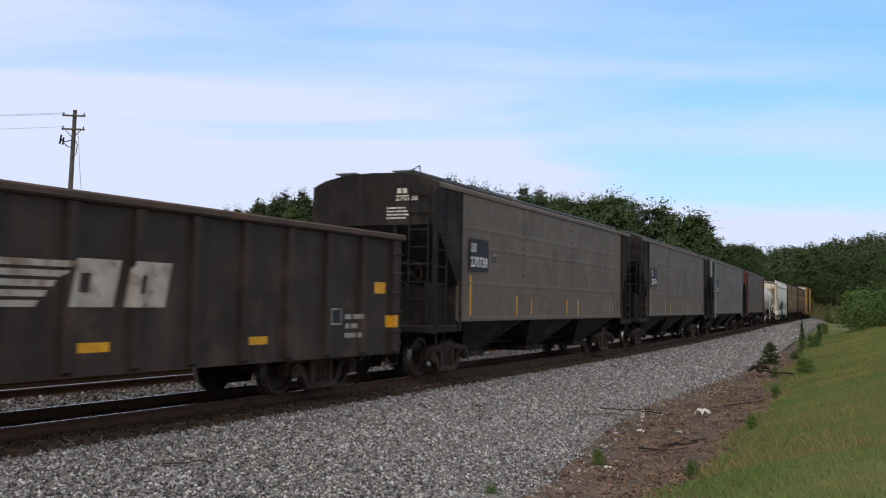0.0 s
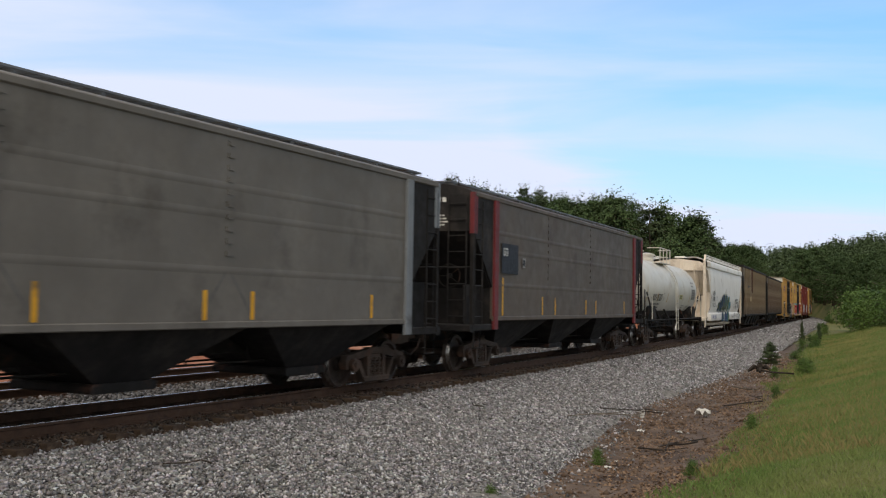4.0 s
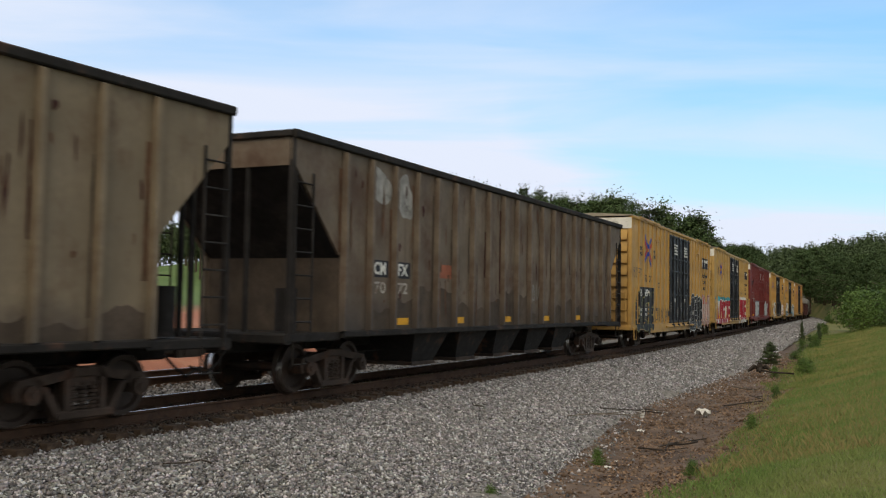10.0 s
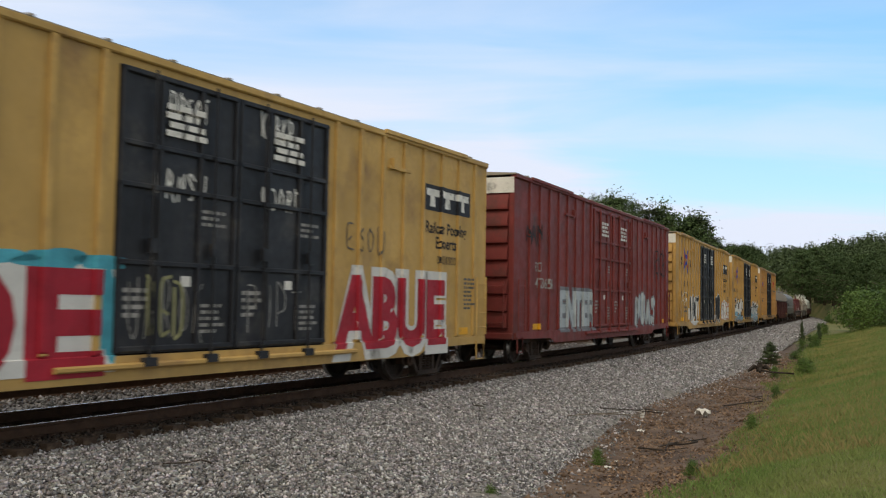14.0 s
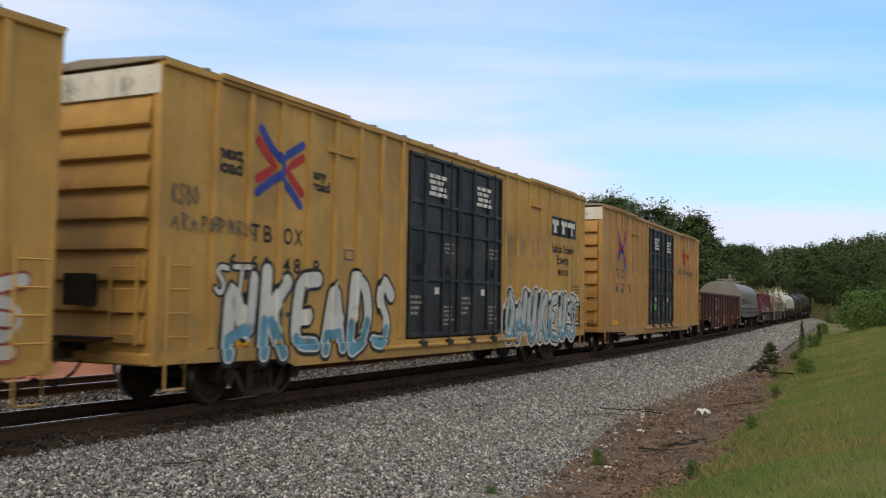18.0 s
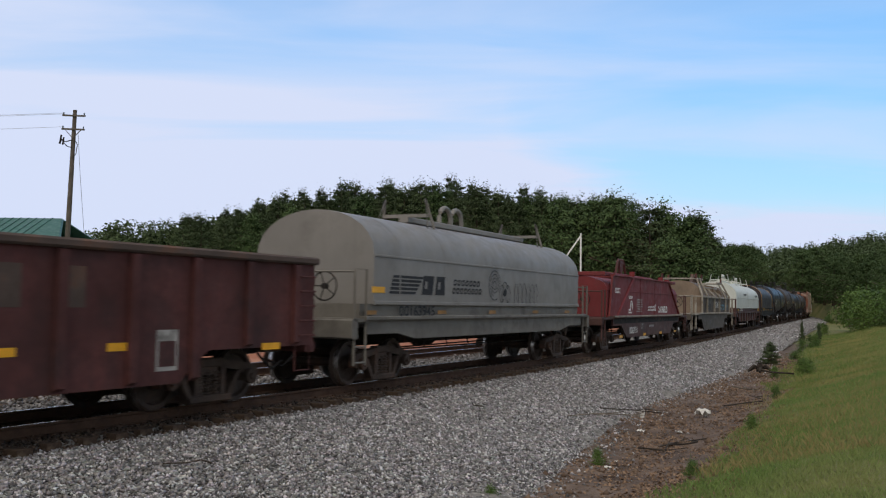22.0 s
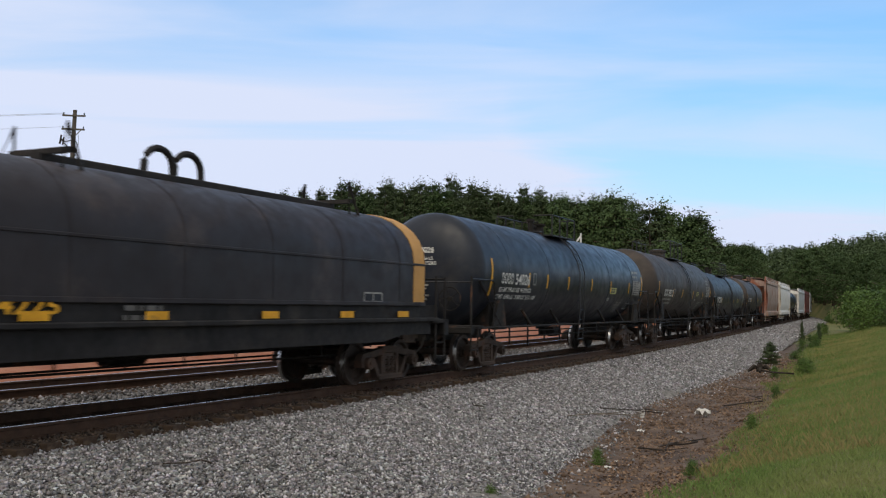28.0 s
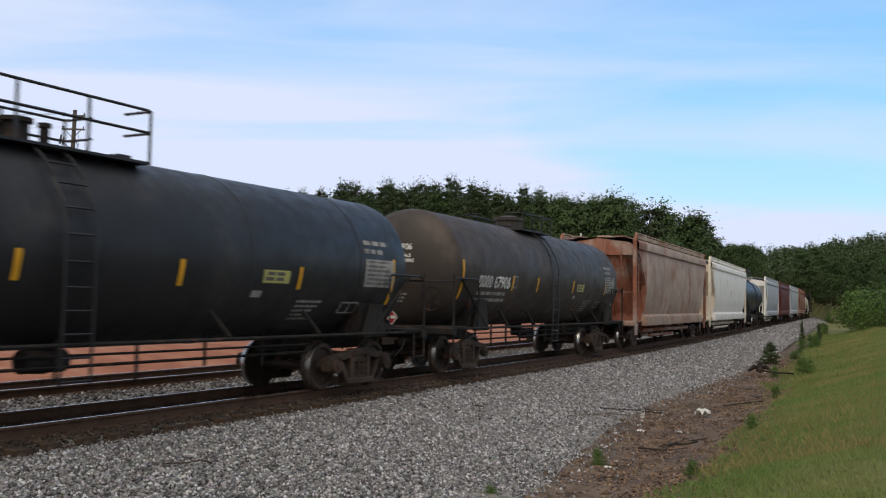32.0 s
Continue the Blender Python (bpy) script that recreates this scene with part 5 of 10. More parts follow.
def wheelset_meshes():
    g = Geo()
    for sgn in (-1, 1):
        ys = [sgn * v for v in (0.66, 0.70, 0.74, 0.80, 0.82)]
        rs = [0.49, 0.475, 0.445, 0.44, 0.40]
        n = 28
        vs, fs = [], []
        prof = [(ys[0], 0.10), (ys[0], 0.36), (sgn * 0.70, 0.38), (ys[0], 0.41), (ys[0], rs[0]), (ys[1], rs[1]), (ys[2], rs[2]), (ys[3], rs[3]), (ys[4], rs[3] - 0.01), (ys[4], 0.36), (sgn * 0.76, 0.33), (sgn * 0.76, 0.14), (ys[4], 0.11), (ys[4], 0.02)]
        for y, r in prof:
            for j in range(n):
                a = 6.2832 * j / n
                vs.append((r * math.cos(a), y, r * math.sin(a)))
        for i in range(len(prof) - 1):
            for j in range(n):
                fs.append((i * n + j, i * n + (j + 1) % n, (i + 1) * n + (j + 1) % n, (i + 1) * n + j))
        g.add(vs, fs)
    g.disc((0, -1.12, 0), 1, 0.085, 2.24, 14)
    me = mesh_of("wheelset", g, M["wheel"])
    me.materials.append(M["tread"])
    for p in me.polygons:
        r = math.hypot(p.center.x, p.center.z)
        if 0.425 < r < 0.462 and 0.735 < abs(p.center.y) < 0.83:
            p.material_index = 1
    return me


def frame_mesh():
    """One cast side frame: journals, top chord, sloping lower chords and the spring window."""
    g = Geo()
    y0, y1 = -0.08, 0.08
    for s in (-1, 1):
        g.prism_y([(s * 1.10, 0.36), (s * 1.12, 0.50), (s * 1.06, 0.62), (s * 0.80, 0.66), (s * 0.66, 0.58), (s * 0.68, 0.50), (s * 0.76, 0.50), (s * 0.78, 0.36)][::s], y0, y1)
        g.prism_y([(s * 0.80, 0.66), (s * 0.20, 0.74), (s * 0.20, 0.62), (s * 0.76, 0.53)][::s], y0, y1)
        g.prism_y([(s * 0.72, 0.54), (s * 0.60, 0.52), (s * 0.33, 0.10), (s * 0.47, 0.12)][::s], y0, y1)
        g.box(*sorted((s * 0.24, s * 0.34)), y0, y1, 0.12, 0.66)
        g.disc((s * 0.89, y0 - 0.09, 0.44), 1, 0.125, 0.10, 16)
        g.disc((s * 0.89, y0 - 0.12, 0.44), 1, 0.06, 0.05, 10)
    g.bevelled(-0.46, 0.46, y0 - 0.02, y1 + 0.02, 0.07, 0.19, 0.025)
    g.bevelled(-0.28, 0.28, y0, y1, 0.62, 0.76, 0.02)
    sp = Geo()
    for x in (-0.17, 0.0, 0.17):
        for k in range(7):
            sp.disc((x, 0, 0.20 + k * 0.052), 2, 0.075 if k % 2 == 0 else 0.058, 0.040, 10)
    return mesh_of("side_frame", g, M["bogie"]), mesh_of("spring_nest", sp, M["bogie"])


WHEELSET = wheelset_meshes()
SIDE_FRAME, SPRINGS = frame_mesh()
BOLSTER = mesh_of("bolster", Geo().bevelled(-0.20, 0.20, -1.06, 1.06, 0.50, 0.68, 0.04).disc((0, 0, 0.66), 2, 0.25, 0.16, 16).box(-0.05, 0.05, -0.5, 0.5, 0.3, 0.5), M["bogie"])
spinning = []          # (wheelset, car's u at its wheel)


def bogie(car, x, label=""):
    b = part("bogie", BOLSTER, None, car, "grimy cast steel bogie")
    b.location.x = x
    for sgn in (-1, 1):
        f = part("side_frame", SIDE_FRAME, None, b)
        f.location.y = sgn * 1.02
        if sgn > 0:
            f.rotation_euler.z = math.pi
        q = part("spring_nest", SPRINGS, None, b)
        q.location.y = sgn * 1.02
    for dx in (-0.89, 0.89):
        w = part("wheelset", WHEELSET, None, b, "steel wheels on an axle")
        w.location = (dx, 0, WHEEL_R)
        spinning.append((car, w, x + dx))
    return b


def couplers(car, half):
    for s in (-1, 1):
        g = Geo().bevelled(*sorted((s * (half - 0.5), s * (half + 0.45))), -0.08, 0.08, 0.78, 0.94, 0.02)
        g.prism_y([(s * (half + 0.4), 0.72), (s * (half + 0.92), 0.72), (s * (half + 0.92), 1.0), (s * (half + 0.4), 1.0)][::s], -0.16, 0.10)
        part("coupler", g, M["coupler"], car)
        hose = Geo().tube([(s * half, -0.25, 0.8), (s * (half + 0.2), -0.28, 0.6), (s * (half + 0.5), -0.25, 0.42), (s * (half + 0.85), -0.2, 0.55)], 0.022)
        part("air_hose", hose, M["under"], car)


def ladder(car, x0, x1, y, z0, z1, material, rungs=4, along="x", r=0.016, label="", stiles=True):
    """Stiles and rungs; along x on a side, or along y on an end (then x0, x1 are y values and y is x)."""
    g = Geo()
    P = (lambda a, z: (a, y, z)) if along == "x" else (lambda a, z: (y, a, z))
    if stiles:
        for a in (x0, x1):
            g.tube([P(a, z0), P(a, z1)], r * 1.3, 5)
    for i in range(rungs):
        z = z0 + (z1 - z0) * (i + 0.5) / rungs
        g.tube([P(x0, z), P(x1, z)], r, 5)
    return part("ladder", g, material, car, label)


def under_gear(car, half, z=0.9, material=None):
    """Centre sill with brake reservoir, cylinder and rods."""
    material = material or M["under"]
    part("centre_sill", Geo().bevelled(-half, half, -0.28, 0.28, 0.72, 1.08, 0.03), material, car)
    g = Geo().lathe_x([(-0.55, 0.02), (-0.5, 0.17), (0.35, 0.17), (0.42, 0.02)], 0.75, 0.72, 14)
    part("air_reservoir", g, material, car)
    rods = Geo().tube([(-half + 3, -0.55, 0.62), (half - 3, -0.55, 0.60)], 0.02, 5).tube([(-half + 3.4, 0.5, 0.55), (half - 3.5, 0.5, 0.58)], 0.02, 5)
    for i in range(7):
        x = -half + 3.5 + i * (2 * half - 7) / 6
        rods.tube([(x, -0.55, 0.62), (x, -0.50, 0.85)], 0.018, 5)
    part("brake_rod", rods, material, car)


def stirrup(car, x, y, z, material):
    part("step_iron", Geo().tube([(x - 0.2, y, z), (x - 0.2, y, z - 0.42), (x + 0.2, y, z - 0.42), (x + 0.2, y, z)], 0.02, 5), material, car)


def hand_brake(car, x, y, z, material):
    g = Geo()
    n = 20
    ring = [(x, y + 0.28 * math.cos(6.2832 * i / n), z + 0.28 * math.sin(6.2832 * i / n)) for i in range(n + 1)]
    g.tube(ring, 0.016, 5)
    for i in range(5):
        a = 6.2832 * i / 5
        g.tube([(x, y, z), (x, y + 0.28 * math.cos(a), z + 0.28 * math.sin(a))], 0.012, 5)
    g.disc((x - 0.03, y, z), 0, 0.06, 0.1, 10)
    part("brake_wheel", g, material, car)


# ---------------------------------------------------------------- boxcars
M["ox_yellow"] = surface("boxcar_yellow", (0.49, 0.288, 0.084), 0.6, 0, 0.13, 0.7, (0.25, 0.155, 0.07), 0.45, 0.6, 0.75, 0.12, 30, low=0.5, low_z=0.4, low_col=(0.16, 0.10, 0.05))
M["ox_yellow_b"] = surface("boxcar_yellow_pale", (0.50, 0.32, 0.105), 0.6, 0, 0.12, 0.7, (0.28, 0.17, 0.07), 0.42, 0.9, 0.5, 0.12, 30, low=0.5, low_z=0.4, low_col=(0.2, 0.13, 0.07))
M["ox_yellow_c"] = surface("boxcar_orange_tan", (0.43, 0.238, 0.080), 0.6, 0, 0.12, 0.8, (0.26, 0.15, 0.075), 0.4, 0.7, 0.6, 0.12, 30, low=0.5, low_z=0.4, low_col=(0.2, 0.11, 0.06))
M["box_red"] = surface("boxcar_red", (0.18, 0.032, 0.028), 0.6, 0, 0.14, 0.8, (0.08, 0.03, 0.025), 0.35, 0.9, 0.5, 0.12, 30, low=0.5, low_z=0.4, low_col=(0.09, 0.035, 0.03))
M["door_black"] = surface("door_black", (0.020, 0.021, 0.026), 0.5, 0, 0.25, 1.5, (0.06, 0.055, 0.05), 0.25, 1.5, 0.35)
M["roof_white"] = surface("white_end_band", (0.66, 0.64, 0.58), 0.6, 0, 0.08, 1.5, GRIME, 0.2, 2, 0.4)
M["roof_dull"] = surface("galvanised_roof", (0.30, 0.26, 0.2), 0.5, 0.3, 0.12, 1, RUST, 0.3, 1.2)
M["blue"] = surface("blue_mark", (0.035, 0.06, 0.30), 0.6, 0, 0.1, 4, bump=0.03)
M["red"] = surface("red_mark", (0.42, 0.03, 0.03), 0.6, 0, 0.1, 4, bump=0.03)
M["spray_black"] = surface("black_spray", (0.025, 0.026, 0.03), 0.6, 0, 0.2, 2, bump=0.03)
M["spray_white"] = surface("white_spray", (0.60, 0.60, 0.58), 0.65, 0, 0.1, 2, GRIME, 0.15, 2, bump=0.03)
M["spray_red"] = surface("red_spray", (0.34, 0.018, 0.035), 0.6, 0, 0.15, 2, bump=0.03)
M["spray_silver"] = surface("silver_spray", (0.42, 0.46, 0.48), 0.5, 0.1, 0.15, 2, bump=0.03)
M["spray_pink"] = surface("pale_red_spray", (0.46, 0.30, 0.27), 0.7, 0, 0.25, 3, (0.45, 0.1, 0.08), 0.4, 3, bump=0.03)
M["spray_blue"] = surface("blue_spray", (0.12, 0.30, 0.42), 0.6, 0, 0.2, 2, bump=0.03)
M["spray_grey"] = surface("grey_spray", (0.20, 0.21, 0.23), 0.65, 0, 0.2, 2, bump=0.03)
M["sticker_green"] = surface("green_sticker", (0.05, 0.5, 0.08), 0.5, 0, 0.05, 4, bump=0)


def boxcar(label, body, style="crossed", group="boxcars", number="", door=None, back=-0.25):
    car = thing("boxcar", label, "boxcar", group)
    door = door or M["door_black"]
    H, W, top, sill = 9.4, 1.56, 5.02, 0.82
    # side walls with the door opening, each one a plate of its own
    for sgn in (-1, 1):
        for a, b in ((-H + back, -2.45), (2.45, H + back)):
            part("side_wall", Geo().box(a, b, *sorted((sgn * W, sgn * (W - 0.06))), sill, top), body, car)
        part("lintel", Geo().box(-2.45, 2.45, *sorted((sgn * W, sgn * (W - 0.06))), 4.82, top), body, car)
        part("top_chord", Geo().bevelled(-H, H, *sorted((sgn * (W - 0.02), sgn * (W + 0.055))), 4.98, 5.10, 0.02), body, car)
        side_sill = Geo().prism_y([(-H + 0.1, 0.74), (-H + 2.9, 0.70), (-H + 3.3, 0.56), (H - 3.3, 0.56), (H - 2.9, 0.70), (H - 0.1, 0.74), (H - 0.1, 0.90), (-H + 0.1, 0.90)], *sorted((sgn * (W + 0.005), sgn * (W + 0.045))))
        part("side_sill", side_sill, body, car)
        rib = mesh_of("rib", Geo().prism_x([(sgn * W, 0.92), (sgn * (W + 0.05), 0.95), (sgn * (W + 0.05), 4.94), (sgn * W, 4.97)], -0.055, 0.055), body)
        for s2 in (-1, 1):
            for k in range(8):
                r = part("rib", rib, None, car)
                r.location.x = s2 * (2.72 + 0.825 * k)
        # double doors
        for a in (-2.43, 0.02):
            leaf = part("door", Geo().box(a, a + 2.41, *sorted((sgn * (W - 0.03), sgn * (W + 0.005))), 0.92, 4.82), door, car)
            bars_g = Geo()
            y0, y1 = sorted((sgn * (W + 0.005), sgn * (W + 0.055)))
            for z in (0.94, 2.12, 3.18, 3.75, 4.74):
                bars_g.bevelled(a, a + 2.41, y0, y1, z, z + 0.08, 0.015)
            for x in (a, a + 0.72, a + 1.55, a + 2.33):
                bars_g.bevelled(x, x + 0.08, y0, y1, 0.94, 4.8, 0.015)
            part("door_frame", bars_g, door, leaf)
            rods = Geo()
            for x in (a + 0.6, a + 1.85):
                rods.tube([(x, sgn * (W + 0.085), 0.78), (x, sgn * (W + 0.085), 4.85)], 0.022, 6)
                rods.box(x - 0.06, x + 0.06, *sorted((sgn * (W + 0.05), sgn * (W + 0.12))), 2.3, 2.5)
                rods.box(x - 0.12, x + 0.12, *sorted((sgn * (W + 0.05), sgn * (W + 0.14))), 0.74, 0.86)
            part("lock_rod", rods, door, leaf)
            if sgn < 0:
                yy = -(W + 0.010)
                lines_of_print(leaf, a + 0.80, 4.36, 4, 0.95, 0.085, M["white_mark"], yy - 0.062, 3, gap=1.5)
                lines_of_print(leaf, a + 1.62, 2.95, 3, 0.6, 0.05, M["pale_mark"], yy, 5)
                lines_of_print(leaf, a + 0.15, 1.75, 4, 0.5, 0.06, M["pale_mark"], yy, 8)
                lines_of_print(leaf, a + 1.66, 1.55, 5, 0.55, 0.05, M["pale_mark"], yy, 11)
                patch(leaf, a + 1.25, a + 1.45, 1.85, 2.0, M["white_mark"], yy)
        part("door_track", Geo().bevelled(-3.4, 3.4, *sorted((sgn * (W + 0.01), sgn * (W + 0.12))), 0.72, 0.80, 0.02), body, car)
    # ends with deep horizontal corrugations
    for s in (-1, 1):
        e = part("end_wall", Geo().box(*sorted((s * (H - 0.02), s * (H - 0.08))), -W + 0.001, W - 0.001, sill, 4.96), body, car)
        for k in range(8):
            z = 1.00 + k * 0.440
            ring = [(s * (H - 0.02), z), (s * (H + 0.085), z + 0.035), (s * (H + 0.085), z + 0.11), (s * (H - 0.01), z + 0.425)]
            part("corrugation", Geo().prism_y(ring[::s], -W + 0.16, W - 0.16), body, e)
        part("corner_post", Geo().bevelled(*sorted((s * (H - 0.06), s * (H + 0.02))), -W - 0.012, -W + 0.14, sill, 4.97, 0.02), body, e)
        part("corner_post", Geo().bevelled(*sorted((s * (H - 0.06), s * (H + 0.02))), W - 0.14, W + 0.012, sill, 4.97, 0.02), body, e)
        part("end_band", Geo().box(*sorted((s * (H + 0.02), s * (H + 0.028))), -W, W, 4.54, 4.95), M["roof_white"], e, "white-painted band at the roof's end")
        part("end_sill", Geo().bevelled(*sorted((s * (H - 0.25), s * (H + 0.06))), -W, W, 0.72, 0.90, 0.03), body, car)
        part("platform", Geo().box(*sorted((s * (H + 0.03), s * (H + 0.38))), -0.9, 0.9, 1.08, 1.11), M["under"], car)
        ladder(car, -1.35, -0.85, s * (H + 0.14), 1.0, 2.25, body, 4, "y")
        for y in (-W - 0.10, W + 0.10):
            ladder(car, s * (H - 0.62), s * (H - 0.14), y, 0.95, 2.3, body, 4)
            stirrup(car, s * (H - 0.36), y * 0.98, 0.80, body)
    part("brake_housing", Geo().box(-H - 0.34, -H - 0.07, -0.55, -0.15, 1.55, 2.0), M["under"], car)
    # roof: two low slopes and raised seams
    roof = Geo().prism_x([(-W - 0.05, 5.06), (W + 0.05, 5.06), (W + 0.05, 5.10), (0, 5.20), (-W - 0.05, 5.10)], -H - 0.03, H + 0.03)
    part("roof", roof, M["roof_dull"], car)
    seam = mesh_of("roof_seam", Geo().prism_x([(-W - 0.06, 5.10), (0, 5.20), (W + 0.06, 5.10), (W + 0.06, 5.13), (0, 5.235), (-W - 0.06, 5.13)], -0.04, 0.04), M["roof_dull"])
    for k in range(15):
        r = part("roof_seam", seam, None, car)
        r.location.x = -H + 0.9 + k * 1.21
    part("running_edge", Geo().box(-8.2, -4.6, -W - 0.09, -W - 0.02, 5.05, 5.13), body, car)
    part("running_edge", Geo().box(4.6, 8.2, -W - 0.09, -W - 0.02, 5.05, 5.13), body, car)
    part("floor", Geo().box(-H + 0.1, H - 0.1, -W + 0.07, W - 0.07, 0.90, 1.02), M["under"], car)
    under_gear(car, H)
    couplers(car, H)
    # the body stands a little forward of its doors, and its eaves a little low
    for o in car.children:
        kind = o.name.split(".")[0]
        if kind not in ("door", "lintel", "door_track", "side_wall", "rib"):
            o.location.x += back
        if kind in ("roof", "roof_seam", "top_chord", "running_edge"):
            o.location.z -= 0.045
    for x in (-6.65, 7.15):
        bogie(car, x)
    # marks on the near side
    y = -(W + 0.006)
    part("bracket", Geo().box(-5.45, -4.6, -W - 0.06, -W, 4.33, 4.39).box(-4.72, -4.6, -W - 0.09, -W, 4.33, 4.55), body, car)
    part("bracket", Geo().box(4.55, 5.4, -W - 0.06, -W, 4.33, 4.39).box(4.65, 4.77, -W - 0.09, -W, 4.33, 4.55), body, car)
    lines_of_print(car, -9.25, 4.70, 1, 0.01, 0.05, M["black_mark"], y, 1)
    patch(car, -8.15, -7.6, 0.96, 1.12, M["yellow_mark"], y)
    patch(car, 7.7, 8.25, 0.96, 1.12, M["yellow_mark"], y)
    if style == "crossed":
        # a crossed pair of bent bands, red and blue
        cx, cz = -6.86, 3.86
        for name, pts, mat in (
            ("blue_band", [(-0.52, 0.56), (-0.26, 0.30), (0.0, 0.14), (0.06, 0.0), (0.0, -0.13), (-0.25, -0.26), (-0.60, -0.48)], "blue"),
            ("blue_band", [(0.62, 0.46), (0.36, 0.32), (0.13, 0.20)], "blue"),
            ("blue_band", [(0.10, -0.22), (0.36, -0.40), (0.58, -0.58)], "blue"),
            ("red_band", [(-0.60, 0.36), (-0.30, 0.12), (-0.14, 0.0), (-0.30, -0.10), (-0.60, -0.26)], "red"),
            ("red_band", [(0.62, 0.24), (0.32, 0.08), (0.20, -0.02), (0.34, -0.16), (0.62, -0.36)], "red")):
            o, f = ribbon([(cx + px, cz + pz) for px, pz in pts], 0.15)
            flat_mark(name, o, f, M[mat], car, y - (0.003 if mat == "blue" else 0.0055))
        write(car, "next", -8.42, 3.82, 0.20, M["black_mark"], y, 0.60, bold=0.04)
        write(car, "load", -8.42, 3.60, 0.20, M["black_mark"], y, 0.58, bold=0.04)
        write(car, "any", -5.90, 3.80, 0.17, M["black_mark"], y, 0.42, bold=0.04)
        write(car, "road", -5.93, 3.60, 0.17, M["black_mark"], y, 0.56, bold=0.04)
        for ch, px, cw in (("T", -7.58, 0.22), ("B", -7.26, 0.22), ("O", -6.72, 0.25), ("X", -6.42, 0.24)):
            write(car, ch, px, 2.60, 0.27, M["black_mark"], y, cw, bold=0.02)
        if number:
            for ch, px in zip(number, (-8.11, -7.58, -7.28, -6.72, -6.42, -5.85)):
                write(car, ch, px, 2.12, 0.25, M["black_mark"], y, 0.20)
        lines_of_print(car, -7.6, 1.55, 2, 1.2, 0.09, M["grey_mark"], y, 4)
        patch(car, -4.85, -4.52, 2.42, 2.62, M["grey_mark"], y)
        patch(car, -4.81, -4.56, 2.45, 2.59, body, y - 0.003)
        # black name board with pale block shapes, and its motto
        patch(car, 6.02, 8.28, 3.66, 4.22, M["plate"], y, label="black board with pale block shapes")
        for i, (a, w) in enumerate(((6.12, 0.62), (6.82, 0.62), (7.50, 0.68))):
            sh = [(a, 4.13), (a + w, 4.13), (a + w, 3.98), (a + w * 0.66, 3.98), (a + w * 0.72, 3.75), (a + w * 0.30, 3.75), (a + w * 0.36, 3.98), (a, 3.98)]
            flat_mark("block_shape", sh, [tuple(range(8))], M["white_mark"], car, y - 0.004)
        write(car, "Railcar Pooling", 6.15, 3.18, 0.25, M["black_mark"], y, 1.95)
        write(car, "Experts", 6.62, 2.86, 0.25, M["black_mark"], y, 0.98)
        bars(car, 7, 6.70, 2.52, 0.18, M["black_mark"], y, 0.72, 0.5)
        lines_of_print(car, 8.0, 2.2, 8, 0.5, 0.05, M["grey_mark"], y, 14)
    return car

# ---------------------------------------------------------------- covered hoppers with straight sides
M["hop_grey"] = surface("hopper_grey_brown", (0.145, 0.113, 0.087), 0.6, 0, 0.12, 0.6, (0.07, 0.06, 0.05), 0.3, 0.7, 0.35, 0.1, 30)
M["hop_grey_b"] = surface("hopper_grey", (0.150, 0.135, 0.118), 0.6, 0, 0.12, 0.6, (0.07, 0.06, 0.05), 0.3, 0.7, 0.35, 0.1, 30)
M["hop_brown"] = surface("hopper_brown_grey", (0.115, 0.092, 0.074), 0.6, 0, 0.12, 0.6, (0.07, 0.05, 0.04), 0.35, 0.7, 0.4, 0.1, 30)
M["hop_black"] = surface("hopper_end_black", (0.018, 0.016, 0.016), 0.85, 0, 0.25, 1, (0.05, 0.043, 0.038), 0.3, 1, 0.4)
M["post_grey"] = surface("post_light_grey", (0.20, 0.215, 0.23), 0.6, 0, 0.12, 2, GRIME, 0.25, 2, 0.4)
M["post_red"] = surface("post_red", (0.17, 0.028, 0.032), 0.6, 0, 0.15, 2, GRIME, 0.25, 2, 0.4)
M["steel_walk"] = surface("walkway_steel", (0.16, 0.16, 0.16), 0.5, 0.5, 0.15, 3, RUST, 0.25, 2)


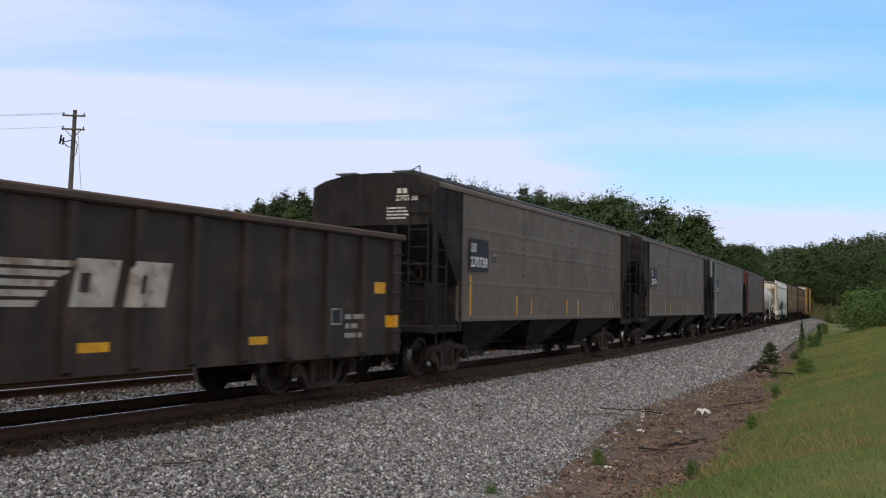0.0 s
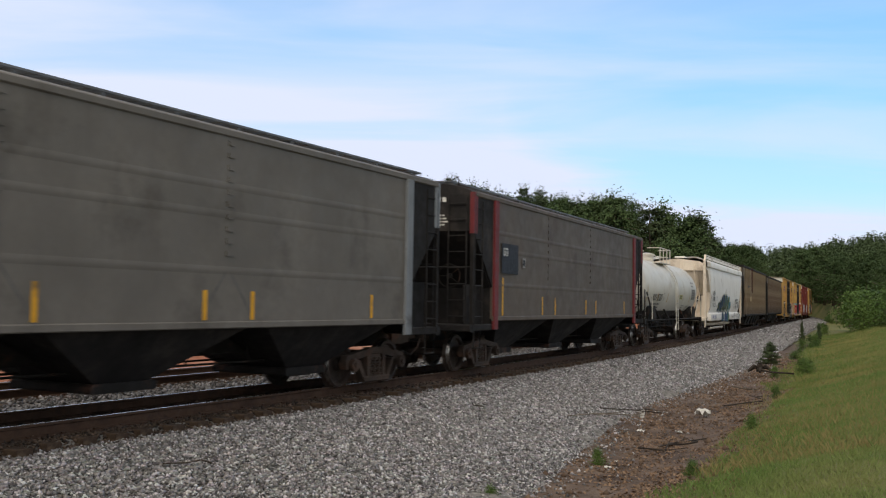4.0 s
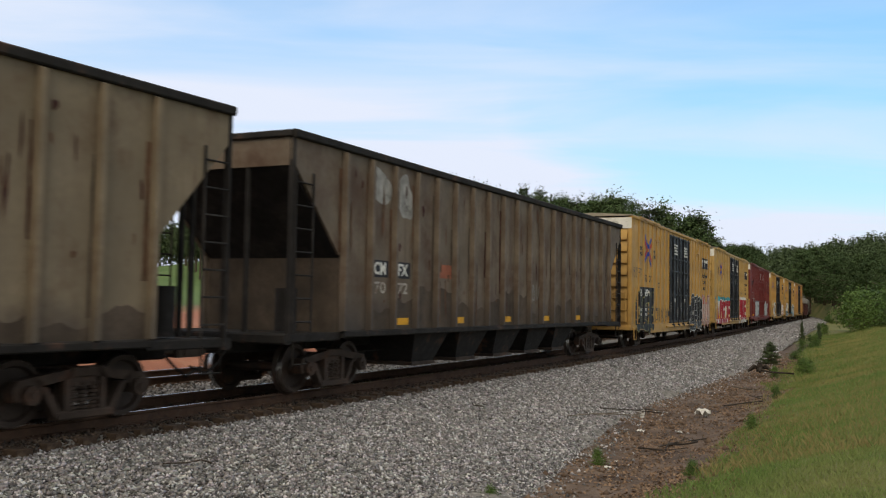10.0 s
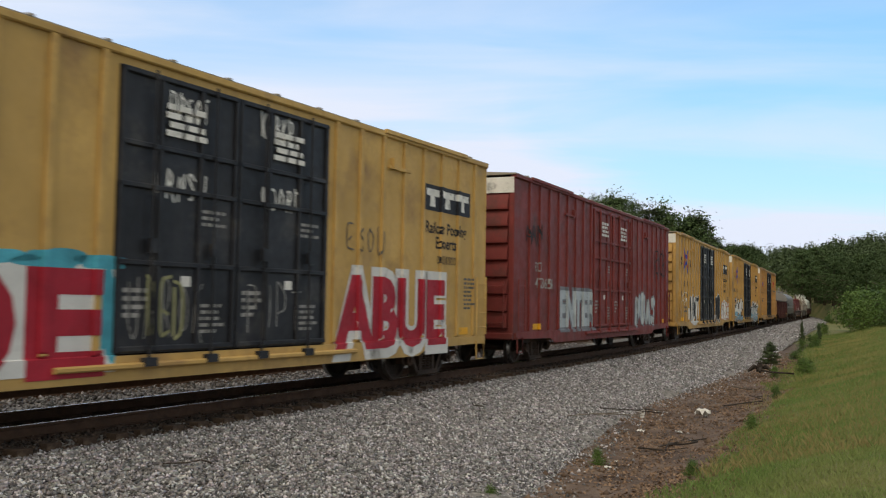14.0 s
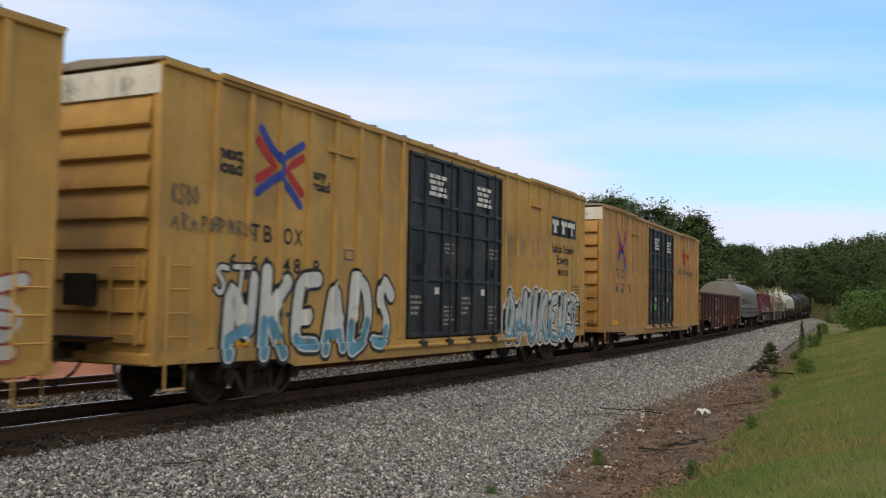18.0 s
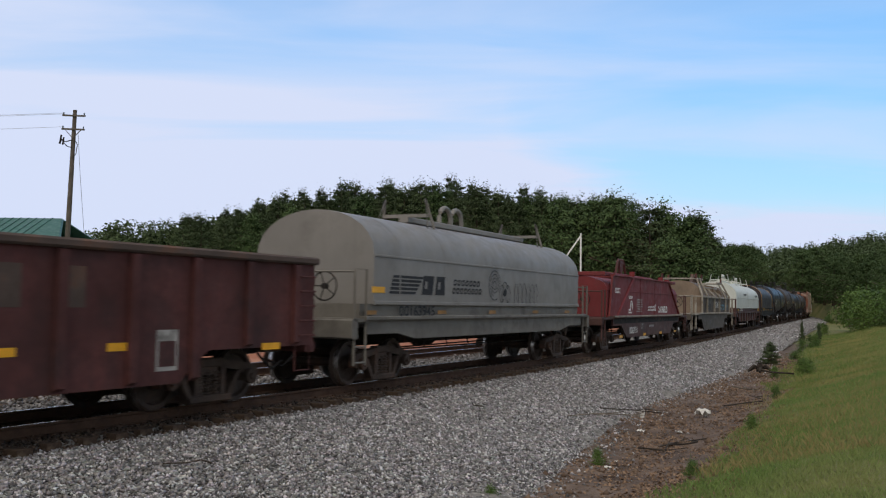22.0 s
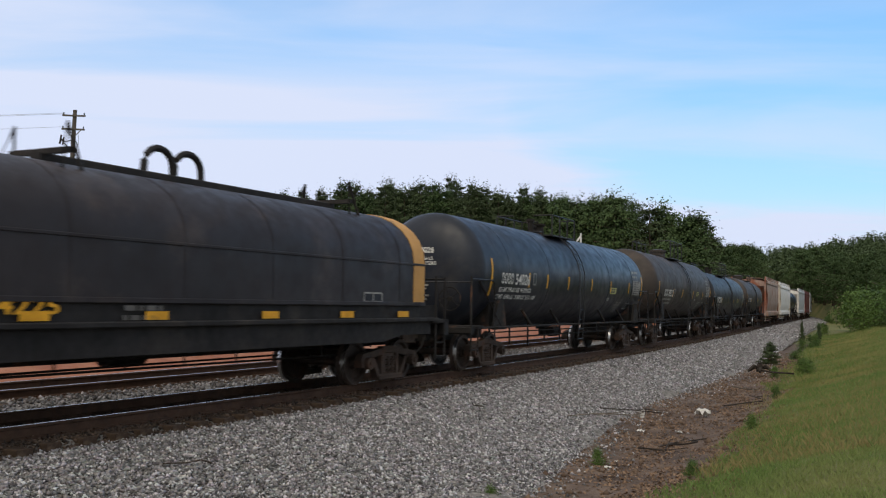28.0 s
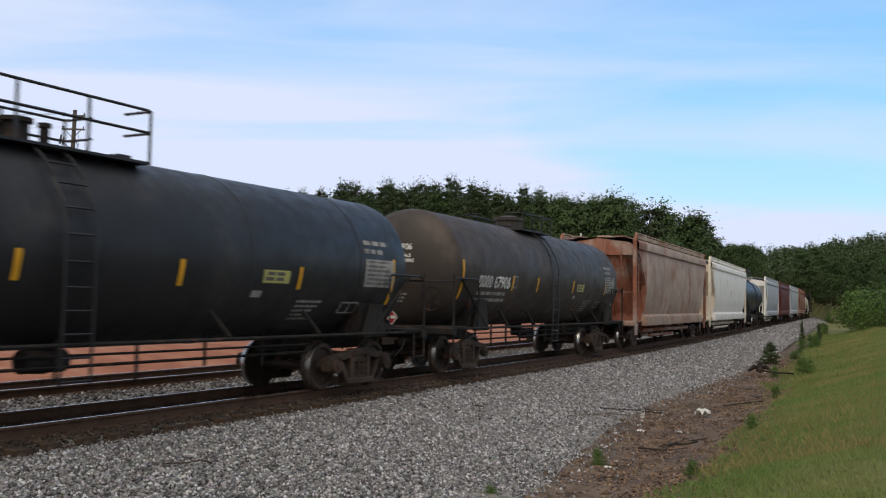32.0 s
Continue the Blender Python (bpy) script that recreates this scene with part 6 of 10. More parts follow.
def grain_hopper(label, body, post=None, number="", seed=0, group="covered hoppers"):
    car = thing("covered_hopper_car", label, "hopper car", group)
    H, S, W, z0, z1 = 8.15, 6.95, 1.58, 1.28, 4.20
    blk = M["hop_black"]
    post = post or blk
    for sgn in (-1, 1):
        panel = part("side_panel", Geo().box(-S, S, *sorted((sgn * W, sgn * (W - 0.05))), z0, z1), body, car)
        for z in (3.42, 2.98, 2.12):
            ring = [(sgn * W, z - 0.06), (sgn * (W + 0.007), z - 0.02), (sgn * (W + 0.007), z + 0.02), (sgn * W, z + 0.06)]
            part("fold", Geo().prism_x(ring[::sgn], -S + 0.02, S - 0.02), body, panel)
        part("bottom_chord", Geo().bevelled(-S, S, *sorted((sgn * (W - 0.02), sgn * (W + 0.03))), z0 - 0.05, z0 + 0.06, 0.015), body, panel)
        part("top_chord", Geo().bevelled(-H + 0.1, H - 0.1, *sorted((sgn * (W - 0.04), sgn * (W + 0.03))), z1 - 0.02, z1 + 0.10, 0.02), body, panel)
        for s in (-1, 1):
            # black end of the side above the sloping floor
            ring = [(s * S, 2.05), (s * H, 3.38), (s * H, z1), (s * S, z1)]
            part("end_gusset", Geo().prism_y(ring[::s], *sorted((sgn * W, sgn * (W - 0.05)))), blk, car)
            part("side_post", Geo().bevelled(*sorted((s * (S - 0.02), s * (S - 0.28 if post is not blk else S - 0.10))), *sorted((sgn * (W - 0.02), sgn * (W + 0.06))), 1.02, z1, 0.015), post, car)
            part("corner_post", Geo().bevelled(*sorted((s * H, s * (H - 0.075))), *sorted((sgn * (W - 0.08), sgn * (W + 0.012))), 1.05, 3.4, 0.015), blk, car)
            part("corner_post_top", Geo().bevelled(*sorted((s * (H + 0.012), s * (H - 0.22))), *sorted((sgn * (W - 0.10), sgn * (W + 0.02))), 3.3, 4.28, 0.02), post, car)
            part("end_sill_side", Geo().bevelled(*sorted((s * S, s * (H + 0.02))), *sorted((sgn * (W - 0.10), sgn * (W + 0.0))), 1.0, 1.16, 0.02), blk, car)
            ladder(car, s * (H - 0.10), s * (H - 0.55), sgn * (W + 0.005), 1.15, 4.1, blk, 8)
            stirrup(car, s * (H - 0.33), sgn * (W - 0.02), 1.02, blk)
            part("end_plate", Geo().box(*sorted((s * (S + 0.05), s * (H - 0.12))), *sorted((sgn * (W - 0.32), sgn * (W - 0.28))), 1.1, 2.1), blk, car)
    for s in (-1, 1):
        part("slope_sheet", Geo().prism_y([(s * S, 2.03), (s * (H - 0.02), 3.36), (s * (H - 0.02), 3.42), (s * S, 2.12)][::s], -W + 0.06, W - 0.06), blk, car)
        part("end_sheet", Geo().box(*sorted((s * H, s * (H - 0.05))), -W + 0.06, W - 0.06, 3.36, z1), blk, car)
        part("end_sill", Geo().bevelled(*sorted((s * (H - 0.1), s * (H + 0.12))), -W, W, 0.98, 1.16, 0.03), blk, car)
        part("bulkhead", Geo().box(*sorted((s * (S - 0.05), s * S)), -W + 0.06, W - 0.06, 1.1, 2.1), blk, car)
        part("platform", Geo().box(*sorted((s * (S + 0.02), s * H)), -W + 0.1, W - 0.1, 1.10, 1.14), blk, car)
        ladder(car, -1.42, -0.95, s * (H + 0.04), 1.15, 4.2, blk, 8, "y")
        part("end_strut", Geo().tube([(s * (H - 0.06), 0.55, 1.1), (s * (H - 0.06), 0.55, 3.4)], 0.05).tube([(s * (H - 0.06), -0.55, 1.1), (s * (H - 0.06), -0.55, 3.4)], 0.05).tube([(s * (H - 0.06), -1.5, 2.5), (s * (H - 0.06), 1.5, 2.5)], 0.03), blk, car)
    hand_brake(car, -H + 0.15, -0.9, 2.3, M["under"])
    # roof with a long hatch trough and walkways either side
    arc = [(W * math.cos(a), 4.20 + 0.34 * math.sin(a)) for a in [math.pi * i / 10 for i in range(11)]]
    part("roof", Geo().prism_x(arc, -H + 0.02, H - 0.02), body, car)
    for s in (-1, 1):
        part("roof_end", Geo().prism_x([(y * 1.004, z + 0.004) for y, z in arc], *sorted((s * H, s * (H - 0.9)))), blk, car)
    part("hatch", Geo().bevelled(-7.4, 7.4, -0.30, 0.30, 4.46, 4.57, 0.03), body, car)
    for k in range(7):
        part("hatch_clamp", Geo().box(-6.6 + k * 2.2, -6.5 + k * 2.2, -0.36, 0.36, 4.55, 4.60), M["steel_walk"], car)
    for sgn in (-1, 1):
        walkway = Geo()
        a, b = sorted((sgn * 0.50, sgn * 0.98))
        for i in range(7):
            y = a + (b - a) * i / 6
            walkway.box(-H - 0.02, H + 0.22, y - 0.012, y + 0.012, 4.54, 4.575)
        for i in range(56):
            x = -H + i * (2 * H + 0.2) / 55
            walkway.box(x - 0.012, x + 0.012, a, b, 4.535, 4.565)
        part("walkway", walkway, M["steel_walk"], car, smooth=0)
        stay = mesh_of("walkway_stay", Geo().box(-0.03, 0.03, a, b, 4.36, 4.535), M["steel_walk"])
        for i in range(12):
            part("walkway_stay", stay, None, car).location.x = -H + 0.2 + i * (2 * H - 0.4) / 11
    part("end_rail", Geo().tube([(-H + 0.02, -0.95, 4.56), (-H + 0.02, -1.15, 4.66), (-H + 0.02, -1.2, 4.3)], 0.02), blk, car)
    # three hoppers beneath
    for x in (-4.4, 0.0, 4.4):
        g = Geo()
        top, bot = [(x - 2.0, 1.26), (x + 2.0, 1.26)], [(x - 0.45, 0.42), (x + 0.45, 0.42)]
        vs = [(top[0][0], -W + 0.1, 1.26), (top[1][0], -W + 0.1, 1.26), (top[1][0], W - 0.1, 1.26), (top[0][0], W - 0.1, 1.26), (bot[0][0], -0.75, 0.42), (bot[1][0], -0.75, 0.42), (bot[1][0], 0.75, 0.42), (bot[0][0], 0.75, 0.42)]
        g.add(vs, [(0, 1, 2, 3), (4, 7, 6, 5), (0, 4, 5, 1), (1, 5, 6, 2), (2, 6, 7, 3), (3, 7, 4, 0)])
        part("hopper_bay", g, blk, car)
        part("outlet_gate", Geo().bevelled(x - 0.62, x + 0.62, -0.85, 0.85, 0.32, 0.46, 0.03), M["under"], car)
    under_gear(car, H)
    couplers(car, H + 0.05)
    for x in (-6.45, 6.45):
        bogie(car, x)
    # marks
    y = -(W + 0.006)
    patch(car, -6.42, -5.28, 2.42, 3.18, M["plate"], y - 0.024, label="black panel with stencilled figures")
    bars(car, 2, -6.33, 2.86, 0.21, M["white_mark"], y - 0.028, 0.85)
    if number:
        write(car, number, -6.34, 2.52, 0.23, M["white_mark"], y - 0.028, 0.98, bold=0.03)
    patch(car, -4.95, -4.75, 2.62, 2.86, M["pale_mark"], y - 0.024)
    patch(car, -4.92, -4.78, 2.65, 2.83, M["plate"], y - 0.027)
    for x, h in ((-6.32, 0.95), (-3.35, 0.5), (-2.25, 0.5), (0.75, 0.45), (1.85, 0.45), (5.4, 0.45)):
        patch(car, x, x + 0.09, 1.36, 1.36 + h, M["yellow_mark"], y - 0.001)
    for x in (-2.8, 1.3):
        for k in range(10):
            z = 4.05 - k * 0.19
            part("rivet_plate", Geo().box(x - 0.07, x + 0.07, -W - 0.018, -W + 0.001, z, z + 0.08), body, car)
        for sx in (-1, 1):
            o, f = ribbon([(x + sx * 0.08, 2.06), (x + sx * 0.62, 1.36)], 0.035)
            flat_mark("brace_line", o, f, M["grey_mark"], car, y + 0.002)
    yy = -W - 0.045
    bars(car, 2, -H + 0.02 + 0.0, 4.0, 0.001, M["white_mark"], yy)
    # stencils on the leading end
    xe = -H - 0.006
    def on_end(pts, faces, name="lettering"):
        me = bpy.data.meshes.new(name)
        me.from_pydata([(xe, -q, z) for q, z in pts], [], faces)
        me.materials.append(M["white_mark"])
        part(name, me, M["white_mark"], car)
    for k in range(2):
        q = 0.62 + 0.14 * k
        on_end([(q, 4.06), (q + 0.10, 4.06), (q + 0.10, 4.17), (q, 4.17)], [(0, 1, 2, 3)], "mark")
    if number:
        gp, gf = glyphs(number, 0.02)
        w = 0.55 / (max(p[0] for p in gp) - min(p[0] for p in gp))
        on_end([(0.58 + p[0] * w, 3.90 + p[1] * 0.12) for p in gp], gf)
    for r in range(4):
        q = 0.36
        for i in range(4):
            w = 0.06 + 0.05 * ((r + 2 * i) % 3)
            on_end([(q, 3.72 - r * 0.075), (q + w, 3.72 - r * 0.075), (q + w, 3.755 - r * 0.075), (q, 3.755 - r * 0.075)], [(0, 1, 2, 3)], "small_print")
            q += w + 0.025
    return car


# ---------------------------------------------------------------- covered hopper with bowed sides
M["acf_white"] = surface("hopper_white", (0.74, 0.71, 0.67), 0.55, 0, 0.05, 0.7, (0.34, 0.29, 0.23), 0.2, 0.8, 0.3, 0.08, 25, low=0.4, low_z=0.7, low_col=(0.32, 0.26, 0.2))
M["acf_cream"] = surface("hopper_end_cream", (0.72, 0.63, 0.52), 0.6, 0, 0.08, 1, (0.28, 0.2, 0.14), 0.3, 1.2, 0.45)
M["acf_rust"] = surface("hopper_rust_white", (0.40, 0.30, 0.24), 0.65, 0, 0.2, 0.7, (0.20, 0.075, 0.04), 0.55, 0.6, 0.9, 0.12)
M["acf_orange"] = surface("hopper_rust_red", (0.27, 0.10, 0.06), 0.7, 0, 0.2, 0.7, (0.36, 0.30, 0.26), 0.5, 0.6, 0.8, 0.12)
M["acf_grey"] = surface("hopper_pale_grey", (0.42, 0.44, 0.47), 0.6, 0, 0.08, 0.7, (0.25, 0.22, 0.2), 0.3, 0.8, 0.4, 0.1)
M["acf_dark"] = surface("hopper_dark_red", (0.14, 0.035, 0.032), 0.6, 0, 0.15, 0.7, (0.07, 0.03, 0.03), 0.3, 0.8, 0.4, 0.1)
M["far_white"] = surface("far_white_paint", (0.70, 0.69, 0.66), 0.5, 0, 0.05, 1, GRIME, 0.1, 1, 0.2)


BOW = [(1.30, 1.42), (1.6, 1.53), (2.2, 1.60), (3.1, 1.60)]


def bowed_hopper(label, body, ends, half=8.65, number="", group="covered hoppers", art=False, trucks=6.75):
    car = thing("covered_hopper_car", label, "hopper car", group)
    S = half - 1.65
    # one side in section, from the sill up to the roof
    sec = [(1.42, 1.30), (1.53, 1.6), (1.60, 2.2), (1.60, 3.1), (1.56, 3.6), (1.50, 3.80), (1.60, 3.84), (1.60, 4.08), (1.52, 4.18), (0.7, 4.28), (0.0, 4.30)]
    ring = [(-y, z) for y, z in sec] + [(y, z) for y, z in sec[-2::-1]]
    n = len(ring)
    # the body is drawn in at both ends, where the floor slopes up
    xs = [-half + 0.35, -S - 0.55, -S + 0.0, S + 0.0, S + 0.55, half - 0.35]
    shell = Geo()
    ymax = lambda x: 1.0
    rows = []
    for x in (-S, S):
        rows.append([(x, y, z) for y, z in ring])
    vs = [p for r in rows for p in r]
    shell.add(vs, [(i, i + 1, n + i + 1, n + i) for i in range(n - 1)])
    part("body", shell, body, car, smooth=40)
    for s in (-1, 1):
        # end part: upper wall stays full, foot climbs towards the end
        g = Geo()
        k = 6
        rows = []
        for i in range(k + 1):
            t = i / k
            x = s * (S + t * (half - 0.25 - S))
            foot = 1.30 if t == 0 else 2.25 + 1.40 * min(1.0, t * 1.1)
            rr = [(x, y, max(z, foot)) for y, z in ring]
            rows.append(rr)
        vs = [p for r in rows for p in r]
        g.add(vs, [(a * n + i, a * n + i + 1, (a + 1) * n + i + 1, (a + 1) * n + i) for a in range(k) for i in range(n - 1)])
        part("body_end", g, ends if s < 0 else body, car, smooth=30)
        part("slope_sheet", Geo().prism_y([(s * S, 1.28), (s * (half - 0.3), 3.62), (s * (half - 0.3), 3.66), (s * S, 1.34)][::s], -1.05, 1.05), ends, car)
        for q in (-1, 1):
            part("side_slope", Geo().prism_y([(s * S, 2.22), (s * (half - 0.3), 3.58), (s * (half - 0.3), 3.66), (s * S, 2.30)][::s], *sorted((q * 1.05, q * 1.57))), ends, car)
            part("slope_flange", Geo().prism_y([(s * S, 1.28), (s * (half - 0.3), 3.60), (s * S, 2.26)][::-s], *sorted((q * 1.02, q * 1.05))), ends, car)
        part("end_web", Geo().prism_x([(-1.40, 1.05), (1.40, 1.05), (1.50, 1.6), (1.57, 2.28), (-1.57, 2.28), (-1.50, 1.6)], *sorted((s * (S + 0.03), s * (S - 0.03)))), ends, car)
        part("end_sheet", Geo().prism_x([(-1.52, 3.6), (1.52, 3.6), (1.52, 3.9), (1.2, 4.1), (0, 4.26), (-1.2, 4.1), (-1.52, 3.9)], *sorted((s * (half - 0.27), s * (half - 0.22)))), ends, car)
        for y in (-0.9, -0.3, 0.3, 0.9):
            part("slope_rib", Geo().prism_y([(s * (S + 0.05), 1.32), (s * (half - 0.24), 3.62), (s * (half - 0.24), 4.0), (s * (half - 0.18), 4.0), (s * (half - 0.18), 3.55), (s * (S + 0.12), 1.24)][::s], y - 0.03, y + 0.03), ends, car)
        for y in (-1.48, 1.48):
            part("corner_post", Geo().bevelled(*sorted((s * (half - 0.14), s * half)), y - 0.07, y + 0.07, 0.95, 4.15, 0.02), ends, car)
            part("knee", Geo().prism_y([(s * (half - 0.42), 4.40), (s * (half - 0.30), 4.46), (s * (half + 0.02), 4.10), (s * (half - 0.06), 3.98)][::s], y - 0.05, y + 0.05), ends, car)
            ladder(car, s * (half - 0.10), s * (half - 0.58), y * 1.02, 1.0, 3.4, ends, 7)
            stirrup(car, s * (half - 0.3), y, 0.95, ends)
            part("hanger", Geo().prism_y([(s * (half - 0.55), 0.98), (s * half, 0.98), (s * (half - 0.15), 0.52), (s * (half - 0.30), 0.52)][::-s], y - 0.03, y + 0.03), ends, car)
        part("end_rail", Geo().tube([(s * (half - 0.02), -1.48, 2.15), (s * (half - 0.02), 1.48, 2.15)], 0.025).tube([(s * (half - 0.02), -0.55, 0.98), (s * (half - 0.02), -0.55, 2.15)], 0.03).tube([(s * (half - 0.02), 0.55, 0.98), (s * (half - 0.02), 0.55, 2.15)], 0.03), ends, car)
        part("end_sill", Geo().bevelled(*sorted((s * (half - 0.12), s * (half + 0.08))), -1.5, 1.5, 0.86, 1.06, 0.03), ends, car)
        part("deck", Geo().box(*sorted((s * S, s * half)), -1.45, 1.45, 1.0, 1.05), ends, car)
    for sgn in (-1, 1):
        part("side_sill", Geo().prism_x([(sgn * 1.40, 0.86), (sgn * 1.60, 0.86), (sgn * 1.62, 0.92), (sgn * 1.60, 1.22), (sgn * 1.42, 1.32)][::sgn], -S - 0.1, S + 0.1), body, car)
        # roof walk on posts along the edge, with a hand rail
        wlk = Geo().box(-half + 0.1, half - 0.1, *sorted((sgn * 0.62, sgn * 1.05)), 4.30, 4.34)
        part("walkway", wlk, body, car)
        rail = Geo().tube([(-half + 0.32, sgn * 1.45, 4.46), (half - 0.32, sgn * 1.45, 4.46)], 0.025)
        for i in range(12):
            x = -half + 0.40 + i * (2 * half - 0.8) / 11
            rail.box(x - 0.03, x + 0.03, *sorted((sgn * 1.42, sgn * 1.48)), 3.94, 4.46)
        rail.box(-half + 0.32, half - 0.32, *sorted((sgn * 1.44, sgn * 1.465)), 4.26, 4.40)
        part("roof_rail", rail, body, car)
    part("hatch", Geo().bevelled(-half + 1, half - 1, -0.28, 0.28, 4.26, 4.42, 0.04), body, car)
    for i in range(4):
        x = (-1.5 + i) * (2 * S / 4.2)
        g = Geo()
        g.add([(x - 1.5, -1.3, 1.25), (x + 1.5, -1.3, 1.25), (x + 1.5, 1.3, 1.25), (x - 1.5, 1.3, 1.25), (x - 0.4, -0.6, 0.45), (x + 0.4, -0.6, 0.45), (x + 0.4, 0.6, 0.45), (x - 0.4, 0.6, 0.45)],
              [(0, 1, 2, 3), (4, 7, 6, 5), (0, 4, 5, 1), (1, 5, 6, 2), (2, 6, 7, 3), (3, 7, 4, 0)])
        part("hopper_bay", g, ends, car)
    part("unloading_pipe", Geo().tube([(-S + 1.6, -1.0, 0.62), (S - 1.2, -1.0, 0.60)], 0.09, 10).tube([(-S + 2.0, -1.25, 0.42), (0.5, -1.25, 0.42)], 0.06, 8), ends, car)
    under_gear(car, half - 0.1, material=M["under"])
    couplers(car, half)
    for x in (-trucks, trucks):
        bogie(car, x)
    y = -1.612
    if number:
        for i, ch in enumerate("ACFX"):
            write(car, ch, -S + 0.78 + i * 0.27, 2.29, 0.25, M["black_mark"], y, 0.20, bold=0.03)
        write(car, number, -S + 0.72, 1.96, 0.25, M["black_mark"], y + 0.01, 1.05, bold=0.03)
        write(car, "LD LMT 202700", -S + 0.70, 1.78, 0.08, M["grey_mark"], y + 0.02, 1.25)
        write(car, "LT WT  60300   NEW 4-79", -S + 0.70, 1.64, 0.08, M["grey_mark"], y + 0.03, 1.75)
        patch(car, -S + 2.35, -S + 2.62, 2.02, 2.28, M["grey_mark"], y)
        patch(car, -S + 2.38, -S + 2.59, 2.05, 2.25, body, y - 0.003)
        write(car, "C", -S + 2.44, 2.10, 0.12, M["grey_mark"], y - 0.006)
        lines_of_print(car, 4.6, 2.14, 4, 1.6, 0.055, M["grey_mark"], y + 0.01, 9, gap=1.6)
        patch(car, 5.98, 6.36, 1.62, 1.88, M["black_mark"], y + 0.03)
        lines_of_print(car, 6.0, 1.80, 2, 0.34, 0.04, M["pale_mark"], y + 0.027, 10)
        lines_of_print(car, 4.55, 1.74, 4, 0.85, 0.04, M["grey_mark"], y + 0.045, 11, gap=1.5)
        bars(car, 11, -S + 0.55, 0.98, 0.17, M["blue"], -1.63, 0.78, 0.5)
        patch(car, 2.28, 2.50, 0.98, 1.11, M["orange_faded"], -1.628)
        for x, h in ((-S + 0.12, 0.9), (-S + 3.75, 0.46), (1.10, 0.46), (4.04, 0.42), (6.94, 0.85)):
            flat_mark("reflector", [(x, 1.40), (x + 0.11, 1.40), (x + 0.11, 1.40 + h), (x, 1.40 + h)], [(0, 1, 2, 3)], M["orange_faded"], car, -0.012, hug=BOW)
    return car


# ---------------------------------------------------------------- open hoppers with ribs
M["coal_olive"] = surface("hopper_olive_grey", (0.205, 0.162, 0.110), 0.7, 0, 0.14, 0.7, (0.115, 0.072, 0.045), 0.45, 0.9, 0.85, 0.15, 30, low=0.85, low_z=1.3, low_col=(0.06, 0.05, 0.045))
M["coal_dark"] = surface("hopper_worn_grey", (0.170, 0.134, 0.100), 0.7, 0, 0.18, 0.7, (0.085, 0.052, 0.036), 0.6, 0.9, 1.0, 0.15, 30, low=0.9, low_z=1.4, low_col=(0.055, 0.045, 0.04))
M["rust_blotch"] = surface("old_rust", (0.055, 0.018, 0.014), 0.8, 0, 0.25, 2, (0.12, 0.05, 0.03), 0.3, 3)
M["rust_wash"] = surface("rust_wash", (0.12, 0.062, 0.036), 0.8, 0, 0.25, 3, (0.16, 0.12, 0.08), 0.4, 4)
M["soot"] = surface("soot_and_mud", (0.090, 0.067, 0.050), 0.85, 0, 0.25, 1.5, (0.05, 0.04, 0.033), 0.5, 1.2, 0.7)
M["orange_patch"] = surface("orange_primer", (0.36, 0.12, 0.07), 0.75, 0, 0.15, 3)
M["cream_patch"] = surface("cream_primer_lit_edge", (0.42, 0.34, 0.22), 0.75, 0, 0.15, 3)
M["dull_white"] = surface("weathered_white", (0.46, 0.42, 0.37), 0.75, 0, 0.12, 3, (0.14, 0.07, 0.04), 0.5, 2.5, 0.8)


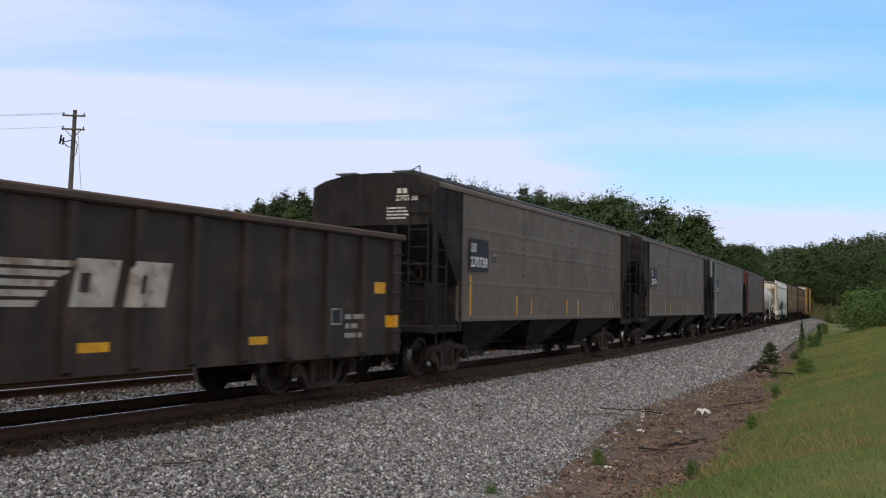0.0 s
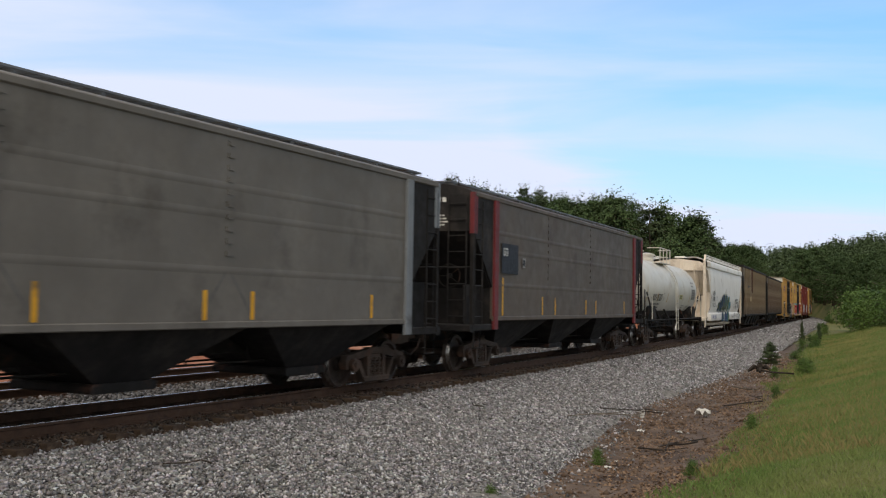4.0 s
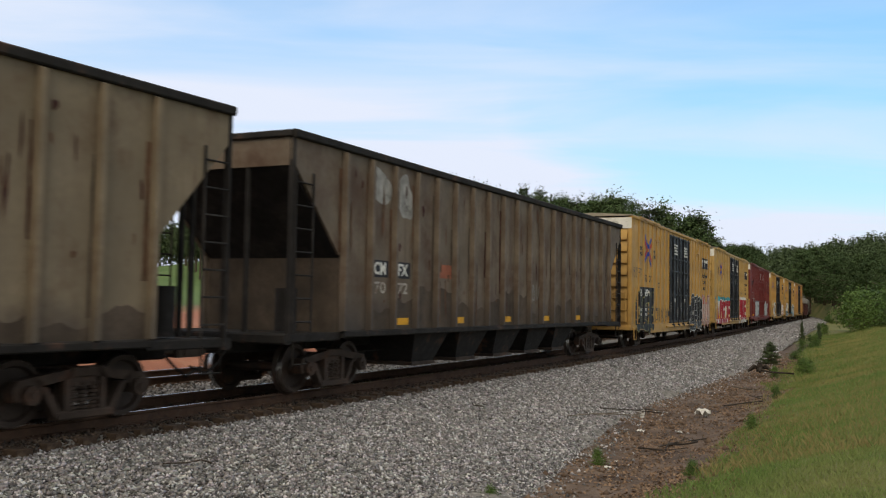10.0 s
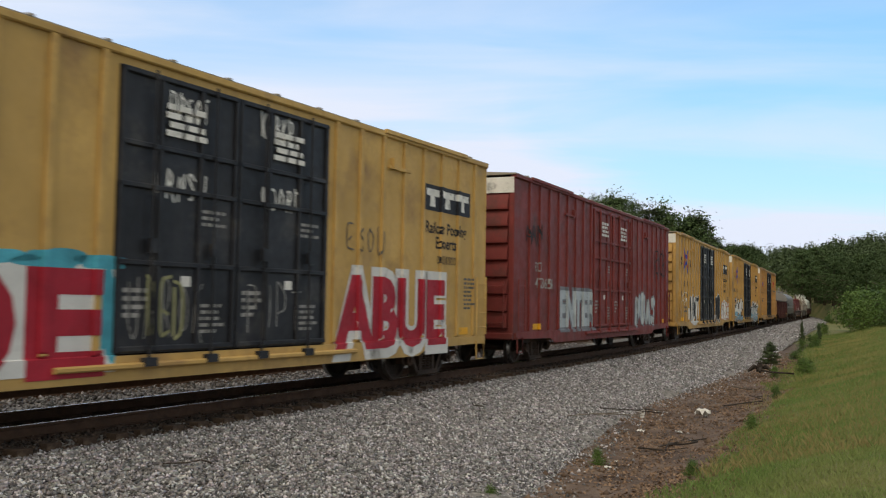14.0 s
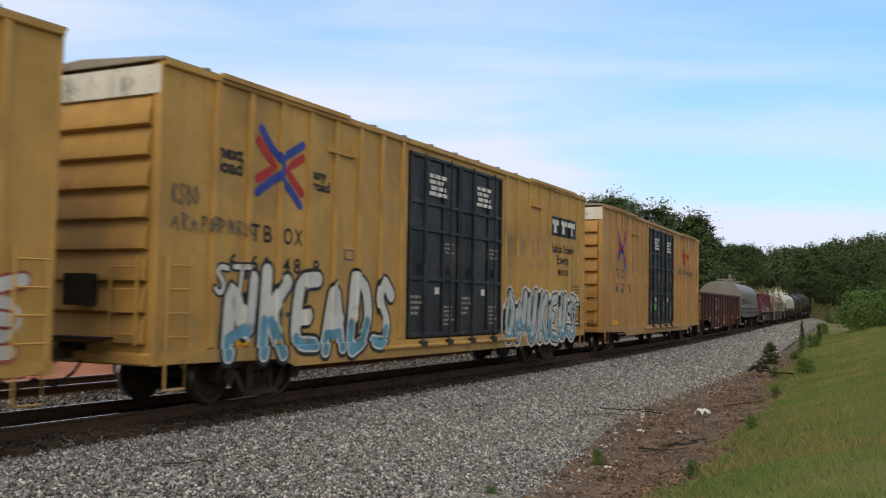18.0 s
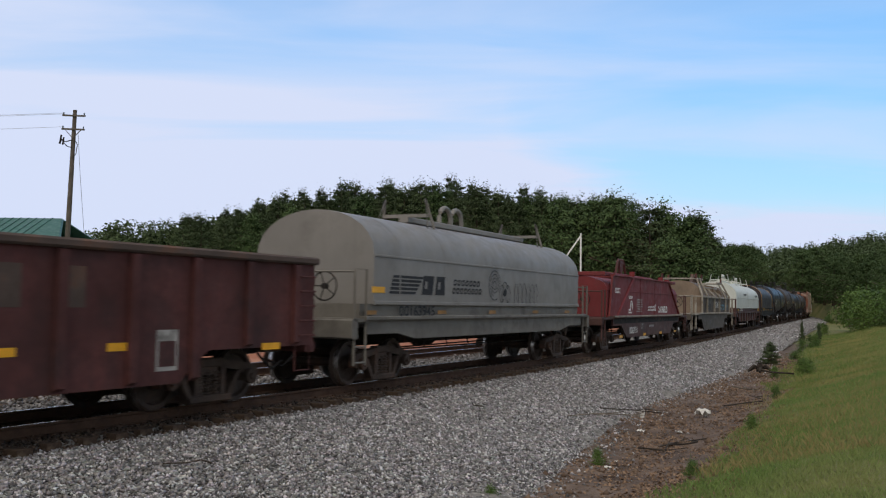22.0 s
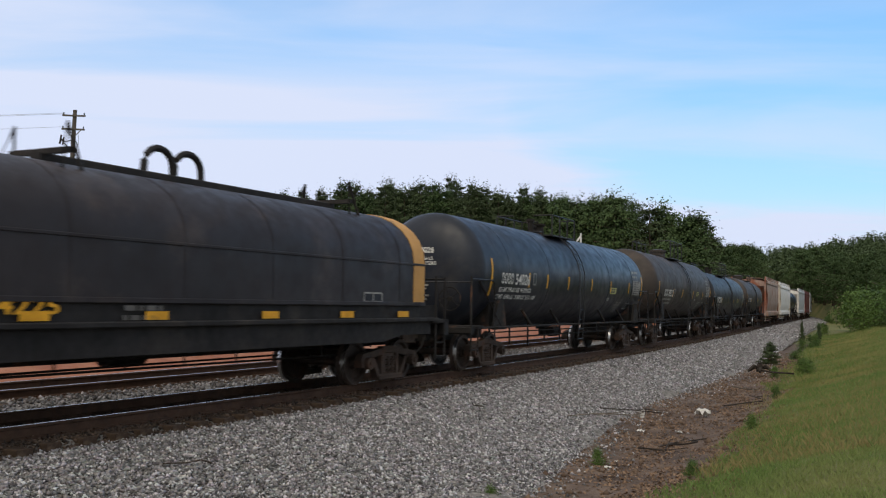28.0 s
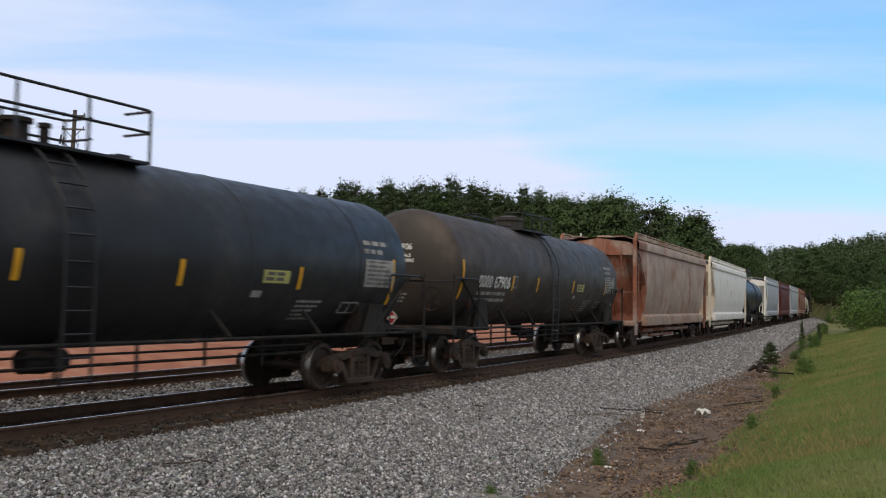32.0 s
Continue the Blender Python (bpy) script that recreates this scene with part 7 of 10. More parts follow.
def coal_hopper(label, body, half=10.1, z1=4.56, number=("", ""), emblem=True, seed=0, group="open hoppers", truck=7.9):
    car = thing("open_hopper_car", label, "hopper car", group)
    S, W, z0 = half - 1.60, 1.55, 1.08
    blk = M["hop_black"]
    for sgn in (-1, 1):
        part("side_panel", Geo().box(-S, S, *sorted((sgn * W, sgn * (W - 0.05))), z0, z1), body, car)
        part("top_chord", Geo().bevelled(-half, half, *sorted((sgn * (W - 0.08), sgn * (W + 0.08))), z1 - 0.05, z1 + 0.09, 0.02), M["under"], car)
        part("bottom_chord", Geo().bevelled(-S, S, *sorted((sgn * (W - 0.05), sgn * (W + 0.09))), z0 - 0.08, z0 + 0.04, 0.02), M["under"], car)
        rib = mesh_of("rib", Geo().prism_x([(sgn * W, z0 + 0.02), (sgn * (W + 0.12), z0 + 0.05), (sgn * (W + 0.12), z1 - 0.10), (sgn * W, z1 - 0.05)], -0.045, 0.045), body)
        rivets = Geo()
        for k in range(22):
            z = z0 + 0.14 + k * (z1 - z0 - 0.3) / 21
            for dx in (-0.075, 0.075):
                ya = sgn * W
                rivets.add([(dx - 0.014, ya, z), (dx, ya, z - 0.014), (dx + 0.014, ya, z), (dx, ya, z + 0.014), (dx, ya + sgn * 0.016, z)], [(0, 1, 4), (1, 2, 4), (2, 3, 4), (3, 0, 4)])
        rivets = mesh_of("rivet_row", rivets, body, 0)
        n = 18
        for i in range(n + 1):
            r = part("rib", rib, None, car)
            r.location.x = -S + i * 2 * S / n
            if sgn < 0:
                tagged(part("rivet_row", rivets, None, r), kind="stuff")
        for s in (-1, 1):
            ring = [(s * S, 2.5), (s * (S + 0.1), 2.5), (s * half, z1 - 0.42), (s * half, z1), (s * S, z1)]
            part("end_gusset", Geo().prism_y(ring[::s], *sorted((sgn * W, sgn * (W - 0.05)))), body, car)
            part("corner_post", Geo().bevelled(*sorted((s * half, s * (half - 0.09))), *sorted((sgn * (W - 0.09), sgn * (W + 0.02))), 0.98, z1 - 0.05, 0.02), M["hop_black"], car)
            ladder(car, s * (half - 0.08), s * (half - 0.60), sgn * (W + 0.03), 1.1, z1 - 0.6, M["hop_black"], 7)
            stirrup(car, s * (half - 0.34), sgn * W, 1.0, M["under"])
            part("corner_sill", Geo().bevelled(*sorted((s * S, s * half)), *sorted((sgn * (W - 0.1), sgn * W)), 0.95, 1.10, 0.02), M["under"], car)
    for s in (-1, 1):
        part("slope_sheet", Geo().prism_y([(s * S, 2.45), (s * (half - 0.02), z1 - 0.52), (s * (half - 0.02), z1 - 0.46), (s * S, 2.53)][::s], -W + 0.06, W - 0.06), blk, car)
        part("end_sheet", Geo().box(*sorted((s * half, s * (half - 0.05))), -W + 0.06, W - 0.06, z1 - 0.52, z1 + 0.02), body, car)
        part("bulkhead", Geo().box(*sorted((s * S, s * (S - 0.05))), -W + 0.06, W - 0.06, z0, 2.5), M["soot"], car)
        part("end_sill", Geo().bevelled(*sorted((s * (half - 0.1), s * (half + 0.1))), -W, W, 0.92, 1.10, 0.03), M["under"], car)
        part("platform", Geo().box(*sorted((s * S, s * half)), -W + 0.12, W - 0.12, 1.06, 1.09), M["under"], car)
        part("end_strut", Geo().tube([(s * (half - 0.05), -0.6, 1.1), (s * (half - 0.05), -0.6, z1 - 0.5)], 0.05).tube([(s * (half - 0.05), 0.6, 1.1), (s * (half - 0.05), 0.6, z1 - 0.5)], 0.05), M["hop_black"], car)
        if s > 0:
            part("brake_rack", Geo().box(*sorted((s * (S + 0.45), s * (S + 0.55))), -0.2, W - 0.1, 1.1, 2.75).tube([(s * (half - 0.35), -1.1, 1.1), (s * (half - 0.35), -1.1, 3.6)], 0.04).tube([(s * (half - 0.7), -0.7, 1.1), (s * (half - 0.7), -0.7, 3.3)], 0.05).tube([(s * (S + 0.3), -1.2, 1.1), (s * (S + 0.3), -1.2, 2.7)], 0.05), M["hop_black"], car)
        part("air_tank", Geo().disc((s * (half - 0.75), -0.95, 1.12), 2, 0.19, 0.75, 14), M["hop_black"], car)
        part("end_cap", Geo().bevelled(*sorted((s * (half - 0.06), s * (half + 0.06))), -W, W, z1 - 0.04, z1 + 0.08, 0.02), M["under"], car)
    part("load", Geo().add([(-half + 0.3, -W + 0.1, z1 - 0.6), (half - 0.3, -W + 0.1, z1 - 0.6), (half - 0.3, W - 0.1, z1 - 0.6), (-half + 0.3, W - 0.1, z1 - 0.6)], [(0, 1, 2, 3)]), M["under"], car)
    for i in range(7):
        x = (-3 + i) * 2 * S / 7.6
        g = Geo()
        g.add([(x - 0.85, -W + 0.12, 1.05), (x + 0.85, -W + 0.12, 1.05), (x + 0.85, W - 0.12, 1.05), (x - 0.85, W - 0.12, 1.05), (x - 0.5, -1.15, 0.34), (x + 0.5, -1.15, 0.34), (x + 0.5, 1.15, 0.34), (x - 0.5, 1.15, 0.34)],
              [(0, 1, 2, 3), (4, 7, 6, 5), (0, 4, 5, 1), (1, 5, 6, 2), (2, 6, 7, 3), (3, 7, 4, 0)])
        if abs(x) < truck - 1.6:
            part("hopper_bay", g, M["under"], car)
            part("gate_lip", Geo().bevelled(x - 0.55, x + 0.55, -1.2, 1.2, 0.30, 0.38, 0.02), M["bogie"], car)
    under_gear(car, half)
    couplers(car, half)
    for x in (-truck, truck):
        bogie(car, x)
    y = -(W + 0.006)
    for i, x in enumerate((-6.40, -3.68, -0.80, 2.10, 4.95)):
        patch(car, x, x + 0.55, 1.20, 1.34, M["yellow_mark"], y)
    patch(car, -S + 0.08, -S + 0.2, 1.1, 2.2, M["yellow_mark"], y - 0.004)
    p = 2 * S / 18
    x1, x2 = -S + p * 1 + 0.16, -S + p * 2 + 0.16
    patch(car, x1, x1 + 0.62, 2.14, 2.47, M["plate"], y)
    patch(car, x2, x2 + 0.60, 2.14, 2.47, M["plate"], y)
    write(car, "CK" if emblem else "CM", x1 + 0.06, 2.20, 0.23, M["white_mark"], y - 0.004, 0.46, bold=0.03)
    write(car, "FX", x2 + 0.08, 2.20, 0.23, M["white_mark"], y - 0.004, 0.42, bold=0.03)
    if number[0]:
        if emblem:
            patch(car, x1 + 0.02, x1 + 0.6, 1.78, 2.10, M["dull_white"], y)
            patch(car, x2 + 0.02, x2 + 0.58, 1.78, 2.10, M["dull_white"], y)
        ink = M["black_mark"] if emblem else M["dull_white"]
        write(car, number[0], x1 + 0.08, 1.83, 0.22, ink, y - 0.004, 0.44)
        write(car, number[1], x2 + 0.08, 1.83, 0.22, ink, y - 0.004, 0.42)
    # round emblem of plain shapes between and over the ribs
    if emblem:
        cx, cz, R = -6.22, 3.47, 1.06
        for a, b, yy in ((0.06, p - 0.06, y),):
            for k in range(7):
                lo, hi = -S + p * k + 0.065, -S + p * (k + 1) - 0.065
                pts_top, pts_bot = [], []
                for i in range(13):
                    x = lo + (hi - lo) * i / 12
                    if abs(x - cx) < R:
                        h = math.sqrt(R * R - (x - cx) ** 2)
                        pts_top.append((x, cz + h)); pts_bot.append((x, cz - h))
                if len(pts_top) > 2:
                    flat_mark("emblem", pts_top + pts_bot[::-1], [tuple(range(2 * len(pts_top)))], M["dull_white"], car, y)
        for k in (1, 2, 3, 4, 5):
            x = -S + p * k
            if abs(x - cx) < R:
                h = math.sqrt(R * R - (x - cx) ** 2)
                patch(car, x - 0.042, x + 0.042, cz - h, cz + h, M["dull_white"], y - 0.122)
        ring_o = [(cx + 0.42 * math.cos(6.2832 * i / 24), cz + 0.05 + 0.50 * math.sin(6.2832 * i / 24)) for i in range(25)]
        o, f = ribbon(ring_o, 0.045)
        flat_mark("emblem_ring", o, f, M["grey_mark"], car, y - 0.005)
        star = [(-0.66, -0.30), (-0.25, -0.12), (-0.42, 0.5), (-0.05, 0.12), (0.28, -0.18), (0.70, -0.28), (0.1, -0.36), (-0.2, -0.5)]
        flat_mark("emblem_shape", [(cx + a, cz + b) for a, b in star], [tuple(range(8))], M["grey_mark"], car, y - 0.008)
        blotch(car, -3.86, 3.62, 1.50, 1.75, M["rust_blotch"], y, seed + 7, rough=0.5, n=70)
        patch(car, -4.82, -4.14, 2.08, 2.45, M["cream_patch"], y)
    else:
        patch(car, -S + p * 4 + 0.1, -S + p * 4.9, 2.2, 2.5, M["orange_patch"], y)
        blotch(car, -S + p * 1.5, 3.9, p - 0.2, 0.7, M["pale_mark"], y, seed + 3)
        blotch(car, -S + p * 2.5, 3.8, p - 0.25, 0.9, M["pale_mark"], y, seed + 4)
    rnd = random.Random(seed + 9)
    for i in range(70):
        k = rnd.randrange(0, 18)
        hh = rnd.choice((0.08, 0.15, 0.3, 0.5, 0.9))
        blotch(car, -S + p * (k + rnd.uniform(0.2, 0.8)), rnd.uniform(1.5, 4.1), rnd.uniform(0.03, 0.10), hh, M[rnd.choice(("rust_blotch", "rust_wash", "rust_wash"))], y - 0.00015 * i - 0.001, seed + 20 + i, n=14, rough=0.5)
    # streaks by the ribs: rust, plus painted shade (left) and lit edge (right)
    for k in range(19):
        for side in (-1, 1):
            x = -S + p * k + side * (0.075 + 0.02 * rnd.random())
            z2 = rnd.uniform(3.2, z1 - 0.15)
            z3 = rnd.uniform(1.4, 2.6)
            w = rnd.uniform(0.04, 0.12)
            if rnd.random() < 0.85:
                n2 = 9
                left = [(x - w / 2 + rnd.uniform(-0.015, 0.015), z3 + (z2 - z3) * i / n2) for i in range(n2 + 1)]
                right = [(x + w / 2 + rnd.uniform(-0.015, 0.015), z3 + (z2 - z3) * i / n2) for i in range(n2, -1, -1)]
                flat_mark("streak", left + right, [tuple(range(2 * n2 + 2))], M[rnd.choice(("rust_wash", "soot", "rust_blotch") if side < 0 else ("rust_wash", "soot", "cream_patch"))], car, y + 0.0012 - 0.00003 * k)
    # soot that has gathered along the foot of the side, bay by bay
    for k in range(1, 18):
        lo, hi = -S + p * k + 0.065, -S + p * (k + 1) - 0.065
        tz = 1.75 + 0.25 * math.sin(k * 1.3 + seed) - (0.2 if k > 9 else 0.0)
        top = [(hi - (hi - lo) * i / 8, tz + 0.05 * math.sin(0.9 * i + k) + rnd.uniform(-0.025, 0.025)) for i in range(9)]
        flat_mark("soot", [(lo, 1.13), (hi, 1.13)] + top, [tuple(range(11))], M["soot"], car, y + 0.003)
    over_ribs(car, [-S + i * p for i in range(19)], 0.047, 0.122, ("stain", "emblem_shape", "emblem_ring"))
    scrawl(car, -S + p * 10, 1.75, 1.2, 0.4, M["pale_mark"], y - 0.014, 5, 0.03, 4)
    return car


# ---------------------------------------------------------------- gondolas
M["gon_black"] = surface("gondola_black", (0.036, 0.026, 0.023), 0.7, 0, 0.2, 0.8, (0.09, 0.06, 0.045), 0.4, 1, 0.6, 0.15)
M["gon_brown"] = surface("gondola_brown", (0.082, 0.028, 0.026), 0.75, 0, 0.26, 0.8, (0.036, 0.02, 0.020), 0.45, 1, 0.7, 0.15)
M["gon_rim"] = surface("gondola_rim", (0.085, 0.06, 0.05), 0.75, 0, 0.15, 2, RUST, 0.4, 2)


def gondola(label, body, half, z0, z1, ribs, belly=True, group="gondolas"):
    car = thing("gondola_car", label, "gondola car", group)
    W = 1.54
    drop = z0 - 0.25 if belly else z0
    for sgn in (-1, 1):
        ring = [(-half, z0 + 0.2), (-half + 2.6, z0 + 0.2), (-half + 3.2, drop), (half - 3.2, drop), (half - 2.6, z0 + 0.2), (half, z0 + 0.2), (half, z1), (-half, z1)] if belly else [(-half, z0), (half, z0), (half, z1), (-half, z1)]
        part("side_panel", Geo().prism_y(ring, *sorted((sgn * W, sgn * (W - 0.05)))), body, car)
        part("top_chord", Geo().bevelled(-half - 0.02, half + 0.02, *sorted((sgn * (W - 0.10), sgn * (W + 0.09))), z1 - 0.06, z1 + 0.07, 0.03), M["gon_rim"], car)
        for i in range(ribs):
            x = 0.06 + (i - (ribs - 1) // 2) * 1.13 if not belly else -half + 0.55 + i * (2 * half - 1.1) / (ribs - 1)
            zb = z0 + 0.22 if (abs(x) > half - 2.9 and belly) else drop + 0.02
            part("rib", Geo().prism_x([(sgn * W, zb), (sgn * (W + 0.08), zb + 0.05), (sgn * (W + 0.08), z1 - 0.08), (sgn * W, z1 - 0.06)], x - 0.075, x + 0.075), body, car)
        for s in (-1, 1):
            ladder(car, s * (half - 0.08), s * (half - 0.5), sgn * (W + 0.09), z0 + 0.25, z1 - 0.15, body, 5, stiles=False)
            stirrup(car, s * (half - 0.3), sgn * (W - 0.01), z0 + 0.2, body)
    for s in (-1, 1):
        e = part("end_wall", Geo().box(*sorted((s * half, s * (half - 0.06))), -W + 0.05, W - 0.05, z0 + 0.2, z1), body, car)
        for k in range(3):
            z = z0 + 0.38 + k * (z1 - z0 - 0.45) / 3
            part("end_rib", Geo().bevelled(*sorted((s * half, s * (half + 0.10))), -W + 0.06, W - 0.06, z, z + 0.27, 0.06), body, e)
        part("end_chord", Geo().bevelled(*sorted((s * (half - 0.08), s * (half + 0.10))), -W, W, z1 - 0.05, z1 + 0.065, 0.03), M["gon_rim"], e)
        part("end_sill", Geo().bevelled(*sorted((s * (half - 0.2), s * (half + 0.08))), -W + 0.02, W - 0.02, 0.80, z0 + 0.26, 0.03), body, car)
    part("floor", Geo().box(-half + 0.06, half - 0.06, -W + 0.05, W - 0.05, 1.0, 1.08), M["under"], car)
    under_gear(car, half)
    couplers(car, half)
    for x in (-half + 2.05, half - 2.05):
        bogie(car, x)
    return car

# ---------------------------------------------------------------- tank cars
M["tank_white"] = surface("tank_white", (0.56, 0.53, 0.47), 0.45, 0, 0.06, 0.6, (0.30, 0.22, 0.15), 0.2, 0.7, 0.35, 0.05, 20)
M["tank_blue"] = surface("tank_black_blue", (0.018, 0.022, 0.032), 0.40, 0, 0.2, 0.6, (0.045, 0.042, 0.042), 0.3, 0.7, 0.3, 0.05, 20)
M["tank_brown"] = surface("tank_dusty_brown", (0.047, 0.038, 0.033), 0.55, 0, 0.15, 0.6, (0.085, 0.062, 0.05), 0.4, 0.7, 0.4, 0.05, 20)
M["tank_black"] = surface("tank_black", (0.021, 0.021, 0.024), 0.45, 0, 0.2, 0.6, (0.05, 0.045, 0.042), 0.3, 0.7, 0.3, 0.05, 20)
M["tank_foot"] = surface("tank_foot_black", (0.025, 0.022, 0.02), 0.7, 0, 0.2, 1, RUST, 0.2, 1)
M["ochre_mark"] = surface("faded_ochre_stripe", (0.42, 0.27, 0.08), 0.6, 0, 0.15, 4)
M["notice_yellow"] = surface("faded_yellow_notice", (0.44, 0.42, 0.14), 0.6, 0, 0.1, 4, bump=0)
M["placard_red"] = surface("placard_red", (0.42, 0.02, 0.03), 0.5, 0, 0.1, 4, bump=0)
M["leak"] = surface("dark_leak_stain", (0.05, 0.035, 0.025), 0.7, 0, 0.3, 3)


def tank_car(label, shell, half, R, zc, number="", truck=None, ink=None, rail=None, black_foot=False, frame_mat=None, dome="manway", bands=6, band_x=None, mark_x=0.0, dish=0.55, over=0.3, group="tank cars", hand=1.05, text=(0, 2, 2.2, 0.3), top_rail=0.7, plat=1.2, shade=False):
    car = thing("tank_car", label, "tank car", group)
    ink, rail, fr = ink or M["white_mark"], rail or shell, frame_mat or M["under"]
    e = half - over                      # tip of the heads
    t = e - dish
    prof = [(-t - dish * math.sin(a), R * math.cos(a) ** 0.8 if a < 1.55 else 0.01) for a in [math.pi / 2 * i / 9 for i in range(9, -1, -1)]]
    prof = [(x, max(r, 0.01)) for x, r in prof]
    full = prof + [(-x, r) for x, r in prof[::-1]]
    part("tank", Geo().lathe_x(full, 0, zc, 56), shell, car, smooth=50)
    for i in range(5):
        x = -t + (i + 0.5) * 2 * t / 5
        part("seam", Geo().lathe_x([(x - 0.035, R + 0.002), (x - 0.02, R + 0.008), (x + 0.02, R + 0.008), (x + 0.035, R + 0.002)], 0, zc, 56), shell, car)
    if black_foot:
        n = 20
        a0 = math.asin((1.45 - zc) / R)
        ring = [((R + 0.006) * math.cos(a), zc + (R + 0.006) * math.sin(a)) for a in [a0 + (-math.pi - 2 * a0) * i / n for i in range(n + 1)]]
        part("foot_coat", Geo().shell_x(ring, -t - 0.1, t + 0.1), M["tank_foot"], car, "black-painted underside")
    for s in (-1, 1):
        x = s * (truck or half - 1.9)
        g = Geo().prism_x([(-1.25, 1.02), (1.25, 1.02), (1.24, zc - 0.72), (0.95, zc - 1.0), (-0.95, zc - 1.0), (-1.24, zc - 0.72)], x - 0.32, x + 0.32)
        part("saddle", g, fr, car)
        for sgn in (-1, 1):
            part("saddle_wing", Geo().prism_y([(x - 0.42, 1.0), (x + 0.42, 1.0), (x + 0.22, zc - 0.72), (x - 0.12, zc - 0.72)], *sorted((sgn * 1.36, sgn * 1.44))), fr, car)
        part("stub_sill", Geo().bevelled(*sorted((s * (half - 3.4), s * half)), -0.30, 0.30, 0.72, 1.10, 0.03), fr, car)
        part("end_sill", Geo().bevelled(*sorted((s * (half - 0.14), s * (half + 0.05))), -1.5, 1.5, 0.92, 1.10, 0.03), fr, car)
        part("end_platform", Geo().box(*sorted((s * (half - 0.75), s * half)), -1.48, 1.48, 1.085, 1.12), fr, car)
        for sgn in (-1, 1):
            yy = sgn * 1.47
            part("end_rail", Geo().tube([(s * (half - 0.06), yy, 1.1), (s * (half - 0.06), yy, 1.1 + hand), (s * (half - 0.15), yy * 0.98, 1.18 + hand), (s * (half - 1.35), yy * 0.985, 1.18 + hand), (s * (half - 1.45), yy, 1.1 + hand), (s * (half - 1.45), yy, 1.1)], 0.022), rail, car)
            part("corner_post", Geo().tube([(s * (half - 0.03), yy, 0.5), (s * (half - 0.03), yy, 2.3)], 0.025).tube([(s * (half - 0.45), yy, 0.5), (s * (half - 0.45), yy, 1.1)], 0.022).tube([(s * (half - 0.03), yy, 0.55), (s * (half - 0.45), yy, 0.55)], 0.02), fr, car)
            part("strut", Geo().tube([(s * (half - 0.6), yy * 0.97, 2.2), (s * (half - 2.0), yy * 0.97, 1.1)], 0.03), fr, car)
        part("cross_rail", Geo().tube([(s * (half - 0.06), -1.47, 1.1 + hand), (s * (half - 0.06), 1.47, 1.1 + hand)], 0.02), rail, car)
    for sgn in (-1, 1):
        part("side_rail", Geo().tube([(-half + 0.2, sgn * 1.44, 1.06), (half - 0.2, sgn * 1.44, 1.06)], 0.032), fr, car)
        for x in (-0.55 * half, -0.28 * half, 0.28 * half, 0.55 * half):
            part("rail_stay", Geo().tube([(x + 0.22, sgn * 1.44, 1.06), (x - 0.12, sgn * 1.28, 1.5)], 0.04), fr, car)
        # ladder to the platform on top
        g = Geo()
        for x in (mark_x - 0.24, mark_x + 0.24):
            g.tube([(x, sgn * 1.50, 0.55), (x, sgn * (R + 0.10), 1.5), (x, sgn * (R + 0.10), zc + 0.2)] + [(x, sgn * (R + 0.10) * math.cos(a), zc + (R + 0.10) * math.sin(a)) for a in (0.35, 0.6, 0.85, 1.1)], 0.022, 5)
        for i in range(5):
            g.tube([(mark_x - 0.24, sgn * 1.52, 0.6 + 0.3 * i), (mark_x + 0.24, sgn * 1.52, 0.6 + 0.3 * i)], 0.017, 5)
        for i in range(6):
            a = -0.15 + 0.23 * i
            g.tube([(mark_x - 0.24, sgn * (R + 0.1) * math.cos(a), zc + (R + 0.1) * math.sin(a)), (mark_x + 0.24, sgn * (R + 0.1) * math.cos(a), zc + (R + 0.1) * math.sin(a))], 0.017, 5)
        part("ladder", g, rail, car)
    # brake gear hung below the shell
    g = Geo().tube([(-half + 2.7, -0.7, 0.72), (half - 2.7, -0.7, 0.72)], 0.025, 5).tube([(-half + 2.7, -0.7, 0.88), (half - 2.7, -0.7, 0.86)], 0.02, 5)
    for i in range(9):
        x = -half + 3.0 + i * (2 * half - 6) / 8
        g.tube([(x, -0.7, 0.6 - 0.08 * (i % 3)), (x, -0.7, 1.1)], 0.028, 5)
    part("brake_rod", g, fr, car)
    part("air_reservoir", Geo().lathe_x([(-0.45, 0.02), (-0.4, 0.16), (0.3, 0.16), (0.36, 0.02)], -0.5, 0.8, 14), fr, car)
    part("bottom_outlet", Geo().disc((0.3, 0, zc - R - 0.14), 2, 0.22, 0.2, 14).disc((0.3, 0, zc - R - 0.34), 2, 0.12, 0.22, 12), fr, car)
    # platform and guard rail on top
    top = zc + R
    px0, px1, py = mark_x - plat, mark_x + plat, 0.92
    deck = Geo()
    for sgn in (-1, 1):
        deck.box(px0, px1, *sorted((sgn * 0.52, sgn * py)), top - 0.14, top - 0.10)
    deck.box(px0, px0 + 0.25, -0.52, 0.52, top - 0.02, top + 0.02).box(px1 - 0.25, px1, -0.52, 0.52, top - 0.02, top + 0.02)
    part("top_platform", deck, rail, car)
    rl = Geo()
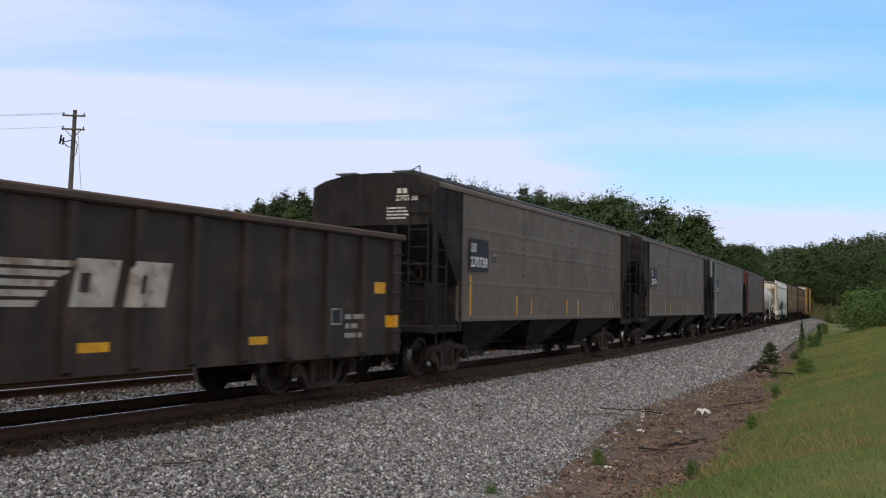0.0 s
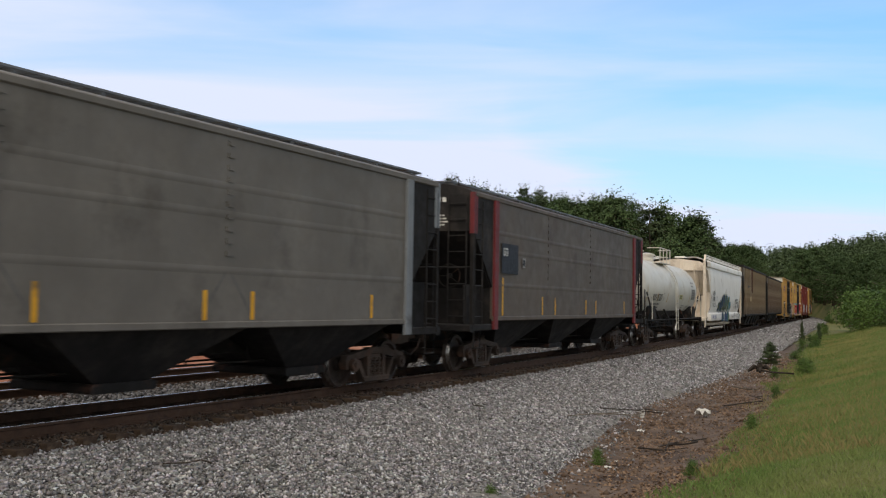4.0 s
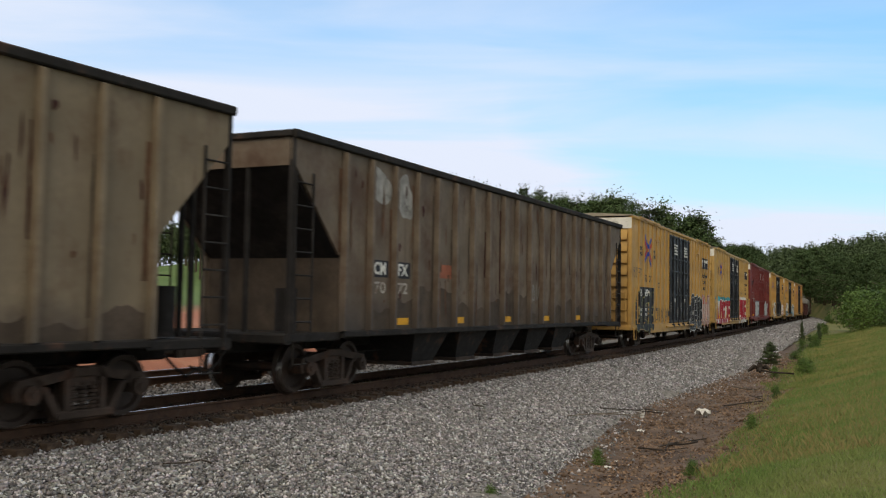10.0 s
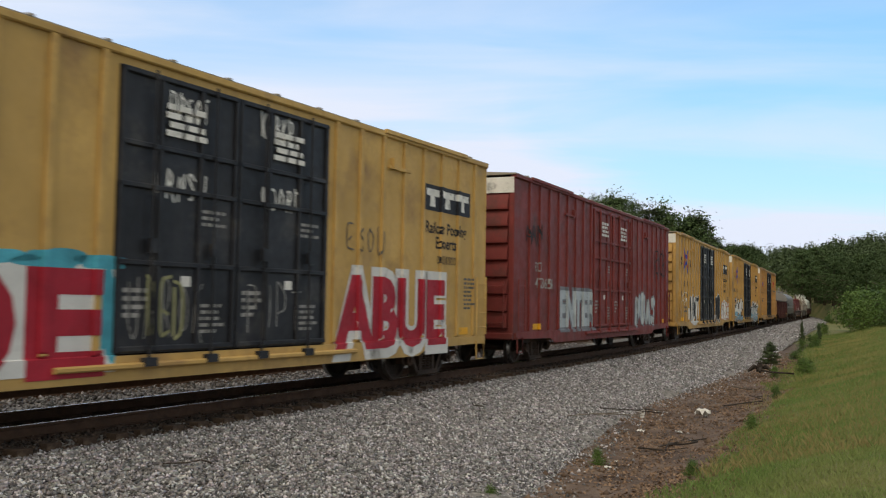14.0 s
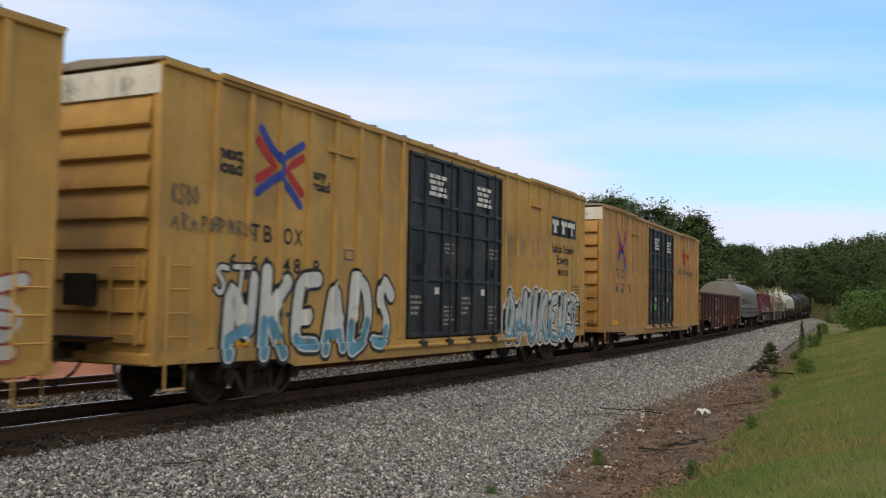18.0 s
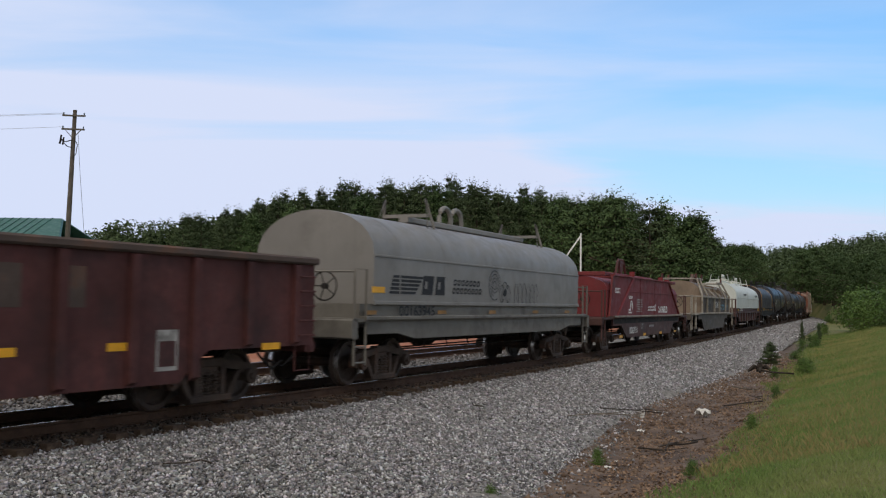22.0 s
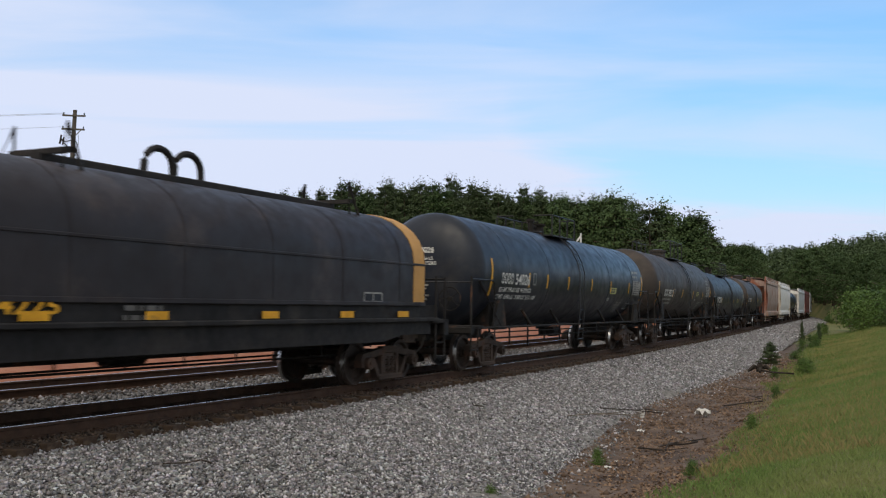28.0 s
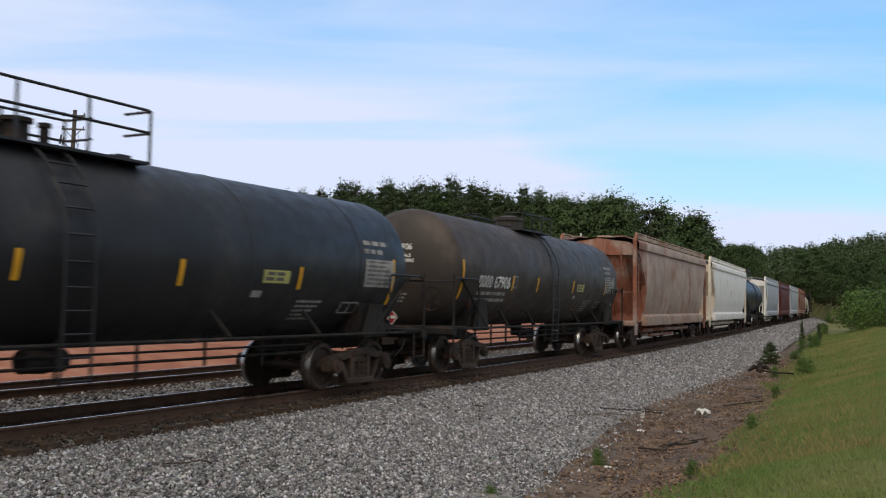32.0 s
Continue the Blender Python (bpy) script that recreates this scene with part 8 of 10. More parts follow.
    for sgn in (-1, 1):
        for h in (top_rail, top_rail * 0.5)[:2 if plat > 1.7 else 1]:
            pts = [(px0, sgn * 0.35, top + h), (px0, sgn * py * 0.93, top + h), (px0 + 0.06, sgn * py, top + h), (px1 - 0.06, sgn * py, top + h), (px1, sgn * py * 0.93, top + h), (px1, sgn * 0.35, top + h)]
            rl.tube(pts, 0.022, 6)
        for x in (px0 + 0.03, mark_x - plat * 0.33, mark_x + plat * 0.33, px1 - 0.03):
            rl.tube([(x, sgn * py, top - 0.14), (x, sgn * py, top + top_rail)], 0.024, 6)
    part("guard_rail", rl, rail, car)
    if dome == "manway":
        part("manway", Geo().disc((mark_x, 0, top - 0.08), 2, 0.38, 0.32, 22).disc((mark_x, 0, top + 0.24), 2, 0.43, 0.09, 22).disc((mark_x, 0, top + 0.33), 2, 0.36, 0.05, 22, 0.2), shell, car)
    else:
        part("fittings_housing", Geo().disc((mark_x + 0.1, 0, top - 0.08), 2, 0.20, 0.36, 20).disc((mark_x + 0.1, 0, top + 0.28), 2, 0.25, 0.06, 20), fr, car)
        part("valve", Geo().disc((mark_x - 0.55, 0.0, top - 0.05), 2, 0.09, 0.42, 12).disc((mark_x - 0.55, 0, top + 0.37), 2, 0.13, 0.08, 12).tube([(mark_x - 0.5, 0, top + 0.2), (mark_x - 0.1, 0, top + 0.24)], 0.05), fr, car)
        part("valve", Geo().disc((mark_x + 0.68, 0.1, top - 0.05), 2, 0.07, 0.36, 12).disc((mark_x + 0.68, 0.1, top + 0.31), 2, 0.10, 0.06, 12), fr, car)
    couplers(car, half)
    for x in (-(truck or half - 1.9), truck or half - 1.9):
        bogie(car, x)
    hand_brake(car, -half + 0.05, -0.9, 1.75, M["under"])
    # reflective stripes and stencils wrapped on the shell
    wrap = (R, zc)
    xs = band_x or [-t + (i + 0.35) * (2 * t - 0.4) / bands for i in range(bands)]
    tz = text[2] if number else zc - 0.4
    for i, x in enumerate(xs):
        h = 0.95 if abs(x) > t - 0.6 else 0.40
        patch(car, x - 0.05, x + 0.05, tz - h * 0.5, tz + h * 0.5, M["yellow_mark"] if not shade else M["ochre_mark"], 0.008, wrap, "reflector")
    def on_head(pts, faces, material, name="lettering"):
        V = []
        for q, z in pts:
            k = min(1.0, math.hypot(q, z - zc) / R) ** 1.25
            V.append((-t - dish * math.sqrt(max(0.0, 1 - k * k)) - 0.012, -q, z))
        me = bpy.data.meshes.new(name)
        me.from_pydata(V, [], faces)
        me.materials.append(material)
        part(name, me, material, car)
    if number and not black_foot:
        for txt, q0, zz, hh, ww in ((number, -0.16, zc + 0.42, 0.14, 0.46), ("GALS", 0.02, zc + 0.24, 0.08, 0.26), ("LITERS", 0.02, zc + 0.12, 0.08, 0.34)):
            gp, gf = glyphs(txt, 0.02)
            k = ww / (max(p[0] for p in gp) - min(p[0] for p in gp))
            on_head([(q0 + p[0] * k, zz + p[1] * hh) for p in gp], gf, ink)
        for r in range(6):
            zz = zc - 0.40 - 0.085 * r
            w = 0.5 - 0.06 * ((r * 7) % 3)
            for i in range(4):
                q0 = -0.30 + i * w / 4
                on_head([(q0, zz), (q0 + w / 4 - 0.03, zz), (q0 + w / 4 - 0.03, zz + 0.045), (q0, zz + 0.045)], [(0, 1, 2, 3)], M["pale_mark"], "small_print")
        xh = -half - 0.02
        pl = part("placard", Geo().add([(xh, 0.1, 1.12), (xh, -0.06, 1.30), (xh, 0.1, 1.48), (xh, 0.26, 1.30)], [(0, 1, 2, 3)]), M["white_mark"], car, "red and white diamond placard")
        part("placard_field", Geo().add([(xh - 0.005, 0.1, 1.15), (xh - 0.005, -0.03, 1.30), (xh - 0.005, 0.1, 1.45), (xh - 0.005, 0.23, 1.30)], [(0, 1, 2, 3)]), M["placard_red"], pl)
        part("placard_bar", Geo().box(xh - 0.012, xh - 0.006, 0.0, 0.2, 1.27, 1.34), M["white_mark"], pl)
    if number:
        tx, tw, _, h = text
        kl = tw * 4.0 / (4.6 + len(number)) / 4
        bars(car, 4, tx, tz - h / 2, h, ink, 0.008, kl / h, kl / h * 0.74, wrap)
        write(car, number, tx + 4.55 * kl, tz - h / 2, h, ink, 0.008, tw - 4.55 * kl, wrap, 0.02)
        if "54026" != number:
            lines_of_print(car, tx - 0.05, tz - h / 2 - 0.2, 1, tw * 1.1, 0.09, M["pale_mark"] if ink is not M["black_mark"] else M["grey_mark"], 0.008, 3, wrap)
            lines_of_print(car, tx - 0.05, tz - h / 2 - 0.38, 1, tw * 1.35, 0.09, M["pale_mark"] if ink is not M["black_mark"] else M["grey_mark"], 0.008, 4, wrap)
        patch(car, tx + tw + 0.25, tx + tw + 0.5, tz - 0.13, tz + 0.2, M["pale_mark"], 0.008, wrap, "notice")
        patch(car, tx + tw + 0.28, tx + tw + 0.47, tz - 0.10, tz + 0.17, shell, 0.011, wrap, "notice")
        lines_of_print(car, t - 3.4, zc - 0.75, 5, 0.75, 0.05, M["pale_mark"], 0.008, 8, wrap)
        patch(car, t - 1.45, t - 0.35, zc - 0.40, zc + 0.14, M["pale_mark"], 0.008, wrap, "notice")
        lines_of_print(car, t - 1.4, zc + 0.07, 6, 1.0, 0.04, M["grey_mark"], 0.012, 9, wrap, 2.1)
        lines_of_print(car, t - 1.5, zc + 0.42, 2, 1.0, 0.09, M["pale_mark"], 0.008, 19, wrap)
        patch(car, t - 2.0, t - 1.4, zc - 0.98, zc - 0.72, M["pale_mark"], 0.008, wrap, "notice")
        patch(car, t - 1.96, t - 1.72, zc - 0.95, zc - 0.75, shell, 0.011, wrap, "notice")
        patch(car, t - 1.68, t - 1.44, zc - 0.95, zc - 0.75, shell, 0.011, wrap, "notice")
        patch(car, t - 4.5, t - 3.8, zc - 0.40, zc - 0.18, M["notice_yellow"], 0.008, wrap, "notice")
        lines_of_print(car, t - 4.45, zc - 0.27, 2, 0.6, 0.06, M["grey_mark"], 0.011, 20, wrap, 1.5)
        patch(car, t - 4.7, t - 4.45, zc - 0.66, zc - 0.54, M["pale_mark"], 0.008, wrap, "notice")
    return car


# ---------------------------------------------------------------- coil cars
M["coil_grey"] = surface("hood_grey", (0.195, 0.184, 0.170), 0.5, 0, 0.08, 0.6, (0.13, 0.12, 0.11), 0.3, 0.8, 0.4, 0.06, 20)
M["coil_deck_grey"] = surface("deck_grey", (0.15, 0.138, 0.12), 0.6, 0, 0.12, 0.8, (0.08, 0.07, 0.06), 0.4, 1, 0.5)
M["coil_red"] = surface("hood_red", (0.15, 0.022, 0.024), 0.65, 0, 0.14, 0.7, (0.07, 0.025, 0.025), 0.35, 0.8, 0.5, 0.08)
M["coil_brown_deck"] = surface("deck_brown", (0.075, 0.035, 0.03), 0.7, 0, 0.15, 0.8, GRIME, 0.4, 1, 0.5)
M["coil_tan"] = surface("hood_tan_dirt", (0.135, 0.098, 0.068), 0.7, 0, 0.15, 0.6, (0.075, 0.055, 0.045), 0.45, 0.7, 0.6, 0.1)
M["coil_dirty"] = surface("frame_dirty_grey", (0.092, 0.080, 0.068), 0.75, 0, 0.15, 0.8, (0.07, 0.055, 0.045), 0.45, 1, 0.6)
M["trough_dark"] = surface("trough_dark_dirt", (0.070, 0.057, 0.047), 0.75, 0, 0.18, 0.7, (0.12, 0.09, 0.065), 0.35, 0.9, 0.6)
M["cage_pale"] = surface("cage_pale_grey", (0.27, 0.245, 0.205), 0.7, 0, 0.15, 0.9, (0.11, 0.075, 0.05), 0.45, 1.4, 0.7)
M["coil_white"] = surface("hood_white", (0.50, 0.52, 0.48), 0.5, 0, 0.05, 0.7, (0.26, 0.24, 0.2), 0.2, 0.8, 0.35, 0.05)
M["coil_black"] = surface("hood_black_brown", (0.025, 0.020, 0.022), 0.5, 0, 0.2, 0.6, (0.06, 0.045, 0.04), 0.35, 0.7, 0.3, 0.05)
M["band_tan"] = surface("yellow_tan_band", (0.50, 0.27, 0.08), 0.6, 0, 0.1, 2, GRIME, 0.15, 2)


def hood_profile(w, z0, z1, z2, n=14, k=1.0):
    """Upright sides from z0 to z1, then a round top up to z2: points (y, z) from near side to far side."""
    a = [(-w, z0), (-w, z1)]
    a += [(-w * math.cos(t) ** k, z1 + (z2 - z1) * math.sin(t) ** 0.92) for t in [math.pi * i / n for i in range(1, n // 2)]]
    a += [(0, z2)]
    return a + [(-y, z) for y, z in a[-2::-1]]


def hood(car, x0, x1, w, z0, z1, z2, material, name="hood", label=""):
    ring = hood_profile(w, z0, z1, z2)
    h = part(name, Geo().prism_x(ring, x0, x1), material, car, label)
    part("hood_lip", Geo().bevelled(x0, x1, -w - 0.03, -w + 0.01, z0 - 0.02, z0 + 0.06, 0.01).bevelled(x0, x1, w - 0.01, w + 0.03, z0 - 0.02, z0 + 0.06, 0.01), material, h)
    part("hood_seam", Geo().bevelled(x0, x1, -w - 0.018, -w + 0.01, z1 - 0.03, z1 + 0.02, 0.008), material, h)
    for i in range(6):
        x = x0 + (i + 0.5) * (x1 - x0) / 6
        o = [(y * 1.006, z1 + (z - z1) * 1.006 if z > z1 else z) for y, z in ring]
        g = Geo()
        n = len(o)
        vs = [(xx, y, z) for xx in (x - 0.03, x + 0.03) for y, z in o]
        g.add(vs, [(j, j + 1, n + j + 1, n + j) for j in range(n - 1)])
        part("hood_weld", g, material, h)
    return h


def lift_beam(car, x0, x1, z, material, loop=True, mid=None):
    """Beam on the crown with bent bars at both ends and lifting loops in the middle."""
    part("lift_beam", Geo().bevelled(x0, x1, -0.12, 0.12, z - 0.02, z + 0.12, 0.02), material, car)
    for x in (x0 + 0.1, x1 - 0.1):
        part("stacking_horn", Geo().tube([(x - 0.28, -0.75, z - 0.32), (x - 0.02, -0.55, z + 0.52), (x + 0.16, -0.75, z - 0.35)], 0.035).tube([(x - 0.28, 0.75, z - 0.32), (x - 0.02, 0.55, z + 0.52), (x + 0.16, 0.75, z - 0.35)], 0.035).box(x - 0.05, x + 0.05, -0.62, 0.62, z + 0.10, z + 0.18), material, car)
    if loop:
        xm = (x0 + x1) / 2 if mid is None else mid
        for dx in (-0.34, 0.34):
            pts = [(xm + dx + 0.33 * math.cos(a), 0, z + 0.12 + 0.42 * math.sin(a) ** 0.7) for a in [math.pi * i / 10 for i in range(11)]]
            part("lift_loop", Geo().tube(pts, 0.06, 8), material, car)


def coil_car(label, half, deck_mat, sill_mat, deck_z=1.33, belly=0.86, truck=5.3, platform=1.3, ribbed=False, group="coil cars"):
    """Flat frame of a coil car: deck, side sills, end platforms with rails."""
    car = thing("coil_car", label, "coil car", group)
    W = 1.42
    a = half - platform
    for sgn in (-1, 1):
        ring = [(-a, deck_z - 0.30), (-a + 1.2, deck_z - 0.30), (-a + 2.0, belly), (a - 2.0, belly), (a - 1.2, deck_z - 0.30), (a, deck_z - 0.30), (a, deck_z), (-a, deck_z)]
        part("side_sill", Geo().prism_y(ring, *sorted((sgn * (W - 0.04), sgn * (W + 0.02)))), sill_mat, car)
        part("deck_edge", Geo().bevelled(-a - 0.2, a + 0.2, *sorted((sgn * (W - 0.1), sgn * (W + 0.13))), deck_z - 0.03, deck_z + 0.05, 0.015), deck_mat, car)
        for i in range(9 if ribbed else 0):
            x = -a + 0.8 + i * (2 * a - 1.6) / 8
            zb = belly + 0.03 if abs(x) < a - 2.0 else deck_z - 0.29
            part("sill_rib", Geo().box(x - 0.04, x + 0.04, *sorted((sgn * (W + 0.02), sgn * (W + 0.09))), zb, deck_z - 0.03), sill_mat, car)
    part("deck", Geo().box(-half, half, -W + 0.05, W - 0.05, deck_z - 0.10, deck_z - 0.01), deck_mat, car)
    for s in (-1, 1):
        part("end_sill", Geo().bevelled(*sorted((s * (half - 0.16), s * (half + 0.05))), -1.5, 1.5, 0.95, deck_z, 0.03), sill_mat, car)
        part("end_deck", Geo().box(*sorted((s * a, s * half)), -1.5, 1.5, deck_z - 0.06, deck_z + 0.012), deck_mat, car)
        for sgn in (-1, 1):
            yy = sgn * 1.46
            part("hand_rail", Geo().tube([(s * (half - 0.08), yy, 0.45), (s * (half - 0.08), yy, deck_z + 0.95), (s * (half - 0.5), yy, deck_z + 0.95), (s * (half - 0.5), yy, 0.45)], 0.03).tube([(s * (half - 0.08), yy, 0.5), (s * (half - 0.5), yy, 0.5)], 0.02).tube([(s * (half - 0.08), yy, 0.8), (s * (half - 0.5), yy, 0.8)], 0.02), deck_mat, car)
        part("end_rail", Geo().tube([(s * (half - 0.1), -1.46, deck_z + 0.9), (s * (half - 0.1), 1.46, deck_z + 0.9)], 0.025).tube([(s * (half - 0.1), -0.5, deck_z), (s * (half - 0.1), -0.5, deck_z + 0.9)], 0.03), deck_mat, car)
    hand_brake(car, -half + 0.12, -0.75, deck_z + 0.62, M["under"])
    under_gear(car, half)
    couplers(car, half)
    for x in (-truck, truck):
        bogie(car, x)
    return car


def stripes_and_blocks(car, x, z, h, material, y):
    """Company sign as plain shapes: five level bars that run out in a slant, then two leaning blocks."""
    for k in range(5):
        zz = z + k * h / 5
        o = 0.09 * k * h
        e = x + h * (2.75 + 0.20 * k)
        flat_mark("sign_bar", [(x + o, zz), (e, zz), (e + 0.08 * h, zz + h * 0.13), (x + o + 0.04 * h, zz + h * 0.13)], [(0, 1, 2, 3)], material, car, y)
    for k, w in ((0, 1.25), (1, 1.2)):
        a = x + (3.45 + 1.55 * k) * h
        slot = [(0.34, 0.30), (0.60, 0.30), (0.66, 0.70), (0.40, 0.70)]
        outer = [(0, 0), (w, 0), (w + 0.2, 1), (0.2, 1)]
        pts = [(a + u * h, z + v * h) for u, v in outer + slot]
        flat_mark("sign_block", pts, [(i, (i + 1) % 4, 4 + (i + 1) % 4, 4 + i) for i in range(4)], material, car, y)

# ---------------------------------------------------------------- the train, front to rear
SPEED, GAIN = 13.3428, 0.0298
train = []            # (car, place of its middle along the train)


def run_of(t):
    return SPEED * (t - 13.0) + GAIN * (t - 13.0) ** 2 / 2


def put(car, a, b):
    train.append((car, (a + b) / 2))
    return car


def build_train():
    y_box = -1.566
    # 1 black gondola
    c = put(gondola("long black gondola with ribs and a weathered white company sign", M["gon_black"], 8.3, 0.66, 2.97, 15, False), -188.2, -171.6)
    stripes_and_blocks(c, -2.15, 1.55, 0.63, M["dull_white"], -1.546)
    for x in (-6.5, -3.2, 0.25, 3.55):
        patch(c, x, x + 0.52, 0.96, 1.09, M["yellow_mark"], -1.546)
    patch(c, 7.3, 7.7, 1.84, 2.06, M["yellow_mark"], -1.546)
    patch(c, 7.72, 8.2, 1.18, 1.42, M["yellow_mark"], -1.546)
    lines_of_print(c, 6.3, 1.35, 3, 0.6, 0.09, M["pale_mark"], -1.546, 3)
    patch(c, 5.75, 6.2, 1.25, 1.55, M["pale_mark"], -1.546)
    patch(c, 5.78, 6.17, 1.28, 1.52, M["plate"], -1.549)
    over_ribs(c, [0.06 + (i - 7) * 1.13 for i in range(15)], 0.077, 0.081, ("sign_bar", "sign_block"))
    # 2 to 5 covered hoppers
    put(grain_hopper("grey-brown covered hopper with black ends and stencilled panel", M["hop_grey"], None, "270738", 1), -170.25, -153.85)
    c = train[-1][0]
    scrawl(c, 4.6, 1.45, 1.3, 0.4, M["pale_mark"], -1.606, 4, 0.04, 4)
    put(grain_hopper("grey-brown covered hopper with black ends and yellow stripes", M["hop_grey"], None, "270774", 2), -152.25, -135.8)
    put(grain_hopper("grey covered hopper with light grey riveted posts", M["hop_grey_b"], M["post_grey"], "270737", 3), -134.3, -117.9)
    put(grain_hopper("brown-grey covered hopper with dark red end posts", M["hop_brown"], M["post_red"], "", 4), -116.25, -99.85)
    # 6 white tank car
    c = put(tank_car("white tank car with black underside and rust runs", M["tank_white"], 6.8, 1.38, 2.38, "15027", truck=4.8, ink=M["black_mark"], rail=M["tank_white"], black_foot=True, band_x=[-5.78, -3.57, -1.47, 1.1, 4.08], mark_x=0.05, dish=0.7, over=0.2, hand=0.85, text=(-4.6, 1.95, 2.02, 0.30), top_rail=0.55, shade=True), -98.9, -85.3)
    # 7 white hopper with bowed sides
    c = put(bowed_hopper("white covered hopper with bowed sides and sprayed paint", M["acf_white"], M["acf_cream"], 8.65, "51530"), -84.2, -66.9)
    rnd = random.Random(5)
    inks = ["spray_navy", "spray_teal", "spray_olive", "spray_blue", "spray_green"]
    for i in range(110):
        px = rnd.uniform(-3.9, 1.9)
        top = (2.35 if px < 0.6 else 2.35 - 0.4 * (px - 0.6)) - 0.25 * max(0, -1.6 - px)
        z0 = rnd.uniform(1.36, 1.36 + 0.6 * (top - 1.36))
        hgt = (top - z0) * rnd.uniform(0.5, 1.0)
        lean = rnd.uniform(-0.15, 0.4)
        o, q = ribbon([(px, z0), (px + lean * 0.5, z0 + hgt * 0.5), (px + lean * 0.8, z0 + hgt)], rnd.uniform(0.07, 0.26))
        flat_mark("paint_stroke", o, q, M[rnd.choice(inks[:3] if px < 0 else inks[2:])], c, -0.012 - 0.0004 * i, hug=BOW)
    for i in range(18):
        px = rnd.uniform(-3.0, 0.8)
        o, q = ribbon([(px, 0.93), (px + 0.1, 1.06), (px + rnd.uniform(-0.1, 0.35), 1.20)], rnd.uniform(0.2, 0.4))
        flat_mark("paint_stroke", o, q, M[rnd.choice(["spray_navy", "spray_navy", "spray_teal", "spray_green"])], c, -1.628 - 0.0008 * i)
    for k in range(3):
        o, q = ribbon([(2.76 + k * 0.17, 1.04), (2.79 + k * 0.17, 1.05)], 0.09)
        flat_mark("lettering", o, q, M["black_mark"], c, -1.628)
    write(c, "MiSS YoU! -", 3.3, 0.98, 0.27, M["black_mark"], -1.628, 1.9, bold=0.0, slant=0.15)
    scrawl(c, 5.32, 0.95, 1.6, 0.30, M["black_mark"], -1.627, 9, 0.035, 6)
    # 8, 9 open hoppers
    put(coal_hopper("olive-grey open hopper with a round white emblem and rust", M["coal_olive"], 10.12, 4.56, ("70", "92"), True, 3), -65.97, -45.97)
    put(coal_hopper("weathered grey-brown open hopper with black stencil panels", M["coal_dark"], 10.05, 4.46, ("70", "72"), False, 60), -44.35, -24.35)
    # 10 to 15 boxcars
    Y, Y2, Y3 = M["ox_yellow"], M["ox_yellow_b"], M["ox_yellow_c"]
    c = put(boxcar("yellow boxcar with black double doors, sprayed over at the foot", Y, number="666896"), -22.35, -3.55)
    blotch(c, -7.5, 1.42, 3.3, 1.45, M["spray_black"], y_box - 0.003, 5, "paint_patch", rough=0.16)
    patch(c, -8.6, -6.0, 0.76, 1.3, M["spray_black"], y_box - 0.0035, name="paint_patch")
    patch(c, -8.5, -5.62, 1.93, 2.38, M["spray_black"], y_box - 0.004, name="paint_patch")
    spray(c, [7, 3, 6], -9.05, 0.74, 3.3, 1.35, M["spray_black"], M["spray_olive_pale"], y_box - 0.006, 3, 0.30, None, 0.1, 0.055)
    for txt, px, w in (("66", -8.39, 0.42), ("689", -7.61, 0.72), ("6", -6.81, 0.20)):
        write(c, txt, px, 2.03, 0.27, M["white_mark"], y_box - 0.024, w)
    for txt, px, z, w in (("LD LMT", -8.38, 1.44, 0.46), ("LT WT", -8.38, 1.24, 0.40), ("209700", -7.55, 1.44, 0.48), ("77300", -7.48, 1.24, 0.42)):
        write(c, txt, px, z, 0.11, M["white_mark"], y_box - 0.024, w)
    scrawl(c, -9.35, 2.75, 1.5, 0.35, M["grey_mark"], y_box - 0.008, 14, 0.03, 4)
    scrawl(c, -5.85, 0.98, 3.4, 0.62, M["grey_mark"], y_box - 0.008, 12, 0.04, 9)
    spray(c, [0, 9, 10, 2, 4], 2.65, 0.70, 3.35, 1.32, M["spray_black"], M["spray_grey_white"], y_box - 0.005, 4, 0.16, None, 0.05, 0.045, M["spray_white"], M["spray_black"])
    spray(c, [2, 5, 0, 4], 6.05, 0.80, 2.75, 1.35, M["spray_pale_pink"], M["spray_fade_red"], y_box - 0.005, 5, 0.22, None, 0.05, 0.06, M["spray_pink"])
    c = put(boxcar("yellow boxcar with black doors and big red sprayed letters", Y2, number="660753"), -1.80, 17.0)
    patch(c, -9.1, -2.42, 0.70, 2.12, M["spray_white"], y_box - 0.002, name="paint_patch")
    for i in range(9):
        blotch(c, -8.8 + i * 0.77, 2.14, 1.0, 0.17 + 0.12 * (i % 3 == 1), M["spray_cyan"], y_box - 0.0026, 60 + i, "paint_patch")
    blotch(c, -2.52, 1.5, 0.25, 1.5, M["spray_cyan"], y_box - 0.0028, 71, "paint_patch")
    for ch, px, w in (("A", -8.95, 1.4), ("I", -7.40, 0.85), ("G", -6.43, 1.25), ("D", -5.02, 1.1), ("E", -3.80, 1.22)):
        write(c, ch, px, 0.74, 1.24, M["spray_red"], y_box - 0.006, w, bold=0.05, name="paint_fill")
        if ch == "I":
            patch(c, px - 0.08, px + w + 0.08, 0.74, 0.97, M["spray_red"], y_box - 0.0065, name="paint_fill")
            patch(c, px - 0.08, px + w + 0.08, 1.76, 1.96, M["spray_red"], y_box - 0.0065, name="paint_fill")
    write(c, "ABUE", 2.66, 0.80, 1.36, M["spray_white"], y_box - 0.005, 4.5, bold=0.115, name="paint_outline")
